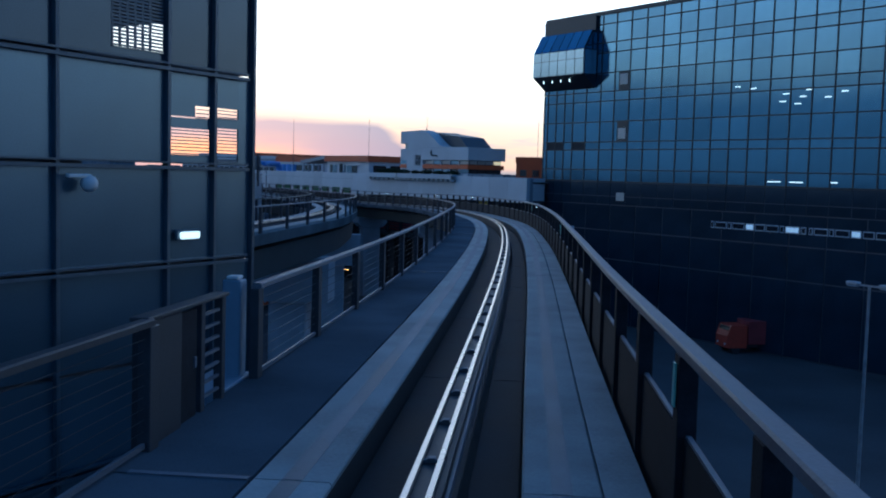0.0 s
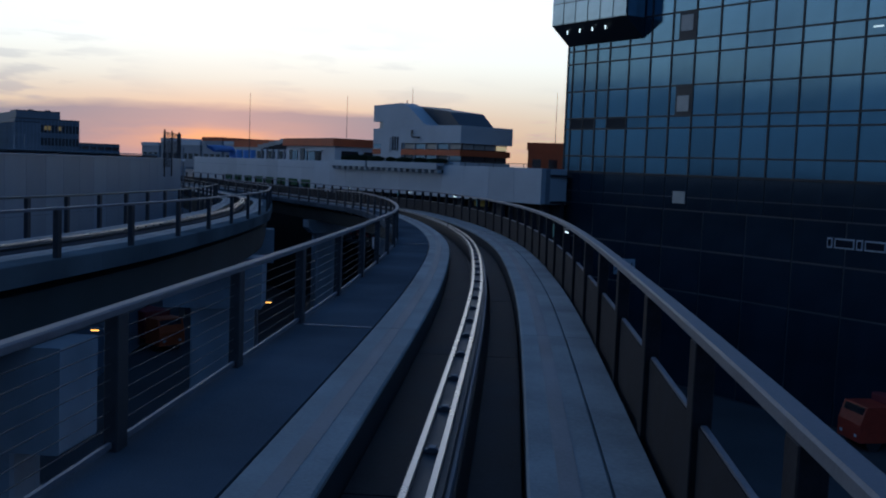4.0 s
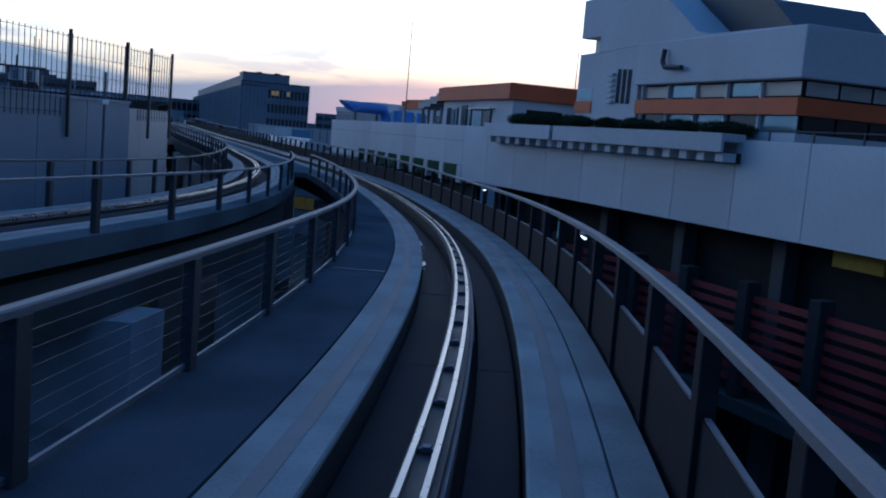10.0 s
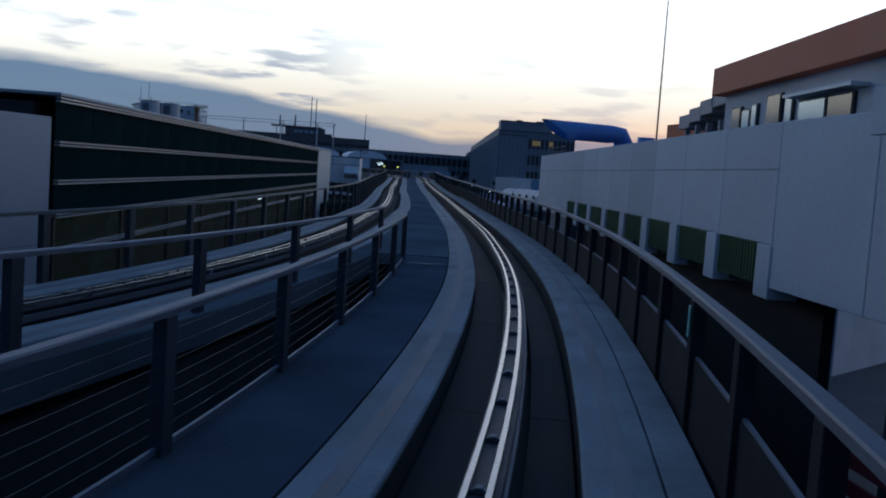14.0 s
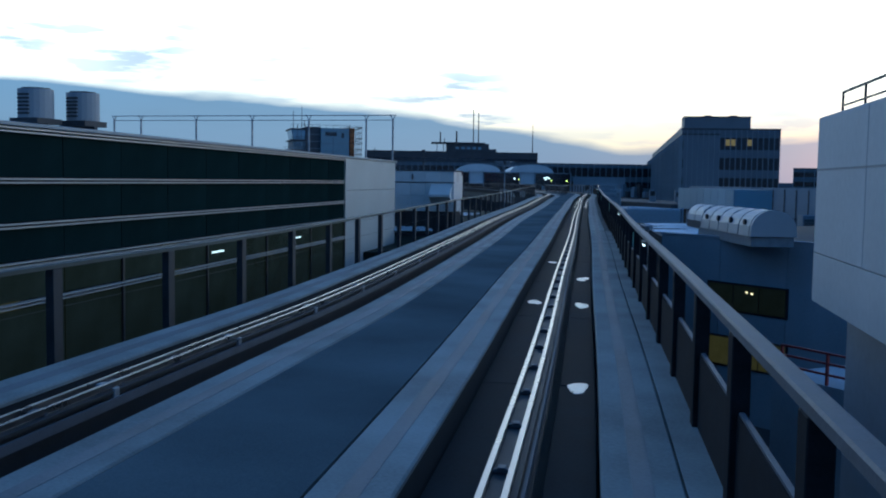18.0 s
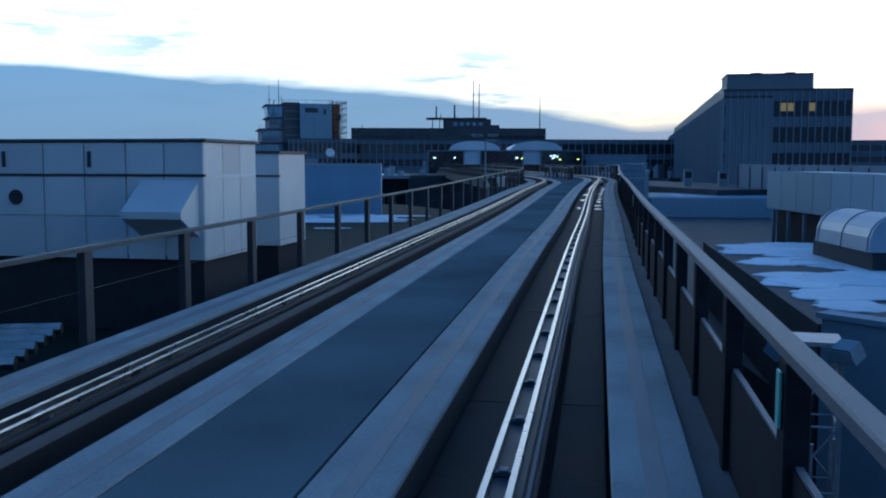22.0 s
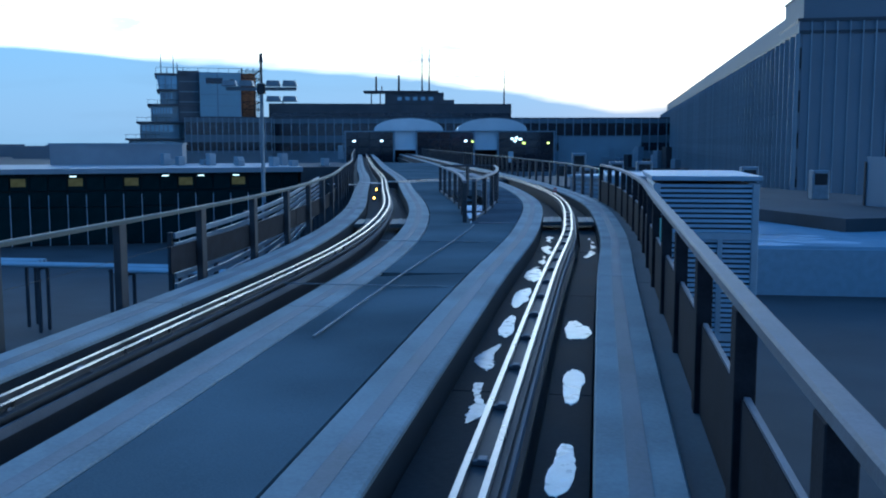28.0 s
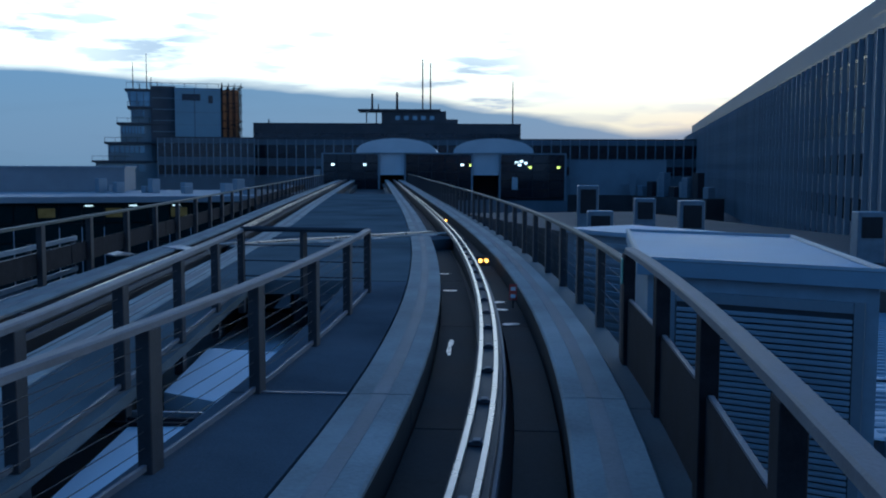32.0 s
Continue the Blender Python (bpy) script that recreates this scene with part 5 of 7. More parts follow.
for y in (0.35, 1.05):
    part("post", boxes((-0.05, 0.05, y - 0.06, y + 0.06, -0.4, 1.16), bevel=0.008), M["steel_dark"], gate)
for k in range(7):
    part("rung", boxes((-0.02, 0.02, 0.41, 0.99, 0.1 + 0.15 * k, 0.13 + 0.15 * k)), M["rail_top"], gate, "galvanised rung")
pillar = thing("gate_pillar", "blue-grey steel pillar with a small lamp beside the gate", "pillar", at=MAIN.stand(39.3) @ Matrix.Translation((-2.95, 0, 0)))
part("shaft", boxes((-0.12, 0.12, -0.14, 0.14, -0.4, 1.22), bevel=0.015), M["blue_wall"], pillar)
part("lamp_cap", boxes((-0.08, 0.08, -0.1, 0.1, 1.225, 1.27), bevel=0.01), M["white_metal"], pillar)
part("sill", boxes((-0.35, 0.2, -1.2, 0.2, -0.4, 0.0), bevel=0.01), M["blue_wall"], pillar)

# ------------------------------------------------------------------ blue-grey hall beside the second guideway
A, B = (-16.6, 40.0), (-22.4, 121.6)
grey = thing("panel_hall", "long windowless hall clad in blue-grey metal panels", "building", at=seen_from(A, B))
W = span(A, B)
part("core", boxes((0, W - 0.1, 0.08, 9.0, GROUND, 2.5)), M["dark_wall"], grey)
for i in range(28):
    part("wall_panel", rect_mesh("wall_panel", W / 28 - 0.02, 2.6 - GROUND, 0.07, "blue_wall", 0.006), None, grey, at=Matrix.Translation((W / 28 * i, 0, GROUND)))
part("coping", boxes((-0.1, W, -0.06, 0.5, 2.6, 2.72), bevel=0.01), M["blue_wall"], grey)
C = (-28.1, 133.1)
m = seen_from(B, C)
L = span(B, C)
for i in range(4):
    part("end_panel", rect_mesh("end_panel", L / 4 - 0.02, 2.45 - GROUND, 0.3, "pale_panel", 0.008), None, grey, "paler end panel", at=grey.matrix_basis.inverted() @ m @ Matrix.Translation((L / 4 * i + 0.01, 0, GROUND)))
part("end_core", boxes((0, L - 0.5, 0.35, 9.0, GROUND, 2.4)), M["dark_wall"], grey, at=grey.matrix_basis.inverted() @ m)
# escape stair with bright stringers against the hall
stair = thing("escape_stair", "slanting escape stair with pale blue stringers against a hall", "staircase", at=grey.matrix_basis.copy())
for (u0, z0), (u1, z1) in (((10.5, -1.4), (18.3, 1.95)), ((13.5, -1.95), (25.5, 1.8))):
    bm = slab(bmesh.new(), [(u0, z0), (u0 + 0.5, z0), (u1 + 0.35, z1), (u1 - 0.15, z1)], -0.5, -0.4)
    part("stringer", bm, M["stair_blue"], stair, "pale blue stringer")
part("landing", boxes((18.0, 25.7, -0.55, -0.05, 1.82, 1.95)), M["stair_blue"], stair)
for k in range(15):
    part("tread", boxes((11.4 + 0.5 * k, 14.6 + 0.75 * k, -0.42, -0.1, -1.5 + 0.22 * k, -1.46 + 0.22 * k)), M["steel_dark"], stair)
# the opening is a thin dark sheet laid on the wall
part("dark_opening", boxes((18.5, 32.5, -0.03, -0.002, -2.5, 1.7)), M["dark_wall"], stair, "dark sheet standing for an opening behind the stair")
part("post", boxes((25.4, 25.6, -0.5, -0.3, GROUND, 1.82)), M["steel_dark"], stair)

# bar screen on the roof end
screen = thing("bar_screen", "tall dark screen of thin upright bars on a roof", "fence")
P = [(-20.9, 113.0), (-22.3, 121.8), (-23.6, 127.0)]
for a, b, n in ((P[0], P[1], 26), (P[1], P[2], 16)):
    mm, L = seen_from(a, b), span(a, b)
    for k in range(n + 1):
        u = L * k / n
        part("bar", rect_mesh("bar", 0.022, 3.0, 0.022, "steel_dark"), None, screen, at=mm @ Matrix.Translation((u, 0.5, 1.95)))
    for u in (0, L * 0.5, L):
        part("post", rect_mesh("post", 0.1, 3.9, 0.1, "steel_dark"), None, screen, at=mm @ Matrix.Translation((u - 0.05, 0.35, 1.2)))
    for z in (2.1, 2.8, 3.5, 4.2, 4.85):
        part("rail", boxes((0, L, 0.525, 0.54, z, z + 0.02)), M["steel_dark"], screen, at=mm)
pole = thing("signal_pole", "slim steel pole with a small camera beside the hall end", "pole", at=Matrix.Translation((-21.3, 118.5, -0.6)))
bm = bmesh.new()
cyl(bm, (0, 0, -8.4), (0, 0, 4.3), 0.07, 0.05)
part("shaft", bm, M["rail_top"], pole)
part("camera_head", boxes((-0.1, 0.1, -0.25, 0.15, 3.1, 3.28), bevel=0.02), M["white_metal"], pole)

# ------------------------------------------------------------------ dark glass wing
A, B, E = (-28.3, 133.4), (-61.5, 179.9), (-67.7, 188.5)
wing = thing("glass_wing", "low wing of near-black glass with pale double string courses", "building", at=seen_from(A, B))
W, L = span(A, B), span(A, E)
part("core", boxes((0, W, 0.6, 19.0, GROUND, 2.8)), M["black_and_shade"], wing)
xs = steps(0, W, 22)
for z0, z1 in ((1.92, 2.85), (1.0, 1.78), (0.2, 0.87)):
    panes(wing, xs, [z0, z1], 0.06, "glass_green", gap=0.03, tilt=0.15)
panes(wing, xs, [-0.64, 0.06], 0.06, "glass_lit", gap=0.05, tilt=0.15)
panes(wing, xs, [-4.4, -2.6, -0.78], 0.06, "glass_lit", gap=0.05, tilt=0.15)
for z in (2.88, 1.85, 0.93, 0.13, -0.7):
    put("string_course", wing, 0, z - 0.055, W, 0.035, -0.05, 0.12, "pale_line")
    put("string_course", wing, 0, z + 0.02, W, 0.035, -0.05, 0.12, "pale_line")
for i in range(0, 23, 2):
    put("mullion", wing, xs[i] - 0.05, -4.4, 0.1, 4.5, 0.0, 0.05, "mullion")
for i in (3, 6, 9, 12, 15, 18, 20):
    put("lit_bay", wing, xs[i] + 0.2, -1.9, 1.1, 2.0, 0.3, 0.1, "lit_dim", "dimly lit yellow room")
for i in (5, 11, 16, 19):
    put("strip_lamp", wing, xs[i] + 0.4, -0.35, 0.9, 0.05, 0.03, 0.025, "lamp_office")
part("plinth", boxes((0, W, 0.05, 0.6, GROUND, -4.42)), M["dark_wall"], wing)
for k in range(4):
    z = -3.0 + 1.49 * k
    put("end_panel", wing, W + 0.02, z, L - W - 0.02, 1.47, 0.0, 0.35, "end_white", "pale flush end panel", 0.006)
part("end_core", boxes((W, L - 0.02, 0.36, 19.0, GROUND, 2.9)), M["pale_panel"], wing)
part("roof", boxes((-0.1, L + 0.1, -0.08, 19.1, 2.96, 3.04), bevel=0.01), M["pale_panel"], wing)
# fence of forked posts on the roof
fence = thing("forked_fence", "roof fence of forked posts with wires", "fence")
F = [(-66.06, 186.87), (-67.4, 186.12), (-70.35, 184.47), (-73.38, 182.78), (-76.48, 181.05), (-79.64, 179.29), (-81.2, 178.41)]
bm = bmesh.new()
cyl(bm, (0, 0, 3.0), (0, 0, 5.2), 0.055)
cyl(bm, (0, 0, 5.2), (0.16, 0, 5.5), 0.025)
cyl(bm, (0, 0, 5.2), (-0.16, 0, 5.5), 0.025)
fp = link("post", bm, M["clamp"])
for x, y in F:
    part("post", fp, None, fence, at=pose(x, y, 0, 0, 0, 30))
for a, b in zip(F, F[1:]):
    for z, dx in ((5.2, 0), (5.46, 0.12), (5.46, -0.12)):
        bm = bmesh.new()
        cyl(bm, (a[0] + dx, a[1], z), (b[0] + dx, b[1], z), 0.02, seg=5)
        part("wire", bm, M["clamp"], fence)
for x, y, r in ((-69.4, 169.0, 0.75), (-69.6, 171.2, 0.72)):
    ac = thing("cooling_drum", "pale drum-shaped cooling unit on a flat roof", "air conditioner", at=pose(x, y, 4.15, 0, 0, 25), group="roof coolers")
    bm = bmesh.new()
    cyl(bm, (0, 0, 0.25), (0, 0, 1.5), r, seg=20)
    part("drum", bm, M["pale_panel"], ac)
    bm = bmesh.new()
    cyl(bm, (0, 0, 1.5), (0, 0, 1.56), r * 0.8, seg=20)
    part("fan_grille", bm, M["steel_dark"], ac)
    for k in range(6):
        part("louvre", boxes((-0.28, 0.28, -r - 0.03, -r + 0.06, 0.4 + 0.16 * k, 0.48 + 0.16 * k)), M["steel_dark"], ac)
    part("stand", boxes((-r, r, -r, r, 0, 0.24), (-r, r, -0.1, 0.1, -1.1, 0)), M["steel_dark"], ac)

# ------------------------------------------------------------------ white air-handling boxes
A, B, C = (-82.0, 187.2), (-69.9, 195.6), (-71.6, 198.0)
hv = thing("air_handling_unit", "long white panelled air-handling unit with an intake hood", "ventilation unit", at=seen_from(A, B))
W, D = span(A, B), 2.95
part("core", boxes((0.03, W - 0.03, 0.03, D, 0.1, 2.56)), M["white_metal"], hv)
cut = [0, 1.5, 2.6, 3.7, 4.8, 6.3, 7.4, 8.5, 9.6, 10.9, 11.9, 12.9, 13.8, W]
for a, b in zip(cut, cut[1:]):
    for z0, z1 in ((0.0, 0.93), (0.94, 1.82), (1.86, 2.56)):
        put("panel", hv, a + 0.02, z0 + 0.015, b - a - 0.04, z1 - z0 - 0.03, -0.02, 0.04, "white_metal", bevel=0.006)
for k in range(3):
    for z0, z1 in ((0.0, 1.82), (1.86, 2.56)):
        part("side_panel", rect_mesh("side_panel", 0.94, z1 - z0 - 0.03, 0.04, "white_metal"), None, hv, at=Matrix.Translation((W - 0.02, 0.04 + 0.97 * k, z0)) @ Matrix.Rotation(radians(90), 4, "Z"))
put("seam", hv, 0, 1.82, W + 0.03, 0.05, -0.035, 0.05, "roof_dark")
part("roof_cap", boxes((-0.06, W + 0.06, -0.06, D + 0.05, 2.57, 2.64), bevel=0.01), M["roof_dark"], hv)
for u in (0.9, 4.9, 9.9, 12.0):
    put("latch", hv, u, 2.02, 0.07, 0.35, -0.06, 0.05, "mullion")
for u in (8.9, 10.2):
    bm = bmesh.new()
    cyl(bm, (u, -0.05, 1.35), (u, 0.0, 1.35), 0.17, seg=14)
    part("porthole", bm, M["mullion"], hv, "round dark porthole")
bm = bmesh.new()
slab(bm, [(0, 0.5), (0, 1.75), (-0.9, 1.1), (-0.9, 0.95)], 13.25, 14.6)
bm.transform(Matrix(((0, 1, 0, 0), (1, 0, 0, 0), (0, 0, 1, 0), (0, 0, 0, 1))))
part("intake_hood", bm, M["white_metal"], hv, "slanted pale intake hood")
part("skid", boxes((0.1, W - 0.1, 0.1, D, -1.6, 0.0)), M["black_and_shade"], hv)
hv2 = thing("air_handling_box", "smaller white panelled ventilation box", "ventilation unit", at=seen_from((-78.5, 198.1), (-74.6, 200.8)))
part("body", boxes((0, 4.7, 0, 2.2, -0.3, 2.36), bevel=0.02), M["white_metal"], hv2)
put("seam", hv2, -0.02, 1.7, 4.74, 0.05, -0.03, 0.05, "roof_dark")
for k in range(4):
    put("panel", hv2, 0.1 + 1.15 * k, 0.0, 1.05, 1.6, -0.02, 0.04, "white_metal")
part("roof_cap", boxes((-0.05, 4.75, -0.05, 2.25, 2.37, 2.44)), M["roof_dark"], hv2)
part("skid", boxes((0.1, 4.6, 0.1, 2.1, -1.6, -0.31)), M["black_and_shade"], hv2)
# pipes below
pipes = thing("pipe_rack", "bundle of silver pipes running over a dark roof", "pipes")
for k in range(6):
    bm = bmesh.new()
    cyl(bm, (-72.0 - 0.5 * k, 182.5 + 0.35 * k, -0.9), (-66.3 - 0.5 * k, 190.2 + 0.35 * k, -0.9), 0.11, seg=10)
    part("pipe", bm, M["rail_bright"], pipes)
part("saddle", boxes((-3.5, 3.5, -0.2, 0.2, -0.3, 0.17)), M["steel_dark"], pipes, at=pose(-70.4, 187.2, -1.2, 0, 0, -35))

# roofs at left, with old snow
deck = thing("flat_roof", "dark flat roof with patches of old snow", "roof", kind="structure")
part("roof_felt", prism(bmesh.new(), [(-63.0, 183.0), (-96.0, 160.0), (-146.0, 194.0), (-114.0, 240.0), (-90.0, 232.0), (-76.0, 212.0)], GROUND, -1.62), M["moss"], deck)
snow = thing("roof_snow", "thin patches of old snow on a flat roof", "snow", kind="stuff")
for k in range(74):
    u, v = (rng.uniform(36.5, 44.5), rng.uniform(-24, -7)) if k < 58 else (rng.uniform(30, 36), rng.uniform(-19, -9))
    x, y = -64.9 - 0.7145 * u + 0.70 * v, 202.9 + 0.70 * u + 0.7145 * v
    bm = bmesh.new()
    r = rng.uniform(0.6, 1.5) if k < 58 else rng.uniform(0.15, 0.6)
    blob(bm, pose(x, y, -1.62, 0, 0, 40), r * 1.8, r * 0.6, 0.03 + 0.0006 * k, seg=28, rough=0.35)
    part("patch", bm, M["snow"], snow)

# long blue wall
A2, B = (-135.0, 196.0), (-102.8, 228.6)
blue = thing("blue_block", "long low windowless block clad in pale blue sheeting", "building", at=seen_from(A2, B))
W = span(A2, B)
part("core", boxes((0, W - 0.06, 0.06, 1.6, -1.7, 1.82)), M["sky_sheet"], blue)
for k in range(10):
    put("sheet", blue, 0, -1.7 + 0.352 * k, W, 0.345, 0.0, 0.05, "sky_sheet")
part("coping", boxes((0, W, -0.05, 0.4, 1.83, 1.95)), M["pale_panel"], blue)


def dish(at):
    t = thing("dish_antenna", "small satellite dish on a short roof pole", "antenna", at=at)
    bm = bmesh.new()
    cyl(bm, (0, 0, 0), (0, 0, 1.2), 0.06)
    part("pole", bm, M["steel_dark"], t)
    bm = bmesh.new()
    cyl(bm, (0, -0.05, 1.2), (0, -0.35, 1.35), 0.1, 0.55, 14)
    part("dish", bm, M["white_metal"], t)


dish(pose(-106.4, 226.9, 1.9, 0, 0, 60) @ Matrix.Scale(0.6, 4))
ant = thing("antenna_pole", "dark roof pole with a small antenna and rungs", "antenna", at=pose(-106.0, 227.4, 1.9))
bm = bmesh.new()
cyl(bm, (0, 0, 0), (0, 0, 3.2), 0.09, 0.06)
part("pole", bm, M["steel_dark"], ant)
part("aerial", boxes((-0.25, 0.25, -0.03, 0.03, 3.1, 3.5), bevel=0.02), M["steel_dark"], ant)
part("arm", boxes((0, 0.6, -0.03, 0.03, 1.4, 1.46)), M["steel_dark"], ant)


# ------------------------------------------------------------------ floodlight masts
def flood(x, y, top, foot, r=0.28, heads=6, yaw=-40.0, size=1.0):
    t = thing("floodlight_mast", "tall steel mast carrying a cross arm of floodlights", "floodlight", at=pose(x, y, foot, 0, 0, yaw), group="apron floodlights")
    h = top - foot
    bm = bmesh.new()
    cyl(bm, (0, 0, 0), (0, 0, h - 0.6 * size), r, r * 0.6, 10)
    part("shaft", bm, M["hood_grey"], t)
    part("cross_arm", boxes((-2.7 * size, 2.7 * size, -0.1, 0.1, h - 0.75 * size, h - 0.5 * size)), M["hood_grey"], t)
    part("hub", boxes((-0.3 * size, 0.3 * size, -0.3 * size, 0.3 * size, h - 1.0 * size, h - 0.2 * size), bevel=0.03), M["steel_dark"], t)
    me = link("lamp_head", slab(bmesh.new(), [(-0.55 * size, 0.0), (0.55 * size, 0.0), (0.45 * size, 0.4 * size), (-0.45 * size, 0.42 * size)], -0.25, 0.3), M["hood_grey"])
    for k in range(heads):
        u = (-2.4, -1.1, 0.95, 2.2, 0.95, 2.2)[k] * size
        part("lamp_head", me, None, t, at=Matrix.Translation((u, -0.1, h - (0.42 if k < 4 else 1.6) * size)))
    bm = bmesh.new()
    cyl(bm, (0, 0, h - 0.6 * size), (0, 0, h + 1.4 * size), 0.05)
    part("cable_conduit", bm, M["steel_dark"], t)
    bm = bmesh.new()
    cyl(bm, (0, 0, h + 1.4 * size), (0, 0, h + 2.1 * size), 0.08, 0.06)
    part("beacon", bm, M["steel_dark"], t)
    return t


flood(-122.0, 259.4, 4.95, GROUND, r=0.11, size=0.5, yaw=48)
for x, y, top in ((-420, 290, 4.0), (-395, 315, 2.9), (-372, 270, 3.6), (-330, 240, 5.5)):
    flood(x, y, top, GROUND, r=0.3, heads=4, yaw=60, size=1.2)

# ------------------------------------------------------------------ low glass hall at left
A, B = (-262.0, 229.0), (-208.4, 325.7)
low = thing("glass_pier_hall", "long low glass hall with lit rooms and a pale flat roof", "building", at=seen_from(A, B))
W = span(A, B)
part("core", boxes((0, W, 0.5, 28, GROUND, -1.5)), M["black_and_shade"], low)
xs = steps(0, W, 44)
panes(low, xs, [GROUND + 0.1, -6.6, -4.3, -1.9], 0.1, "glass_green", gap=0.14, tilt=0.1)
for i in range(0, 45, 1):
    put("mullion", low, xs[i] - 0.06, GROUND, 0.12, 7.2, 0.0, 0.09, "pale_frame")
for i in range(1, 43, 3):
    put("lit_room", low, xs[i] + 0.2, -3.6, 1.9, 1.1, 0.06, 0.03, "lit_dim")
for i in (9, 20, 31, 36, 38, 40):
    put("ceiling_lamp", low, xs[i] + 0.4, -2.3, 0.9, 0.16, 0.05, 0.03, "lamp_office")
part("roof_slab", boxes((-0.5, W + 0.6, -0.6, 28.5, -1.85, -1.1), bevel=0.04), M["pale_panel"], low, "pale flat roof edge")
part("stair_post", boxes((44.0, 44.3, -0.05, 0.0, GROUND, -1.9)), M["pale_panel"], low)
blk = thing("plant_room", "low grey plant room on a flat roof", "building", at=seen_from((-250.0, 280.0), (-226.0, 316.0)))
part("wall", boxes((22, 43, 12, 24, -1.1, 2.2)), M["grey_wall"], blk)
part("roof", boxes((21.8, 43.2, 11.8, 24.2, 2.2, 2.45)), M["pale_panel"], blk)
roofs = thing("roof_vent", "small white roof vent", "vent")
for k in range(10):
    tagged(part("roof_cowl", boxes((-0.6, 0.6, -0.6, 0.6, 0, 0.9 + 0.5 * (k % 3)), bevel=0.06), M["pale_panel"], at=pose(-213.0 - 2.6 * k + rng.uniform(-1, 1), 330.0 - 1.2 * k + rng.uniform(-3, 3), -1.1)), "pale vent cowl on a flat roof", "vent", "roof vents")
part("cowl", boxes((-0.5, 0.5, -0.5, 0.5, 0, 1.2), bevel=0.05), M["pale_panel"], roofs, at=pose(-210, 332, -1.1))
part("base", boxes((-0.7, 0.7, -0.7, 0.7, -0.1, 0.05)), M["roof"], roofs, at=pose(-210, 332, -1.1))
part("neighbour_roof", boxes((0, 26, 0, 30, GROUND, -1.15)), M["roof"], low, at=low.matrix_basis.inverted() @ seen_from((-208.2, 326.0), (-200.0, 341.0)))
# intake hood and lit service road down at left
hood = thing("roof_cowl_hood", "slanted intake hood with dark mouth and pale side beside the railing", "vent", at=seen_from((-103.3, 239.75), (-102.8, 240.6)))
part("hood", slab(bmesh.new(), [(0.3, 0.1), (1.65, 0.1), (1.6, 0.85), (0.0, 0.85)], 0, 1.2), M["end_white"], hood)
# a black sheet on the hood front gives the mouth its darkness
part("mouth", slab(bmesh.new(), [(0.34, 0.13), (1.02, 0.13), (0.74, 0.82), (0.05, 0.82)], -0.03, 0.0), M["black_and_shade"], hood)
part("shaft", boxes((0.4, 1.6, 0.1, 1.1, GROUND, 0.1)), M["dark_wall"], hood)
for k in range(3):
    x, y = -131.0 - 5.5 * k, 243.0 + 1.5 * k
    lp = thing("road_lamp", "small yellow lamp on a pole above a service road", "lamp", at=pose(x, y, GROUND), group="road lamps")
    part("pole", boxes((-0.04, 0.04, -0.04, 0.04, 0, 5.2)), M["steel_dark"], lp)
    part("lens", boxes((-0.28, 0.28, -0.12, 0.12, 5.21, 5.29)), M["lamp_orange"], lp)
# low blue canopies beside the service road
for k, (x, y, w) in enumerate(((-112.0, 243.0, 9.0), (-118.0, 251.0, 10.0), (-128.0, 240.0, 12.0))):
    cp = thing("low_canopy", "low blue canopy roof with icy edges beside the road", "canopy", at=pose(x, y, GROUND, 0, 0, 42), group="road canopies")
    part("roof", boxes((-w / 2, w / 2, -2.5, 2.5, 3.6, 3.85), bevel=0.03), M["lid_blue"], cp)
    part("ice_edge", boxes((-w / 2, w / 2, -2.6, -2.3, 3.86, 3.92), (-w / 2, w / 2, 0.4, 0.9, 3.86, 3.9)), M["snow"], cp, "strip of ice")
    for u in (-w / 2 + 0.5, w / 2 - 0.5):
        for v in (-2.2, 2.2):
            part("post", boxes((u - 0.07, u + 0.07, v - 0.07, v + 0.07, 0, 3.6)), M["steel_dark"], cp)
# pipe trusses in front of the glass hall
for k in range(3):
    x, y = -150.0 - 12.0 * k, 276.0 - 6.0 * k
    tr = thing("pipe_bridge", "silver pipe bridge on trestles by the glass hall", "pipes", at=pose(x, y, GROUND, 0, 0, 35), group="pipe bridges")
    for v in (-0.5, 0.0, 0.5):
        part("pipe", cyl(bmesh.new(), (-9, v, 5.2), (9, v, 5.2), 0.16, seg=8), M["silver"], tr)
    for u in (-8, -3, 3, 8):
        part("trestle", boxes((u - 0.1, u + 0.1, -0.8, 0.8, 4.85, 5.03), (u - 0.1, u + 0.1, -0.7, -0.5, 0, 4.85), (u - 0.1, u + 0.1, 0.5, 0.7, 0, 4.85)), M["steel_dark"], tr)

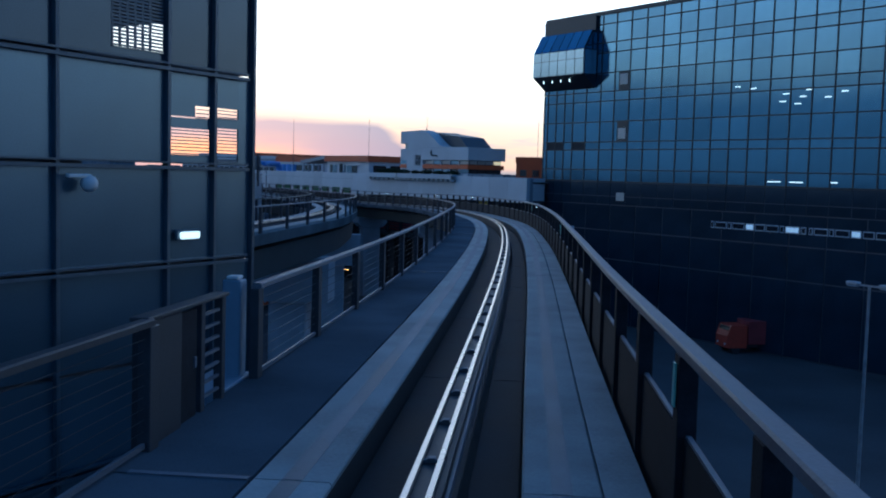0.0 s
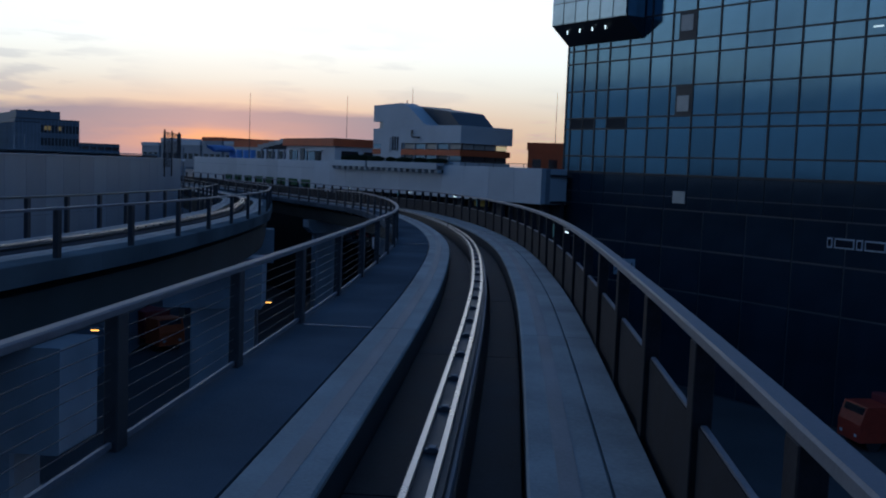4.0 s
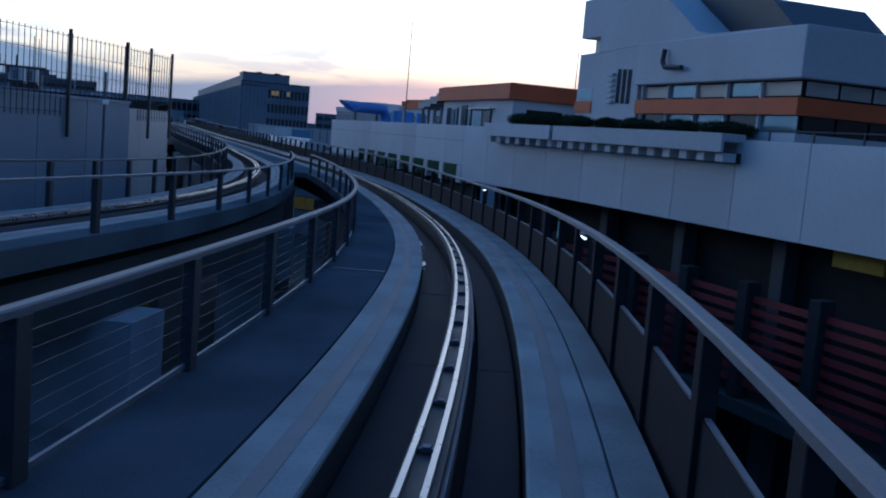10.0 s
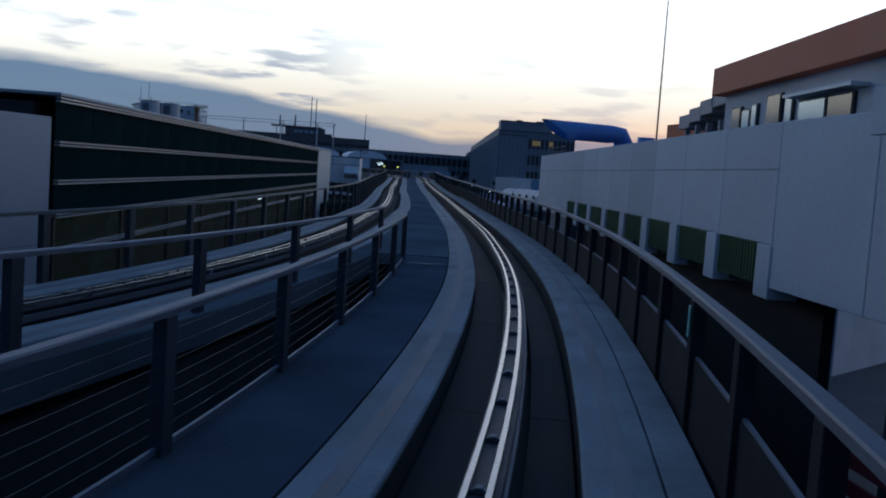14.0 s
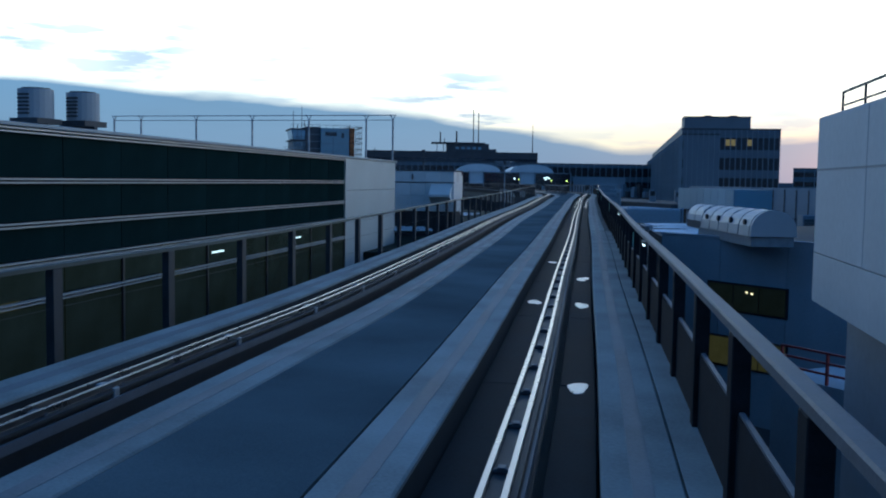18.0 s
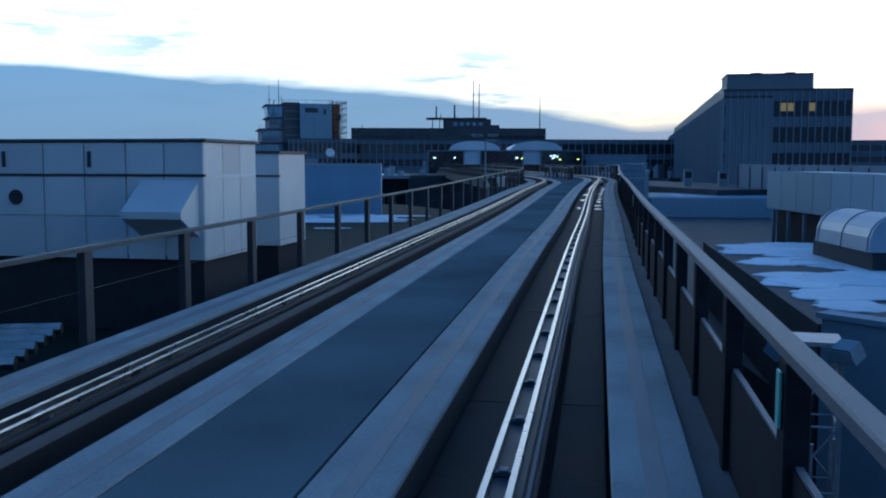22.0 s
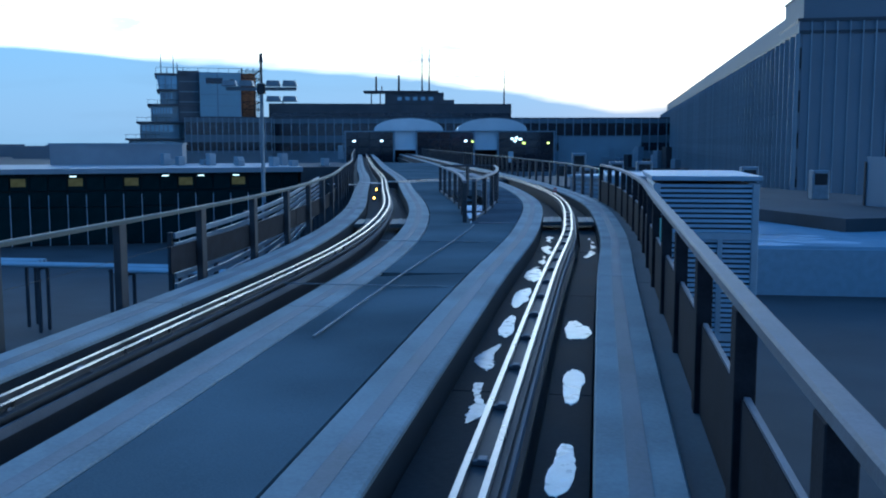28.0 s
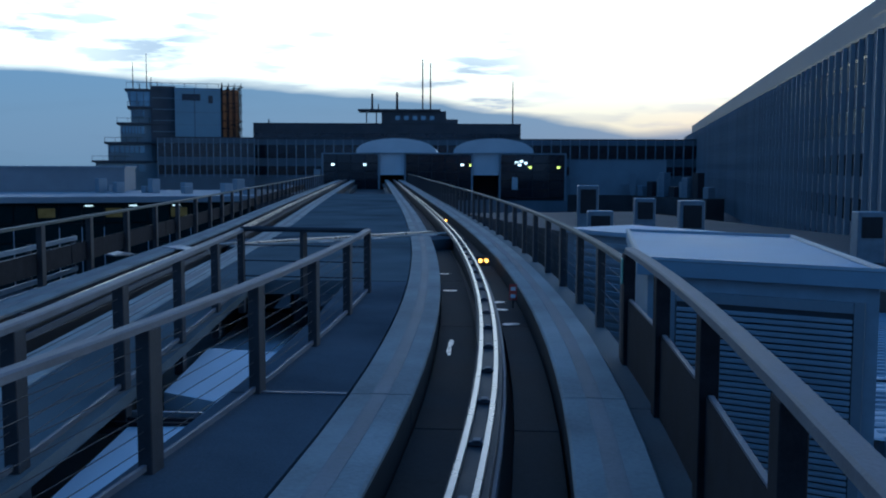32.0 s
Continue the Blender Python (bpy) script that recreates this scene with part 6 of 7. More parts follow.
# ------------------------------------------------------------------ control tower
tw = thing("control_tower", "stepped grey airport control tower with glazed cab and scaffolding", "control tower", at=seen_from((-321.9, 356.0), (-305.0, 385.5)))
W = span((-321.9, 356.0), (-305.0, 385.5))
for k, (u, z0, z1, d) in enumerate(((0.6, GROUND, 3.6, 26), (3.4, 3.6, 7.9, 24), (6.2, 7.9, 12.4, 22), (8.6, 12.4, 16.2, 20))):
    st = part("storey", boxes((u + 0.5, 18.5, 0.6 + 0.3 * k, d, z0, z1 - 0.5)), M["tower_grey"], tw)
    part("gallery", boxes((u - 0.3, 18.4, 0.1 + 0.3 * k, d + 0.4, z1 - 0.5, z1), bevel=0.05), M["dark_wall"], tw)
    part("window_band", boxes((u + 0.6, 12.0, 0.55 + 0.3 * k, 0.59 + 0.3 * k, z1 - 2.6, z1 - 0.9)), M["glass_pale"], tw)
    for j in range(7):
        put("window_post", tw, u + 0.8 + j * (11.0 - u) / 7, z1 - 2.6, 0.22, 1.7, 0.5 + 0.3 * k, 0.04, "dark_wall")
    for j in range(4):
        put("rail_post", tw, u - 0.2 + j * 2.4, z1, 0.08, 1.0, 0.2 + 0.3 * k, 0.08, "steel_dark")
    put("rail", tw, u - 0.3, z1 + 0.95, 8.5, 0.08, 0.2 + 0.3 * k, 0.08, "steel_dark")
bm = bmesh.new()
slab(bm, [(8.9, 16.2), (15.6, 16.2), (15.6, 19.6), (8.3, 19.6)], 1.2, 16)
part("cab", bm, M["glass_pale"], tw, "glazed cab with slanting panes")
for j in range(5):
    put("cab_post", tw, 8.9 + 1.5 * j, 16.3, 0.18, 3.2, 1.1, 0.1, "dark_wall")
part("cab_roof", boxes((7.9, 16.0, 0.9, 17, 19.6, 20.2), bevel=0.05), M["dark_wall"], tw)
part("shaft", boxes((13.6, 19.1, 0.9, 16, 2.6, 20.9)), M["dark_wall"], tw)
for k in range(6):
    put("slab_edge", tw, 14.0, 5.0 + 2.6 * k, 5.1, 0.25, 0.7, 0.2, "tower_grey")
part("annex", boxes((19.0, 29.4, -0.4, 17, GROUND, 20.5)), M["annex_blue"], tw, "tall windowless blue-grey annex")
put("annex_window", tw, 20.6, 17.6, 4.2, 1.5, -0.45, 0.06, "glass_dark")
put("annex_window", tw, 26.6, 17.0, 1.0, 1.8, -0.45, 0.06, "dark_wall")
for k in range(4):
    put("annex_seam", tw, 19.1, 9.0 + 2.9 * k, 10.2, 0.08, -0.43, 0.04, "tower_grey")
put("annex_joint", tw, 23.4, 2.0, 0.12, 18.5, -0.43, 0.05, "dark_wall")
sc = part("scaffold", boxes((29.6, 29.75, -0.2, 0.0, 5, 21.8)), M["steel_brown"], tw, "open scaffold of thin tubes")
for j in range(5):
    for i in range(4):
        part("tube", rect_mesh("tube", 0.12, 17.0, 0.12, "steel_brown"), None, sc, at=Matrix.Translation((29.8 + 1.45 * i, -0.2 + 4.2 * j, 4.8)))
for k in range(9):
    part("lift", boxes((29.5, 34.4, -0.3, -0.15, 5.0 + 2.0 * k, 5.14 + 2.0 * k), (34.2, 34.4, -0.3, 17, 5.0 + 2.0 * k, 5.14 + 2.0 * k)), M["steel_brown"], sc)
    part("brace", boxes((0, 5.2, -0.06, 0.06, -0.06, 0.06)), M["steel_brown"], sc, at=pose(29.6, -0.25, 5.0 + 2.0 * k, 0, -21 if k % 2 else 21, 0) if k < 8 else pose(29.6, -0.25, 20, 0, -10, 0))
# flat amber sheet closing the far side of the scaffold
part("scaffold_board", boxes((29.5, 34.5, 17.1, 17.3, 5.0, 21.5)), M["amber_sheet"], sc, "amber sheet behind the scaffold tubes")
for u, h in ((9.5, 6.5), (12.6, 8.5), (13.6, 3.0), (11.0, 1.5), (15.0, 2.0)):
    bm = bmesh.new()
    cyl(bm, (u, 5, 20.2), (u, 5, 20.2 + h), 0.13, 0.07, 6)
    part("aerial", bm, M["steel_dark"], tw)
for k in range(9):
    put("roof_rail_post", tw, 8.2 + 2.6 * k, 20.5, 0.08, 1.2, 1.0, 0.08, "steel_dark")
put("roof_rail", tw, 8.2, 21.6, 21.4, 0.1, 1.0, 0.08, "steel_dark")


# ------------------------------------------------------------------ terminal
def banded(name, label, a, b, z0, z1, depth, bands, pitch, fin="fin_grey", wall="term_wall", deep=0.25, lit=0.0, cat="building", pane="glass_dark", litmat="lit_warm", wide=0.18):
    t = thing(name, label, cat, at=seen_from(a, b))
    L = span(a, b)
    n = max(1, round(L / pitch))
    p = L / n
    part("wall", boxes((0, L, 0.3, depth, z0, z1)), M[wall], t)
    part("parapet", boxes((-0.1, L + 0.1, 0.02, depth + 0.1, z1, z1 + 0.25)), M["roof_dark"], t)
    edges = [z0] + [z for q in sorted(bands) for z in q] + [z1]
    for lo, hi in zip(edges[::2], edges[1::2]):
        put("spandrel", t, 0, lo, L, hi - lo, 0.12, 0.17, wall)
    for i in range(n):
        for zl, zh in bands:
            m = litmat if rng.random() < lit else pane
            put("pane", t, p * i + 0.12, zl + 0.03, p - 0.24, zh - zl - 0.06, 0.2, 0.05, m)
    for i in range(n + 1):
        put("fin", t, p * i - wide / 2, edges[1] - 0.6, wide, z1 - edges[1] + 0.6, -deep, deep + 0.11, fin)
    return t


banded("terminal", "long grey terminal with two rows of dark windows between pale fins", (-325.6, 373.9), (-230.5, 471.9), GROUND, 8.9, 20, ((0.2, 2.4), (4.3, 7.6)), 2.3)
wa, wb = tw.matrix_basis @ Vector((15.0, -1.6, 0)), tw.matrix_basis @ Vector((37.0, -1.6, 0))
banded("terminal_wing", "grey terminal wing with two window rows below the control tower", (wa.x, wa.y), (wb.x, wb.y), GROUND, 8.9, 1.1, ((0.4, 2.6), (4.5, 7.7)), 1.55)
up = banded("terminal_upper", "dark set-back upper storey of the terminal", (-313.0, 394.3), (-268.7, 444.4), 8.9, 12.9, 14, ((9.6, 10.6),), 5.5, fin="dark_wall", wall="dark_wall", deep=0.05)
sup = thing("roof_superstructure", "rooftop superstructure with overhanging deck and tall stacks", "building", at=seen_from((-296.6, 416.2), (-282.0, 432.0)))
part("block", boxes((4.5, 21.0, 2, 10, 13.1, 16.4)), M["dark_wall"], sup)
part("deck", boxes((-1.5, 19.5, 1.4, 10, 16.4, 16.9), bevel=0.03), M["dark_wall"], sup)
for u in (0.5, 3.0):
    put("prop", sup, u, 13.1, 0.3, 3.3, 2.5, 0.3, "dark_wall")
for u, h, r in ((2.0, 4.2, 0.3), (3.6, 1.6, 0.15), (8.4, 4.6, 0.35), (15.0, 13.0, 0.2), (17.0, 12.0, 0.2)):
    bm = bmesh.new()
    cyl(bm, (u, 5, 16.8), (u, 5, 16.8 + h), r, r * 0.8, 8)
    part("chimney", bm, M["steel_dark"], sup)
for k in range(5):
    put("window", sup, 8.0 + 2.2 * k, 14.2, 1.2, 1.0, 1.95, 0.06, "glass_pale")
part("step", boxes((21.0, 24.0, 2.5, 9, 13.1, 14.4)), M["dark_wall"], sup)
for x, y, z0, h in ((-270.5, 443.5, 12.9, 11.0), (-311.0, 397.5, 12.9, 1.2)):
    bm = bmesh.new()
    cyl(bm, (x, y, z0), (x, y, z0 + h), 0.22, 0.1, 6)
    tagged(part("flag_mast", bm, M["steel_dark"]), "thin mast on the terminal roof", "mast")

# ------------------------------------------------------------------ station gatehouse with two vaults
A, B = (-232.5, 354.5), (-204.5, 382.7)
gh = thing("vaulted_station", "station front with dark glazed bays under two white barrel vaults", "station", at=seen_from(A, B))
W = span(A, B)
for u0, u1, n in ((0.0, 9.5, 4), (13.4, 24.6, 5), (28.8, W, 4)):
    put("bay_core", gh, u0, -3.0, u1 - u0, 7.5, 0.4, 6.0, "black_and_shade")
    xs, zs = steps(u0 + 0.15, u1 - 0.15, n), steps(-2.5, 4.45, 5)
    panes(gh, xs, zs, 0.12, "glass_dark", gap=0.08, tilt=0.2)
    mullions(gh, xs[1:-1], zs, 0.05, 0.1, 0.08, "mullion")
    for u in (u0, u1 - 0.3):
        put("pale_edge", gh, u, -3.0, 0.3, 7.7, -0.05, 0.3, "pale_panel")
    put("top_edge", gh, u0 + 0.31, 4.46, u1 - u0 - 0.62, 0.22, -0.04, 0.3, "pale_panel")
for u0, u1 in ((9.5, 13.4), (24.6, 28.8)):
    put("portal_head", gh, u0, 1.1, u1 - u0, 3.6, 0.5, 1.0, "vault_white", "white wall over a guideway portal")
    # portal darkness is put into a black back plate and soffit
    put("portal_void", gh, u0, -3.0, u1 - u0, 4.1, 5.0, 0.2, "black_and_shade")
    put("portal_soffit", gh, u0 + 0.02, 1.02, u1 - u0 - 0.04, 0.07, 0.5, 4.4, "black_and_shade")
for u0, u1 in ((5.6, 18.6), (21.4, 34.4)):
    mid, half, rise = (u0 + u1) / 2, (u1 - u0) / 2, 2.35
    pts = [(mid + half * math.cos(math.pi * k / 20), 4.7 + rise * math.sin(math.pi * k / 20) ** 0.9) for k in range(21)]
    bm = bmesh.new()
    slab(bm, pts, -0.15, 26)
    part("vault", bm, M["vault_white"], gh, "white barrel vault")
for u, z, m in ((1.6, 2.6, "lamp_white"), (6.8, 2.6, "lamp_white"), (22.6, 2.6, "lamp_white"), (24.0, 2.5, "lamp_yellow"), (31.4, 3.0, "lamp_white"), (32.2, 3.2, "lamp_white"), (31.9, 2.6, "lamp_white"), (32.9, 2.9, "lamp_white"), (33.6, 2.2, "lamp_yellow"), (38.2, 2.2, "lamp_yellow"), (11.2, -1.4, "lamp_warm")):
    put("interior_lamp", gh, u, z, 0.5, 0.35, 0.06, 0.05, m)
put("white_cabinet", gh, -1.2, -0.6, 1.0, 2.6, -0.4, 0.8, "pale_panel")
put("white_cabinet", gh, 30.9, -1.2, 0.9, 2.0, -0.8, 0.6, "white_metal")
A, B = (-205.4, 384.9), (-193.3, 393.5)
gw = thing("annex_wall", "plain pale grey annex beside the station front", "building", at=seen_from(A, B))
part("wall", boxes((0.0, span(A, B) + 0.5, 0, 14, -3.0, 3.5)), M["pale_panel"], gw)
part("coping", boxes((-0.05, span(A, B) + 0.55, -0.05, 14, 3.5, 3.62)), M["grey_wall"], gw)
part("flue", boxes((9.5, 10.5, -2.2, -1.2, -2.0, 1.4)), M["pale_panel"], gw)
part("flue_arm", boxes((8.0, 11.2, -2.3, -1.1, -0.6, -0.2)), M["pale_panel"], gw)
part("plinth", boxes((-0.3, 16.0, -2.4, -1.0, GROUND, -2.01)), M["roof"], gw)
clutter = thing("roof_clutter", "dark rooftop pipes and coolers by the office block", "ventilation unit", at=seen_from((-193.0, 390.0), (-176.0, 385.0)))
for k in range(9):
    put("unit", clutter, 1.7 * k, -2.0, 1.2, 1.6 + 0.7 * ((k * 5) % 4), -3.0 + 0.5 * (k % 3), 1.3, ("hood_grey", "steel_dark", "pale_panel")[k % 3], bevel=0.05)
part("stand", boxes((-0.5, 16, -3.5, 0, GROUND, -2.0)), M["roof"], clutter)

# ------------------------------------------------------------------ grey office block
C, E = (-126.5, 315.5), (-111.7, 325.74)
FARC = (-268.0, 520.0)
office_end = banded("office_block", "large grey office block with fins and dark window bands", C, E, -8.0, 12.4, 0.9, ((-6.6, -4.3), (-2.8, -0.5), (1.0, 3.3), (4.8, 7.1), (8.6, 10.9)), 1.0, fin="fin_pale", wall="office_wall", deep=0.12, wide=0.09, cat="office building", pane="office_glass")
for k in (8, 9, 12):
    put("lit_window", office_end, span(C, E) / round(span(C, E)) * k + 0.1, 9.4, 0.8, 1.2, 0.14, 0.03, "lit_amber", "window lit amber")
part("core", boxes((0.1, span(C, E) - 0.05, 0.92, 10.5, -8.0, 12.4)), M["office_wall"], office_end)
part("core_roof", boxes((0.1, span(C, E), 1.1, 10.6, 12.4, 12.6)), M["roof_dark"], office_end)
part("attic", boxes((0.4, 12.6, 0.5, 9.5, 12.66, 14.8)), M["office_wall"], office_end, "blind attic storey")
part("attic_coping", boxes((0.3, 12.7, 0.4, 9.6, 14.8, 14.95)), M["roof_dark"], office_end)
for u in (4.2, 9.0):
    put("roof_hatch", office_end, u, 14.96, 1.4, 0.35, 3.0, 1.4, "roof_dark")
office_long = banded("office_wing", "long grey office wing with closely spaced fins", FARC, C, -8.0, 11.4, 7, ((-4.4, -2.7), (-1.2, 0.5), (2.0, 3.6), (5.0, 6.8), (8.3, 10.3)), 2.6, fin="fin_pale", wall="office_wall", deep=0.24, wide=0.12, cat="office building", pane="office_glass")
L = span(FARC, C)
part("attic", boxes((0, L - 1.2, 2.0, 7, 11.7, 14.9)), M["office_wall"], office_long, "blind attic storey")
# sky reflection painted as pale panes along the top window band
for k in range(14):
    put("lit_blind", office_long, L - 7 - 3.0 * k, 8.45, 2.5, 1.6, 0.15, 0.03, "office_sky_pane", "pane coloured pale as reflected sky")
apt = banded("apartment_block", "distant apartment block with rows of windows", (-157.0, 428.0), (-138.0, 436.0), GROUND, 7.0, 10, ((1.8, 3.2), (4.6, 6.0)), 2.8, fin="fin_grey")
far = thing("distant_skyline", "low distant skyline of trees and sheds", "skyline", kind="structure")
frng = random.Random(11)
for k in range(60):
    az = radians(-20 + 2.1 * k + frng.uniform(-0.6, 0.6))
    r = frng.uniform(900, 1300)
    part("shed", boxes((-frng.uniform(12, 40), frng.uniform(12, 40), -20, 20, GROUND, frng.uniform(-2, 6))), M["far_haze"], far, at=pose(-60 - r * math.sin(az), 200 + r * math.cos(az), 0, 0, 0, math.degrees(az)))

# ------------------------------------------------------------------ concrete building below the second half
A, B = (-60.5, 205.0), (-24.0, 199.0)
cb = thing("concrete_building", "plain grey concrete building with lit basement windows", "building", at=seen_from(A, B))
W = span(A, B)
part("wall", boxes((0, W, 0.1, 18, GROUND, -1.3)), M["conc_wall"], cb)
for k in range(8):
    put("wall_panel", cb, W / 8 * k + 0.015, GROUND, W / 8 - 0.03, -1.2 - GROUND, 0.0, 0.09, "conc_wall")
part("parapet", boxes((-0.1, W, -0.05, 0.5, -1.2, -1.08)), M["conc_wall"], cb)
for u, z, w, h, mat in ((3.9, -5.4, 5.4, 1.5, "glass_lit"), (4.0, -8.7, 5.4, 1.6, "lit_dim"), (14.0, -5.4, 5.4, 1.5, "glass_dark"), (14.0, -8.7, 5.4, 1.6, "glass_lit")):
    put("window_frame", cb, u - 0.12, z - 0.12, w + 0.24, h + 0.24, -0.06, 0.05, "mullion")
    for k in range(3):
        put("pane", cb, u + w / 3 * k + 0.04, z, w / 3 - 0.08, h, -0.085, 0.02, mat)
for u, z in ((6.6, -4.3), (6.95, -4.35)):
    put("lamp", cb, u, z, 0.14, 0.09, -0.11, 0.02, "lamp_warm")
# its roof: old snow, ducts and a barrel cowl
part("roof", boxes((0.1, W, 0.5, 18, -1.3, -1.25)), M["roof"], cb)
low = thing("lower_roof", "snow-streaked flat roof below the guideway", "roof", kind="structure")
part("roof_felt", prism(bmesh.new(), [(-61.5, 207.0), (-40.0, 222.0), (-58.0, 262.0), (-112.0, 300.0), (-122.0, 287.0), (-92.0, 243.5), (-75.0, 221.0)], GROUND, -4.0), M["roof"], low)
upper = thing("snow_roof", "flat roof behind the concrete building, half covered by snow", "roof", kind="structure")
part("roof_felt", prism(bmesh.new(), [(-60.7, 205.3), (-73.9, 222.6), (-60.0, 234.0), (-47.0, 214.0)], GROUND, -1.4), M["roof"], upper)
sn = thing("drifted_snow", "broken sheets of old snow on the flat roof", "snow", kind="stuff")
srng = random.Random(3)
for k in range(60):
    u, v = srng.uniform(0.8, 20.0), abs(srng.gauss(0, 3.4)) + 0.9
    x, y = -61.0 - 0.607 * u + 0.795 * v, 205.9 + 0.795 * u + 0.607 * v
    bm = bmesh.new()
    r = srng.uniform(0.3, 1.35) * (1.3 if u > 9 else 1.0)
    blob(bm, pose(x, y, -1.4, 0, 0, 35 + srng.uniform(-40, 40)), min(r * 1.35, v), min(r, v), 0.02 + 0.0006 * k, seg=40, rough=0.38)
    part("patch", bm, M["snow"], sn)
cowl = thing("barrel_cowl", "silver barrel-shaped roof duct with ribs and a white slanting end", "ventilation unit", at=seen_from((-60.3, 208.4), (-51.6, 199.6)))


def barrel_end(x, f):
    """One ring of the duct's section at x, shrunk by f."""
    return [(x, 1.25 - 1.25 * f * math.cos(math.pi * k / 12), -0.75 + 1.42 * f * math.sin(math.pi * k / 12) ** 0.7) for k in range(13)]


def loft(rings):
    bm = bmesh.new()
    rows = [[bm.verts.new(p) for p in ring] for ring in rings]
    n = len(rows[0])
    for a, b in zip(rows, rows[1:]):
        for k in range(n):
            bm.faces.new((a[k], a[(k + 1) % n], b[(k + 1) % n], b[k]))
    bm.faces.new(rows[0][::-1])
    bm.faces.new(rows[-1])
    bmesh.ops.recalc_face_normals(bm, faces=bm.faces)
    return bm


part("barrel", loft([barrel_end(1.8, 1.0), barrel_end(12.2, 1.0)]), M["silver"], cowl, "silver barrel")
part("end_hood", loft([barrel_end(0.0, 0.2), barrel_end(0.8, 0.75), barrel_end(1.78, 0.97)]), M["white_metal"], cowl, "white slanting end hood")
for k in range(6):
    x = 1.9 + 2.0 * k
    part("rib", loft([barrel_end(x - 0.03, 1.02), barrel_end(x + 0.03, 1.02)]), M["hood_grey"], cowl)
for k in range(4):
    part("inspection_port", cyl(bmesh.new(), (3.2 + 2.6 * k, -0.03, 0.0), (3.2 + 2.6 * k, 0.1, 0.0), 0.16, seg=14), M["mullion"], cowl, "round dark inspection port")
part("stand", boxes((1.0, 12.0, 0.1, 2.4, -1.3, -0.77)), M["hood_grey"], cowl)
# a long pale unit on dark legs and a second duct farther back
back = thing("duct_house", "long pale panelled duct house on posts, shade below painted black", "ventilation unit", at=seen_from((-75.6, 231.5), (-63.85, 220.4)))
for k in range(8):
    put("panel", back, 2.0 * k + 0.02, -0.25, 1.96, 1.9, 0.0, 0.1, "annex_blue", bevel=0.01)
    put("post", back, 2.0 * k + 0.9, -4.0, 0.14, 3.7, 0.0, 0.14, "hood_grey")
part("body", boxes((0.05, 16.0, 0.11, 3.0, -0.25, 1.62)), M["annex_blue"], back)
# solid black block stands in for shade beneath the raised unit
part("base", boxes((0.2, 15.8, 0.5, 2.8, -4.0, -0.26)), M["black_and_shade"], back, "black block in place of shade under the unit")
rear = thing("rear_duct", "shorter silver barrel duct with a white slanting end", "ventilation unit", at=seen_from((-68.6, 220.4), (-63.7, 215.4)))
part("barrel", loft([barrel_end(1.6, 0.85), barrel_end(6.4, 0.85)]), M["silver"], rear, "silver barrel")
part("end_hood", loft([barrel_end(0.0, 0.2), barrel_end(1.58, 0.83)]), M["white_metal"], rear, "white slanting end hood")
for k in range(3):
    part("rib", loft([barrel_end(1.8 + 2.2 * k, 0.87), barrel_end(1.86 + 2.2 * k, 0.87)]), M["hood_grey"], rear)
part("stand", boxes((0.8, 6.2, 0.4, 2.1, -1.4, -0.77)), M["steel_dark"], rear)
for i, (x, y, w, d, h) in enumerate(((-60.0, 236.0, 3.0, 2.2, 2.4), (-66.0, 243.0, 2.4, 2.0, 3.0), (-52.0, 232.0, 3.2, 2.0, 2.0), (-72.0, 262.0, 6.0, 3.0, 2.6), (-82.0, 272.0, 5.0, 3.0, 2.2), (-96.0, 281.0, 4.0, 3.0, 2.8))):
    q = thing("roof_unit", "pale boxy rooftop ventilation unit", "ventilation unit", at=pose(x, y, -4.0, 0, 0, 38), group="roof units")
    part("body", boxes((0, w, 0, d, 0.2, h), bevel=0.04), M["white_metal" if i % 2 else "hood_grey"], q)
    part("skid", boxes((0.1, w - 0.1, 0.1, d - 0.1, 0, 0.2)), M["steel_dark"], q)
    for k in range(6):
        part("louvre", boxes((0.2, w - 0.2, -0.05, 0.0, 0.5 + (h - 0.9) * k / 6, 0.5 + (h - 0.9) * (k + 0.5) / 6)), M["steel_dark"], q)
wallb = thing("screen_wall", "long pale screen wall with posts beyond the snow roof", "wall", at=seen_from((-113.0, 296.0), (-60.0, 262.0)))
for k in range(21):
    put("panel", wallb, 2.9 * k + 0.03, -2.4, 2.84, 4.1, 0.0, 0.12, "blue_wall")
    put("post", wallb, 2.9 * k - 0.08, -4.0, 0.16, 5.4, -0.08, 0.07, "steel_dark")

# lattice pylon beside the track
py = thing("lattice_pylon", "slender lattice steel lighting pylon beside the guideway", "pylon", at=pose(-57.5, 198.1, GROUND, 0, 0, 30))
h, s = 11.6, 0.36
for x in (-s, 0, s):
    for y in (-s, 0, s):
        if x or y:
            part("leg", boxes((x - 0.035, x + 0.035, y - 0.035, y + 0.035, 0, h - (0 if x and y else 1.4))), M["clamp"], py)
for k in range(12):
    z = 0.95 * k
    for r in range(4):
        bm = bmesh.new()
        cyl(bm, (-s, -s, z), (s, -s, z + 0.95), 0.018, seg=5)
        cyl(bm, (-s, -s, z), (s, -s, z), 0.018, seg=5)
        bm.transform(Matrix.Rotation(radians(90 * r), 4, "Z"))
        part("brace", bm, M["clamp"], py)
part("head", boxes((-0.4, 0.4, -0.4, 0.4, h, h + 0.06)), M["clamp"], py)
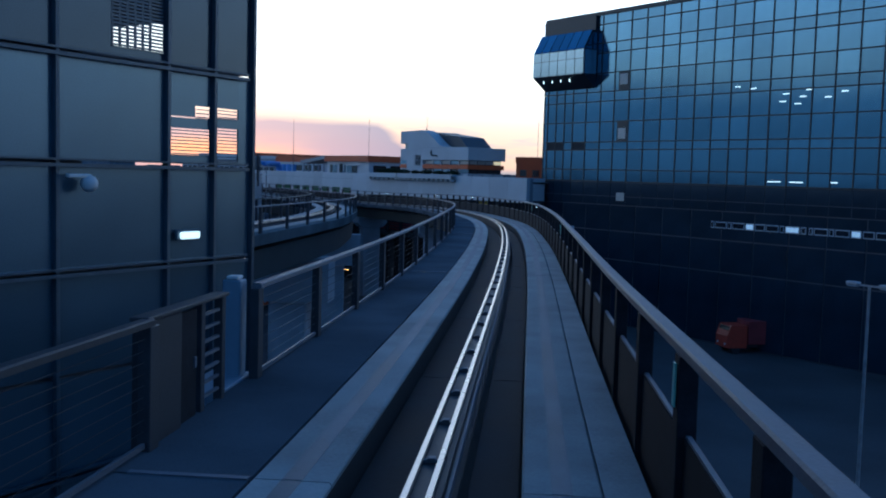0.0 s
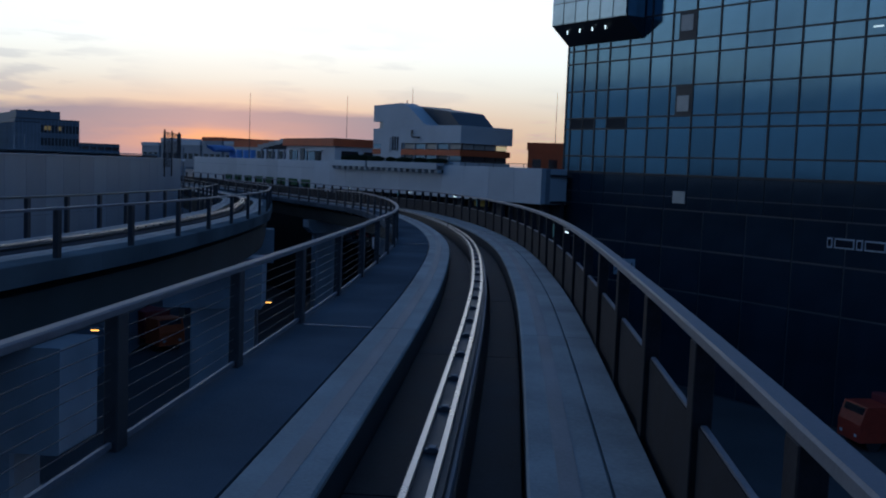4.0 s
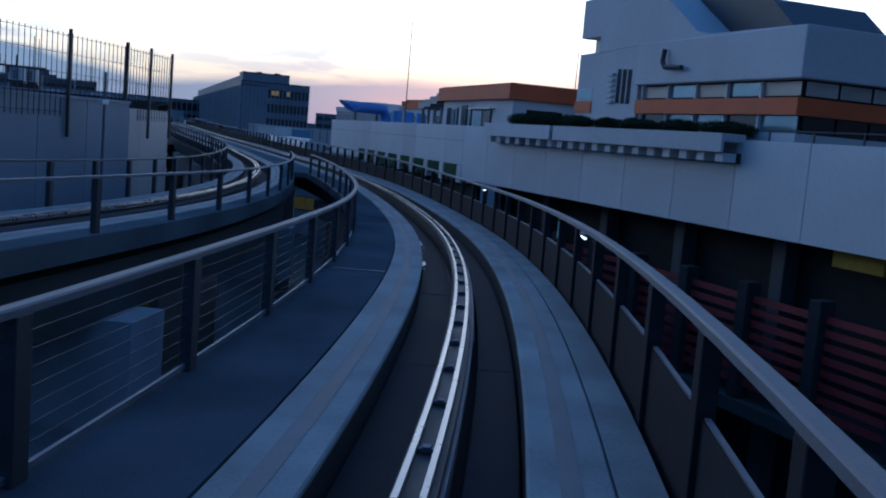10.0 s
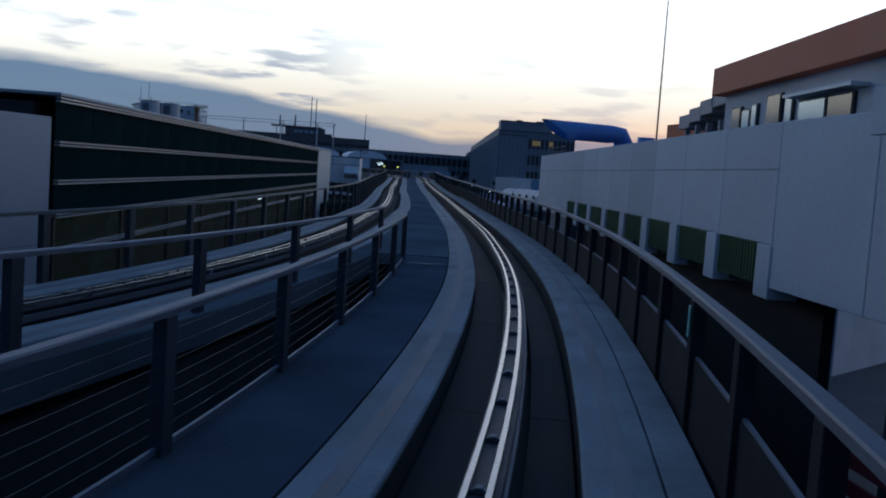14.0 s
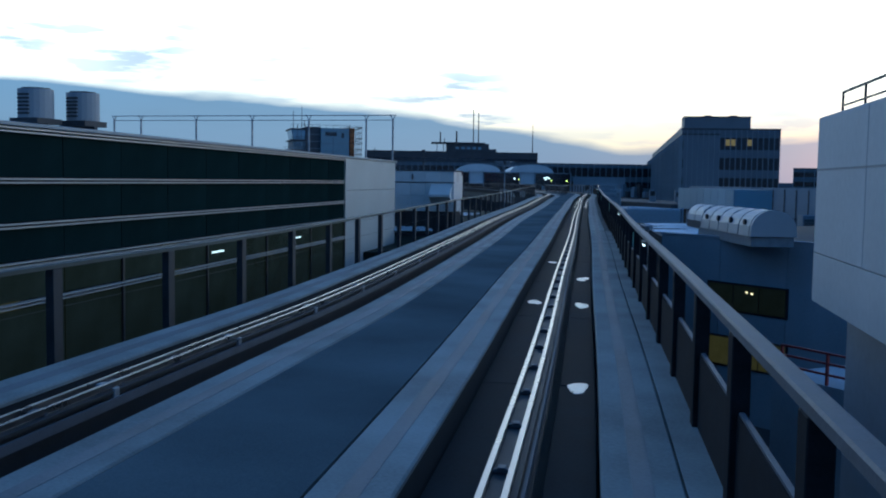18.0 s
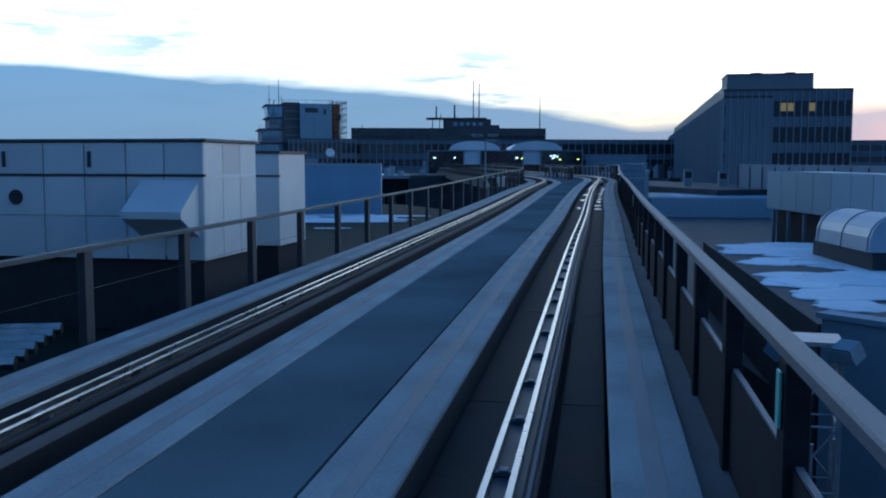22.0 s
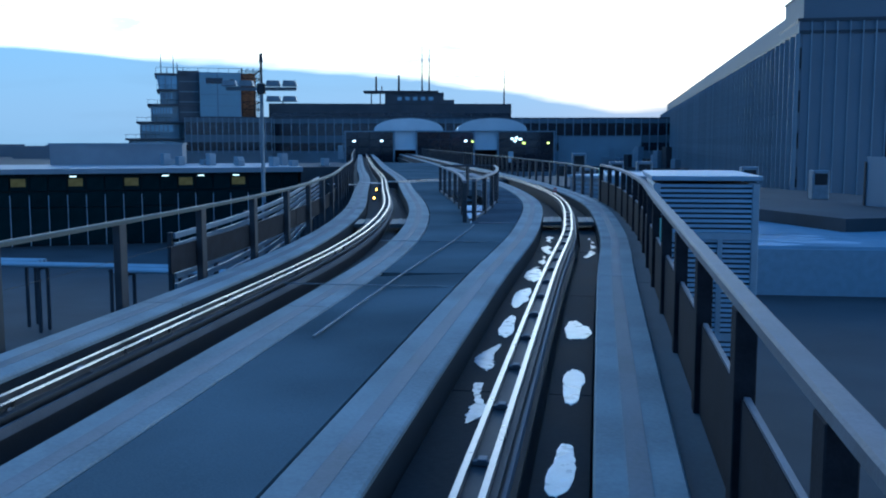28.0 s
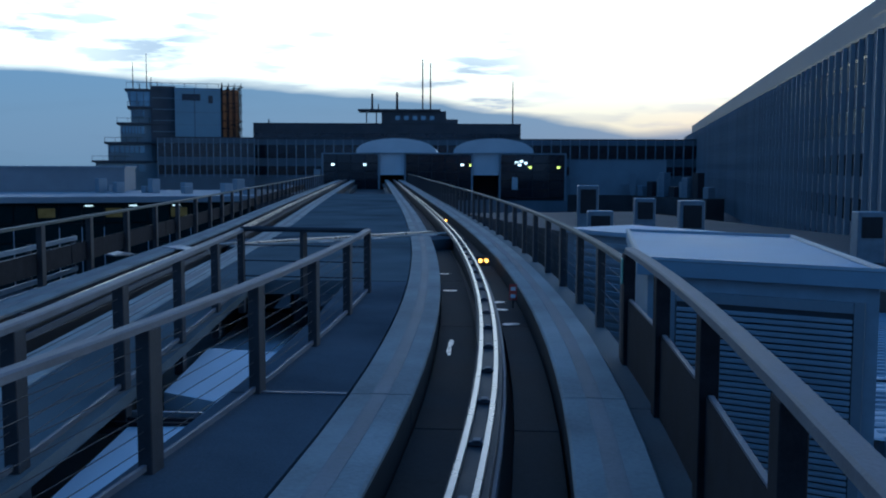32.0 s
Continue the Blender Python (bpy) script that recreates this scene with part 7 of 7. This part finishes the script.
for x, y, a in ((-0.42, -0.42, 35), (0.42, -0.42, -35)):
    hd = part("lamp_head", slab(bmesh.new(), [(-0.2, -0.1), (0.2, -0.1), (0.14, 0.12), (-0.14, 0.12)], -0.16, 0.14), M["hood_grey"], py, at=pose(x, y, h - 0.05, 20, 0, a))
    part("lens", boxes((-0.17, 0.17, -0.175, -0.162, -0.08, 0.09)), M["pale_frame"], hd)

# ------------------------------------------------------------------ louvred units and shutter house by the parting
lv = thing("louvred_unit", "large grey louvred plant unit with a pale flat lid", "ventilation unit", at=seen_from((-101.5, 255.0), (-100.687, 255.583)))
F1, F2 = 2.15, 4.2
part("core", boxes((0.12, F1 - 0.12, 0.12, F2 - 0.12, -4.0, 1.7)), M["black_and_shade"], lv)
for u in (0.0, F1 - 0.14):
    for v in (0.0, F2 - 0.14):
        part("post", boxes((u, u + 0.14, v, v + 0.14, -4.0, 1.72), bevel=0.01), M["louvre_blue"], lv)
for z in (0.55, -1.6):
    part("beam", boxes((0.14, F1 - 0.14, 0.0, 0.1, z, z + 0.14)), M["louvre_blue"], lv)
    part("beam", boxes((0.0, 0.1, 0.14, F2 - 0.14, z, z + 0.14)), M["louvre_blue"], lv)
part("divider", boxes((F1 * 0.62, F1 * 0.62 + 0.1, 0.0, 0.1, -1.46, 0.55)), M["louvre_blue"], lv)
for k in range(35):
    z = -1.92 + 0.105 * k
    part("louvre", rect_mesh("louvre", F1 - 0.28, 0.075, 0.015, "lid_blue"), None, lv, at=Matrix.Translation((0.14, 0.0, z)) @ Matrix.Rotation(radians(-38), 4, "X"))
    part("louvre", rect_mesh("louvre", F2 - 0.28, 0.075, 0.015, "lid_blue"), None, lv, at=Matrix.Translation((0.02, F2 - 0.14, z)) @ Matrix.Rotation(radians(-90), 4, "Z") @ Matrix.Rotation(radians(-38), 4, "X"))
part("lid", boxes((-0.05, F1 + 0.05, -0.05, F2 + 0.05, 1.78, 1.88), bevel=0.01), M["lid_blue"], lv, "pale blue flat lid")
sh = thing("shutter_house", "flat-roofed plant house with a grey roller shutter", "building", at=seen_from((-115.8, 273.65), (-111.98, 274.71)))
W = 4.1
side = sh.matrix_basis.to_3x3().inverted() @ Vector((-4.66, 6.25, 0))
plan = [(0, 0), (W, 0), (W + side.x, side.y), (side.x, side.y)]
part("wall", prism(bmesh.new(), [(0.1, 0.12), (W - 0.1, 0.12), (W + side.x - 0.1, side.y - 0.1), (side.x + 0.1, side.y - 0.1)], -4.0, 0.75), M["louvre_blue"], sh)
part("roof", prism(bmesh.new(), [(-0.05, -0.05), (W + 0.05, -0.05), (W + side.x + 0.05, side.y), (side.x - 0.05, side.y)], 0.76, 1.03), M["lid_blue"], sh, "broad pale blue roof slab")
for a, b in zip(plan, plan[1:] + plan[:1]):
    bm = bmesh.new()
    cyl(bm, (a[0], a[1], 1.04), (b[0], b[1], 1.04), 0.06, seg=6)
    part("roof_edge", bm, M["pale_frame"], sh, "pale metal roof edge")
put("shutter_frame", sh, 0.5, -4.0, 0.16, 4.5, -0.02, 0.12, "pale_panel")
put("shutter_frame", sh, 3.64, -4.0, 0.16, 4.5, -0.02, 0.12, "pale_panel")
put("shutter_head", sh, 0.67, 0.32, 2.96, 0.18, -0.02, 0.12, "pale_panel")
put("shutter_back", sh, 0.67, -4.0, 2.96, 4.31, 0.05, 0.06, "dark_wall")
for k in range(40):
    put("shutter_slat", sh, 0.68, -3.95 + 0.105 * k, 2.94, 0.075, -0.03, 0.055, "louvre_blue", bevel=0.01)
ribbed = thing("ribbed_roof", "ribbed grey metal roof with patches of snow", "roof", at=seen_from((-111.7, 275.0), (-110.9, 275.6)))
part("sheet", boxes((0, 16, 0, 16, -4.2, -2.0)), M["louvre_blue"], ribbed)
for k in range(40):
    put("rib", ribbed, 0, -2.0, 16, 0.14, 0.1 + 0.4 * k, 0.14, "lid_blue")
for k in range(9):
    bm = bmesh.new()
    blob(bm, pose(rng.uniform(0.5, 9), rng.uniform(0.5, 6), -1.91), rng.uniform(1.1, 2.4), rng.uniform(0.4, 0.9), 0.03, seg=22)
    part("snow_patch", bm, M["snow"], ribbed, "patch of old snow")
hole = thing("service_deck", "snowy service deck seen through the gap between guideways", "roof", kind="structure")
part("deck", prism(bmesh.new(), [(-108, 256), (-113, 263), (-126, 276), (-128, 272), (-120, 264), (-112, 256)], -1.6, -1.1), M["roof"], hole)
part("snow_sheet", prism(bmesh.new(), [(-108.6, 257.2), (-113.2, 263.2), (-124, 274), (-127, 272.6), (-119.6, 263.9), (-112.2, 256.6)], -1.1, -1.04), M["snow"], hole, "grey-white snow sheet")
for a, b in ((321.6, 323.7), (324.2, 327.2), (328.2, 331.4)):
    part("snow_tray", between(a, b, 0.4, -2.73, 2.67, -0.36), M["snow"], hole, "sheet of snow in the gap")
for s, x0 in ((323.95, -3.9), (327.7, -4.3)):
    part("cable_tray", boxes((x0, -2.74, -0.42, 0.42, -0.44, -0.40)), M["steel_dark"], hole, at=MAIN.stand(s))
    for v in (-0.28, -0.1, 0.16):
        part("tray_pipe", boxes((x0, -2.76, v - 0.03, v + 0.03, -0.395, -0.34)), M["clamp" if v > 0 else "steel_brown"], hole, at=MAIN.stand(s))
# the dark gap is painted: a black slab laid over the snow
part("dark_slot", prism(bmesh.new(), [(-119.0, 263.2), (-117.6, 265.2), (-119.4, 267.0), (-121.0, 265.6)], -1.036, -1.0), M["black_and_shade"], hole, "black slab on the snow, drawn as a shaded gap")
vent = thing("mushroom_vent", "grey pipe vent with a broad white cap", "vent", at=pose(-124.2, 272.1, -1.04))
part("stem", cyl(bmesh.new(), (0, 0, 0), (0, 0, 0.86), 0.22, seg=14), M["hood_grey"], vent)
part("cap", cyl(bmesh.new(), (0, 0, 0.86), (0, 0, 0.96), 0.62, 0.5, 24), M["white_metal"], vent, "broad white cap")
sh2 = thing("plant_house", "small louvred plant house with a flat roof", "building", at=seen_from((-126.5, 285.0), (-122.5, 284.2)))
part("wall", boxes((0, 4.0, 0, 3, -4.0, 0.45)), M["pale_panel"], sh2)
part("roof", boxes((-0.15, 4.15, -0.15, 3.15, 0.46, 0.6)), M["lid_blue"], sh2)
for k in range(14):
    put("louvre", sh2, 0.4, -3.3 + 0.26 * k, 3.2, 0.13, -0.06, 0.06, "louvre_blue")
for i, (x, y, h) in enumerate(((-131.0, 292.0, 1.0), (-129.0, 296.0, 1.4), (-122.0, 298.0, 1.1), (-118.0, 300.0, 0.9), (-137.0, 299.0, 1.9), (-135.5, 302.0, 1.2))):
    q = thing("roof_vent_box", "small grey vent box with a dark mouth on a roof", "vent", at=pose(x, y, -1.2, 0, 0, 40), group="vent boxes")
    part("body", boxes((0, 1.1, 0, 0.9, 0, h + 1.0), bevel=0.04), M["hood_grey"], q)
    # the mouth's darkness is a black sheet on the box
    part("mouth", boxes((0.15, 0.95, -0.03, 0.0, h * 0.5 + 0.5, h + 0.8)), M["black_and_shade"], q)
part("podium", boxes((0, 60, -3.0, 12, GROUND, -1.2)), M["roof"], sh2, at=sh2.matrix_basis.inverted() @ seen_from((-160.0, 318.0), (-112.0, 290.0)))


# ------------------------------------------------------------------ down in the yard: lamps, vehicles
def street_lamp(x, y, z, heads=2, yaw=0.0, lit=True):
    t = thing("street_lamp", "double-headed sodium street lamp in the yard below", "street lamp", at=pose(x, y, GROUND, 0, 0, yaw), group="yard lamps")
    hh = z - GROUND
    bm = bmesh.new()
    cyl(bm, (0, 0, 0), (0, 0, hh), 0.09, 0.05)
    part("pole", bm, M["clamp"], t)
    for sx in (-1, 1)[:heads]:
        part("arm", boxes((min(0, sx * 0.5), max(0, sx * 0.5), -0.03, 0.03, hh - 0.04, hh + 0.02)), M["clamp"], t)
        hd = part("head", boxes((sx * 0.7 - 0.26, sx * 0.7 + 0.26, -0.12, 0.12, hh - 0.04, hh + 0.1), bevel=0.03), M["clamp"], t)
        part("lens", boxes((sx * 0.7 - 0.2, sx * 0.7 + 0.2, -0.1, 0.1, hh - 0.09, hh - 0.045)), M["lamp_orange" if lit else "pale_panel"], hd)
    return t


street_lamp(-9.9, 96.0, -6.4, yaw=15)
street_lamp(-15.5, 84.3, -6.5, yaw=15)
street_lamp(16.0, 36.6, -0.5, yaw=-60, lit=False)


def truck(x, y, yaw, cab, load, label):
    t = thing("service_truck", label, "truck", at=pose(x, y, GROUND, 0, 0, yaw), group="yard vehicles")
    bm = bmesh.new()
    slab(bm, [(0, 0.5), (1.9, 0.5), (1.9, 2.5), (0.35, 2.5), (0, 1.5)], -1.1, 1.1)
    part("cab", bm, M[cab], t)
    ws = bmesh.new()
    slab(ws, [(0.02, 1.55), (0.06, 1.52), (0.36, 2.4), (0.32, 2.42)], -0.95, 0.95)
    part("windscreen", ws, M["glass_dark"], t)
    part("load_box", boxes((2.0, 6.2, -1.15, 1.15, 0.8, 2.9), bevel=0.05), M[load], t)
    part("chassis", boxes((0.1, 6.2, -0.5, 0.5, 0.45, 0.8)), M["steel_dark"], t)
    for u in (0.9, 4.9):
        for v in (-1.05, 0.8):
            bm = bmesh.new()
            cyl(bm, (u, v, 0.45), (u, v + 0.26, 0.45), 0.45, seg=14)
            part("wheel", bm, M["black_and_shade"], t)
    for v in (-0.8, 0.6):
        part("headlight", boxes((-0.03, 0.0, v, v + 0.22, 0.75, 0.92)), M["white_metal"], t)
    return t


truck(-19.6, 71.8, 107, "red_lorry", "white_metal", "red and white service truck parked below the guideway")
truck(-18.4, 106.0, 140, "orange", "red", "orange truck with a dark red box parked in the yard")
truck(25.5, 87.0, 10, "red_lorry", "red", "dark red truck parked in the shaded yard")
for k, (x, y, z0, z1) in enumerate(((-21.8, 122.4, -9.2, -5.4),)):
    yp = thing("yellow_column", "yellow safety-painted column under the guideway", "column", at=pose(x, y, GROUND, 0, 0, 20))
    part("shaft", boxes((-0.22, 0.22, -0.22, 0.22, 0, z1 - GROUND), bevel=0.03), M["dark_wall"], yp)
    part("yellow_sleeve", boxes((-0.27, 0.27, -0.27, 0.27, z0 - GROUND + 1.0, z1 - GROUND - 0.2), bevel=0.03), M["yellow_dim"], yp)

# board on a pole beyond the barrier
board = thing("small_sign", "small pale stand sign lettered A11 on a thin pole", "sign", at=pose(8.6, 65.6, GROUND, 0, 0, 6))
part("pole", boxes((-0.05, 0.05, 0.02, 0.12, 0, 11.5)), M["clamp"], board)
part("plate", boxes((-0.36, 0.36, -0.02, 0.015, 11.48, 12.0), bevel=0.008), M["pale_panel"], board)
word = bpy.data.curves.new("writing", "FONT")
word.body, word.size, word.align_x, word.extrude = "A11", 0.42, "CENTER", 0.003
word.materials.append(M["dark_wall"])
letters = new("writing", word)
letters.parent, letters.matrix_basis = board, pose(0, -0.026, 11.59, 90, 0, 0)
# red railing on a platform by the concrete building
rr = thing("red_railing", "dark red steel railing on a low platform", "railing", at=seen_from((-43.5, 186.5), (-35.0, 184.0)))
part("platform", boxes((-0.3, 9.2, 0.0, 4.0, GROUND, -5.2)), M["conc_wall"], rr)
for k in range(5):
    part("post", boxes((2.1 * k, 2.1 * k + 0.09, 0.05, 0.14, -5.2, -4.0)), M["red"], rr)
for z in (-4.08, -4.45, -4.85):
    part("rail", boxes((0, 8.6, 0.06, 0.13, z, z + 0.08)), M["red"], rr)

# crossing between the lines past the parting
pts = thing("points_switch", "steel switch rails and cover plates crossing between the guideways", "rail switch", kind="structure")
a = MAIN.stand(352.5)
far_end = MAIN.stand(346.0) @ Vector((-7.5, 0, 0))
b = SIDE.stand(SIDE.nearest(far_end.x, far_end.y))
p, q = a.translation, b.translation
L = (q - p).xy.length
mm = seen_from((p.x, p.y), (q.x, q.y), p.z)
part("deck", boxes((1.4, L - 1.4, -2.2, 2.2, -0.4, -0.02)), M["walkway"], pts, at=mm)
for y in (-0.5, 0.5):
    part("switch_plate", boxes((0.5, L - 0.5, y - 0.16, y + 0.16, -0.019, 0.03), bevel=0.01), M["concrete"], pts, at=mm)
for y in (-0.09, 0.09):
    part("conductor_rail", boxes((0.9, L - 0.9, y - 0.025, y + 0.025, -0.019, 0.06)), M["rail_bright"], pts, at=mm)
for k in range(6):
    part("cover_plate", boxes((1.4 + 2.2 * k, 2.0 + 2.2 * k, -0.9, 0.9, -0.019, 0.012)), M["clamp"], pts, at=mm)
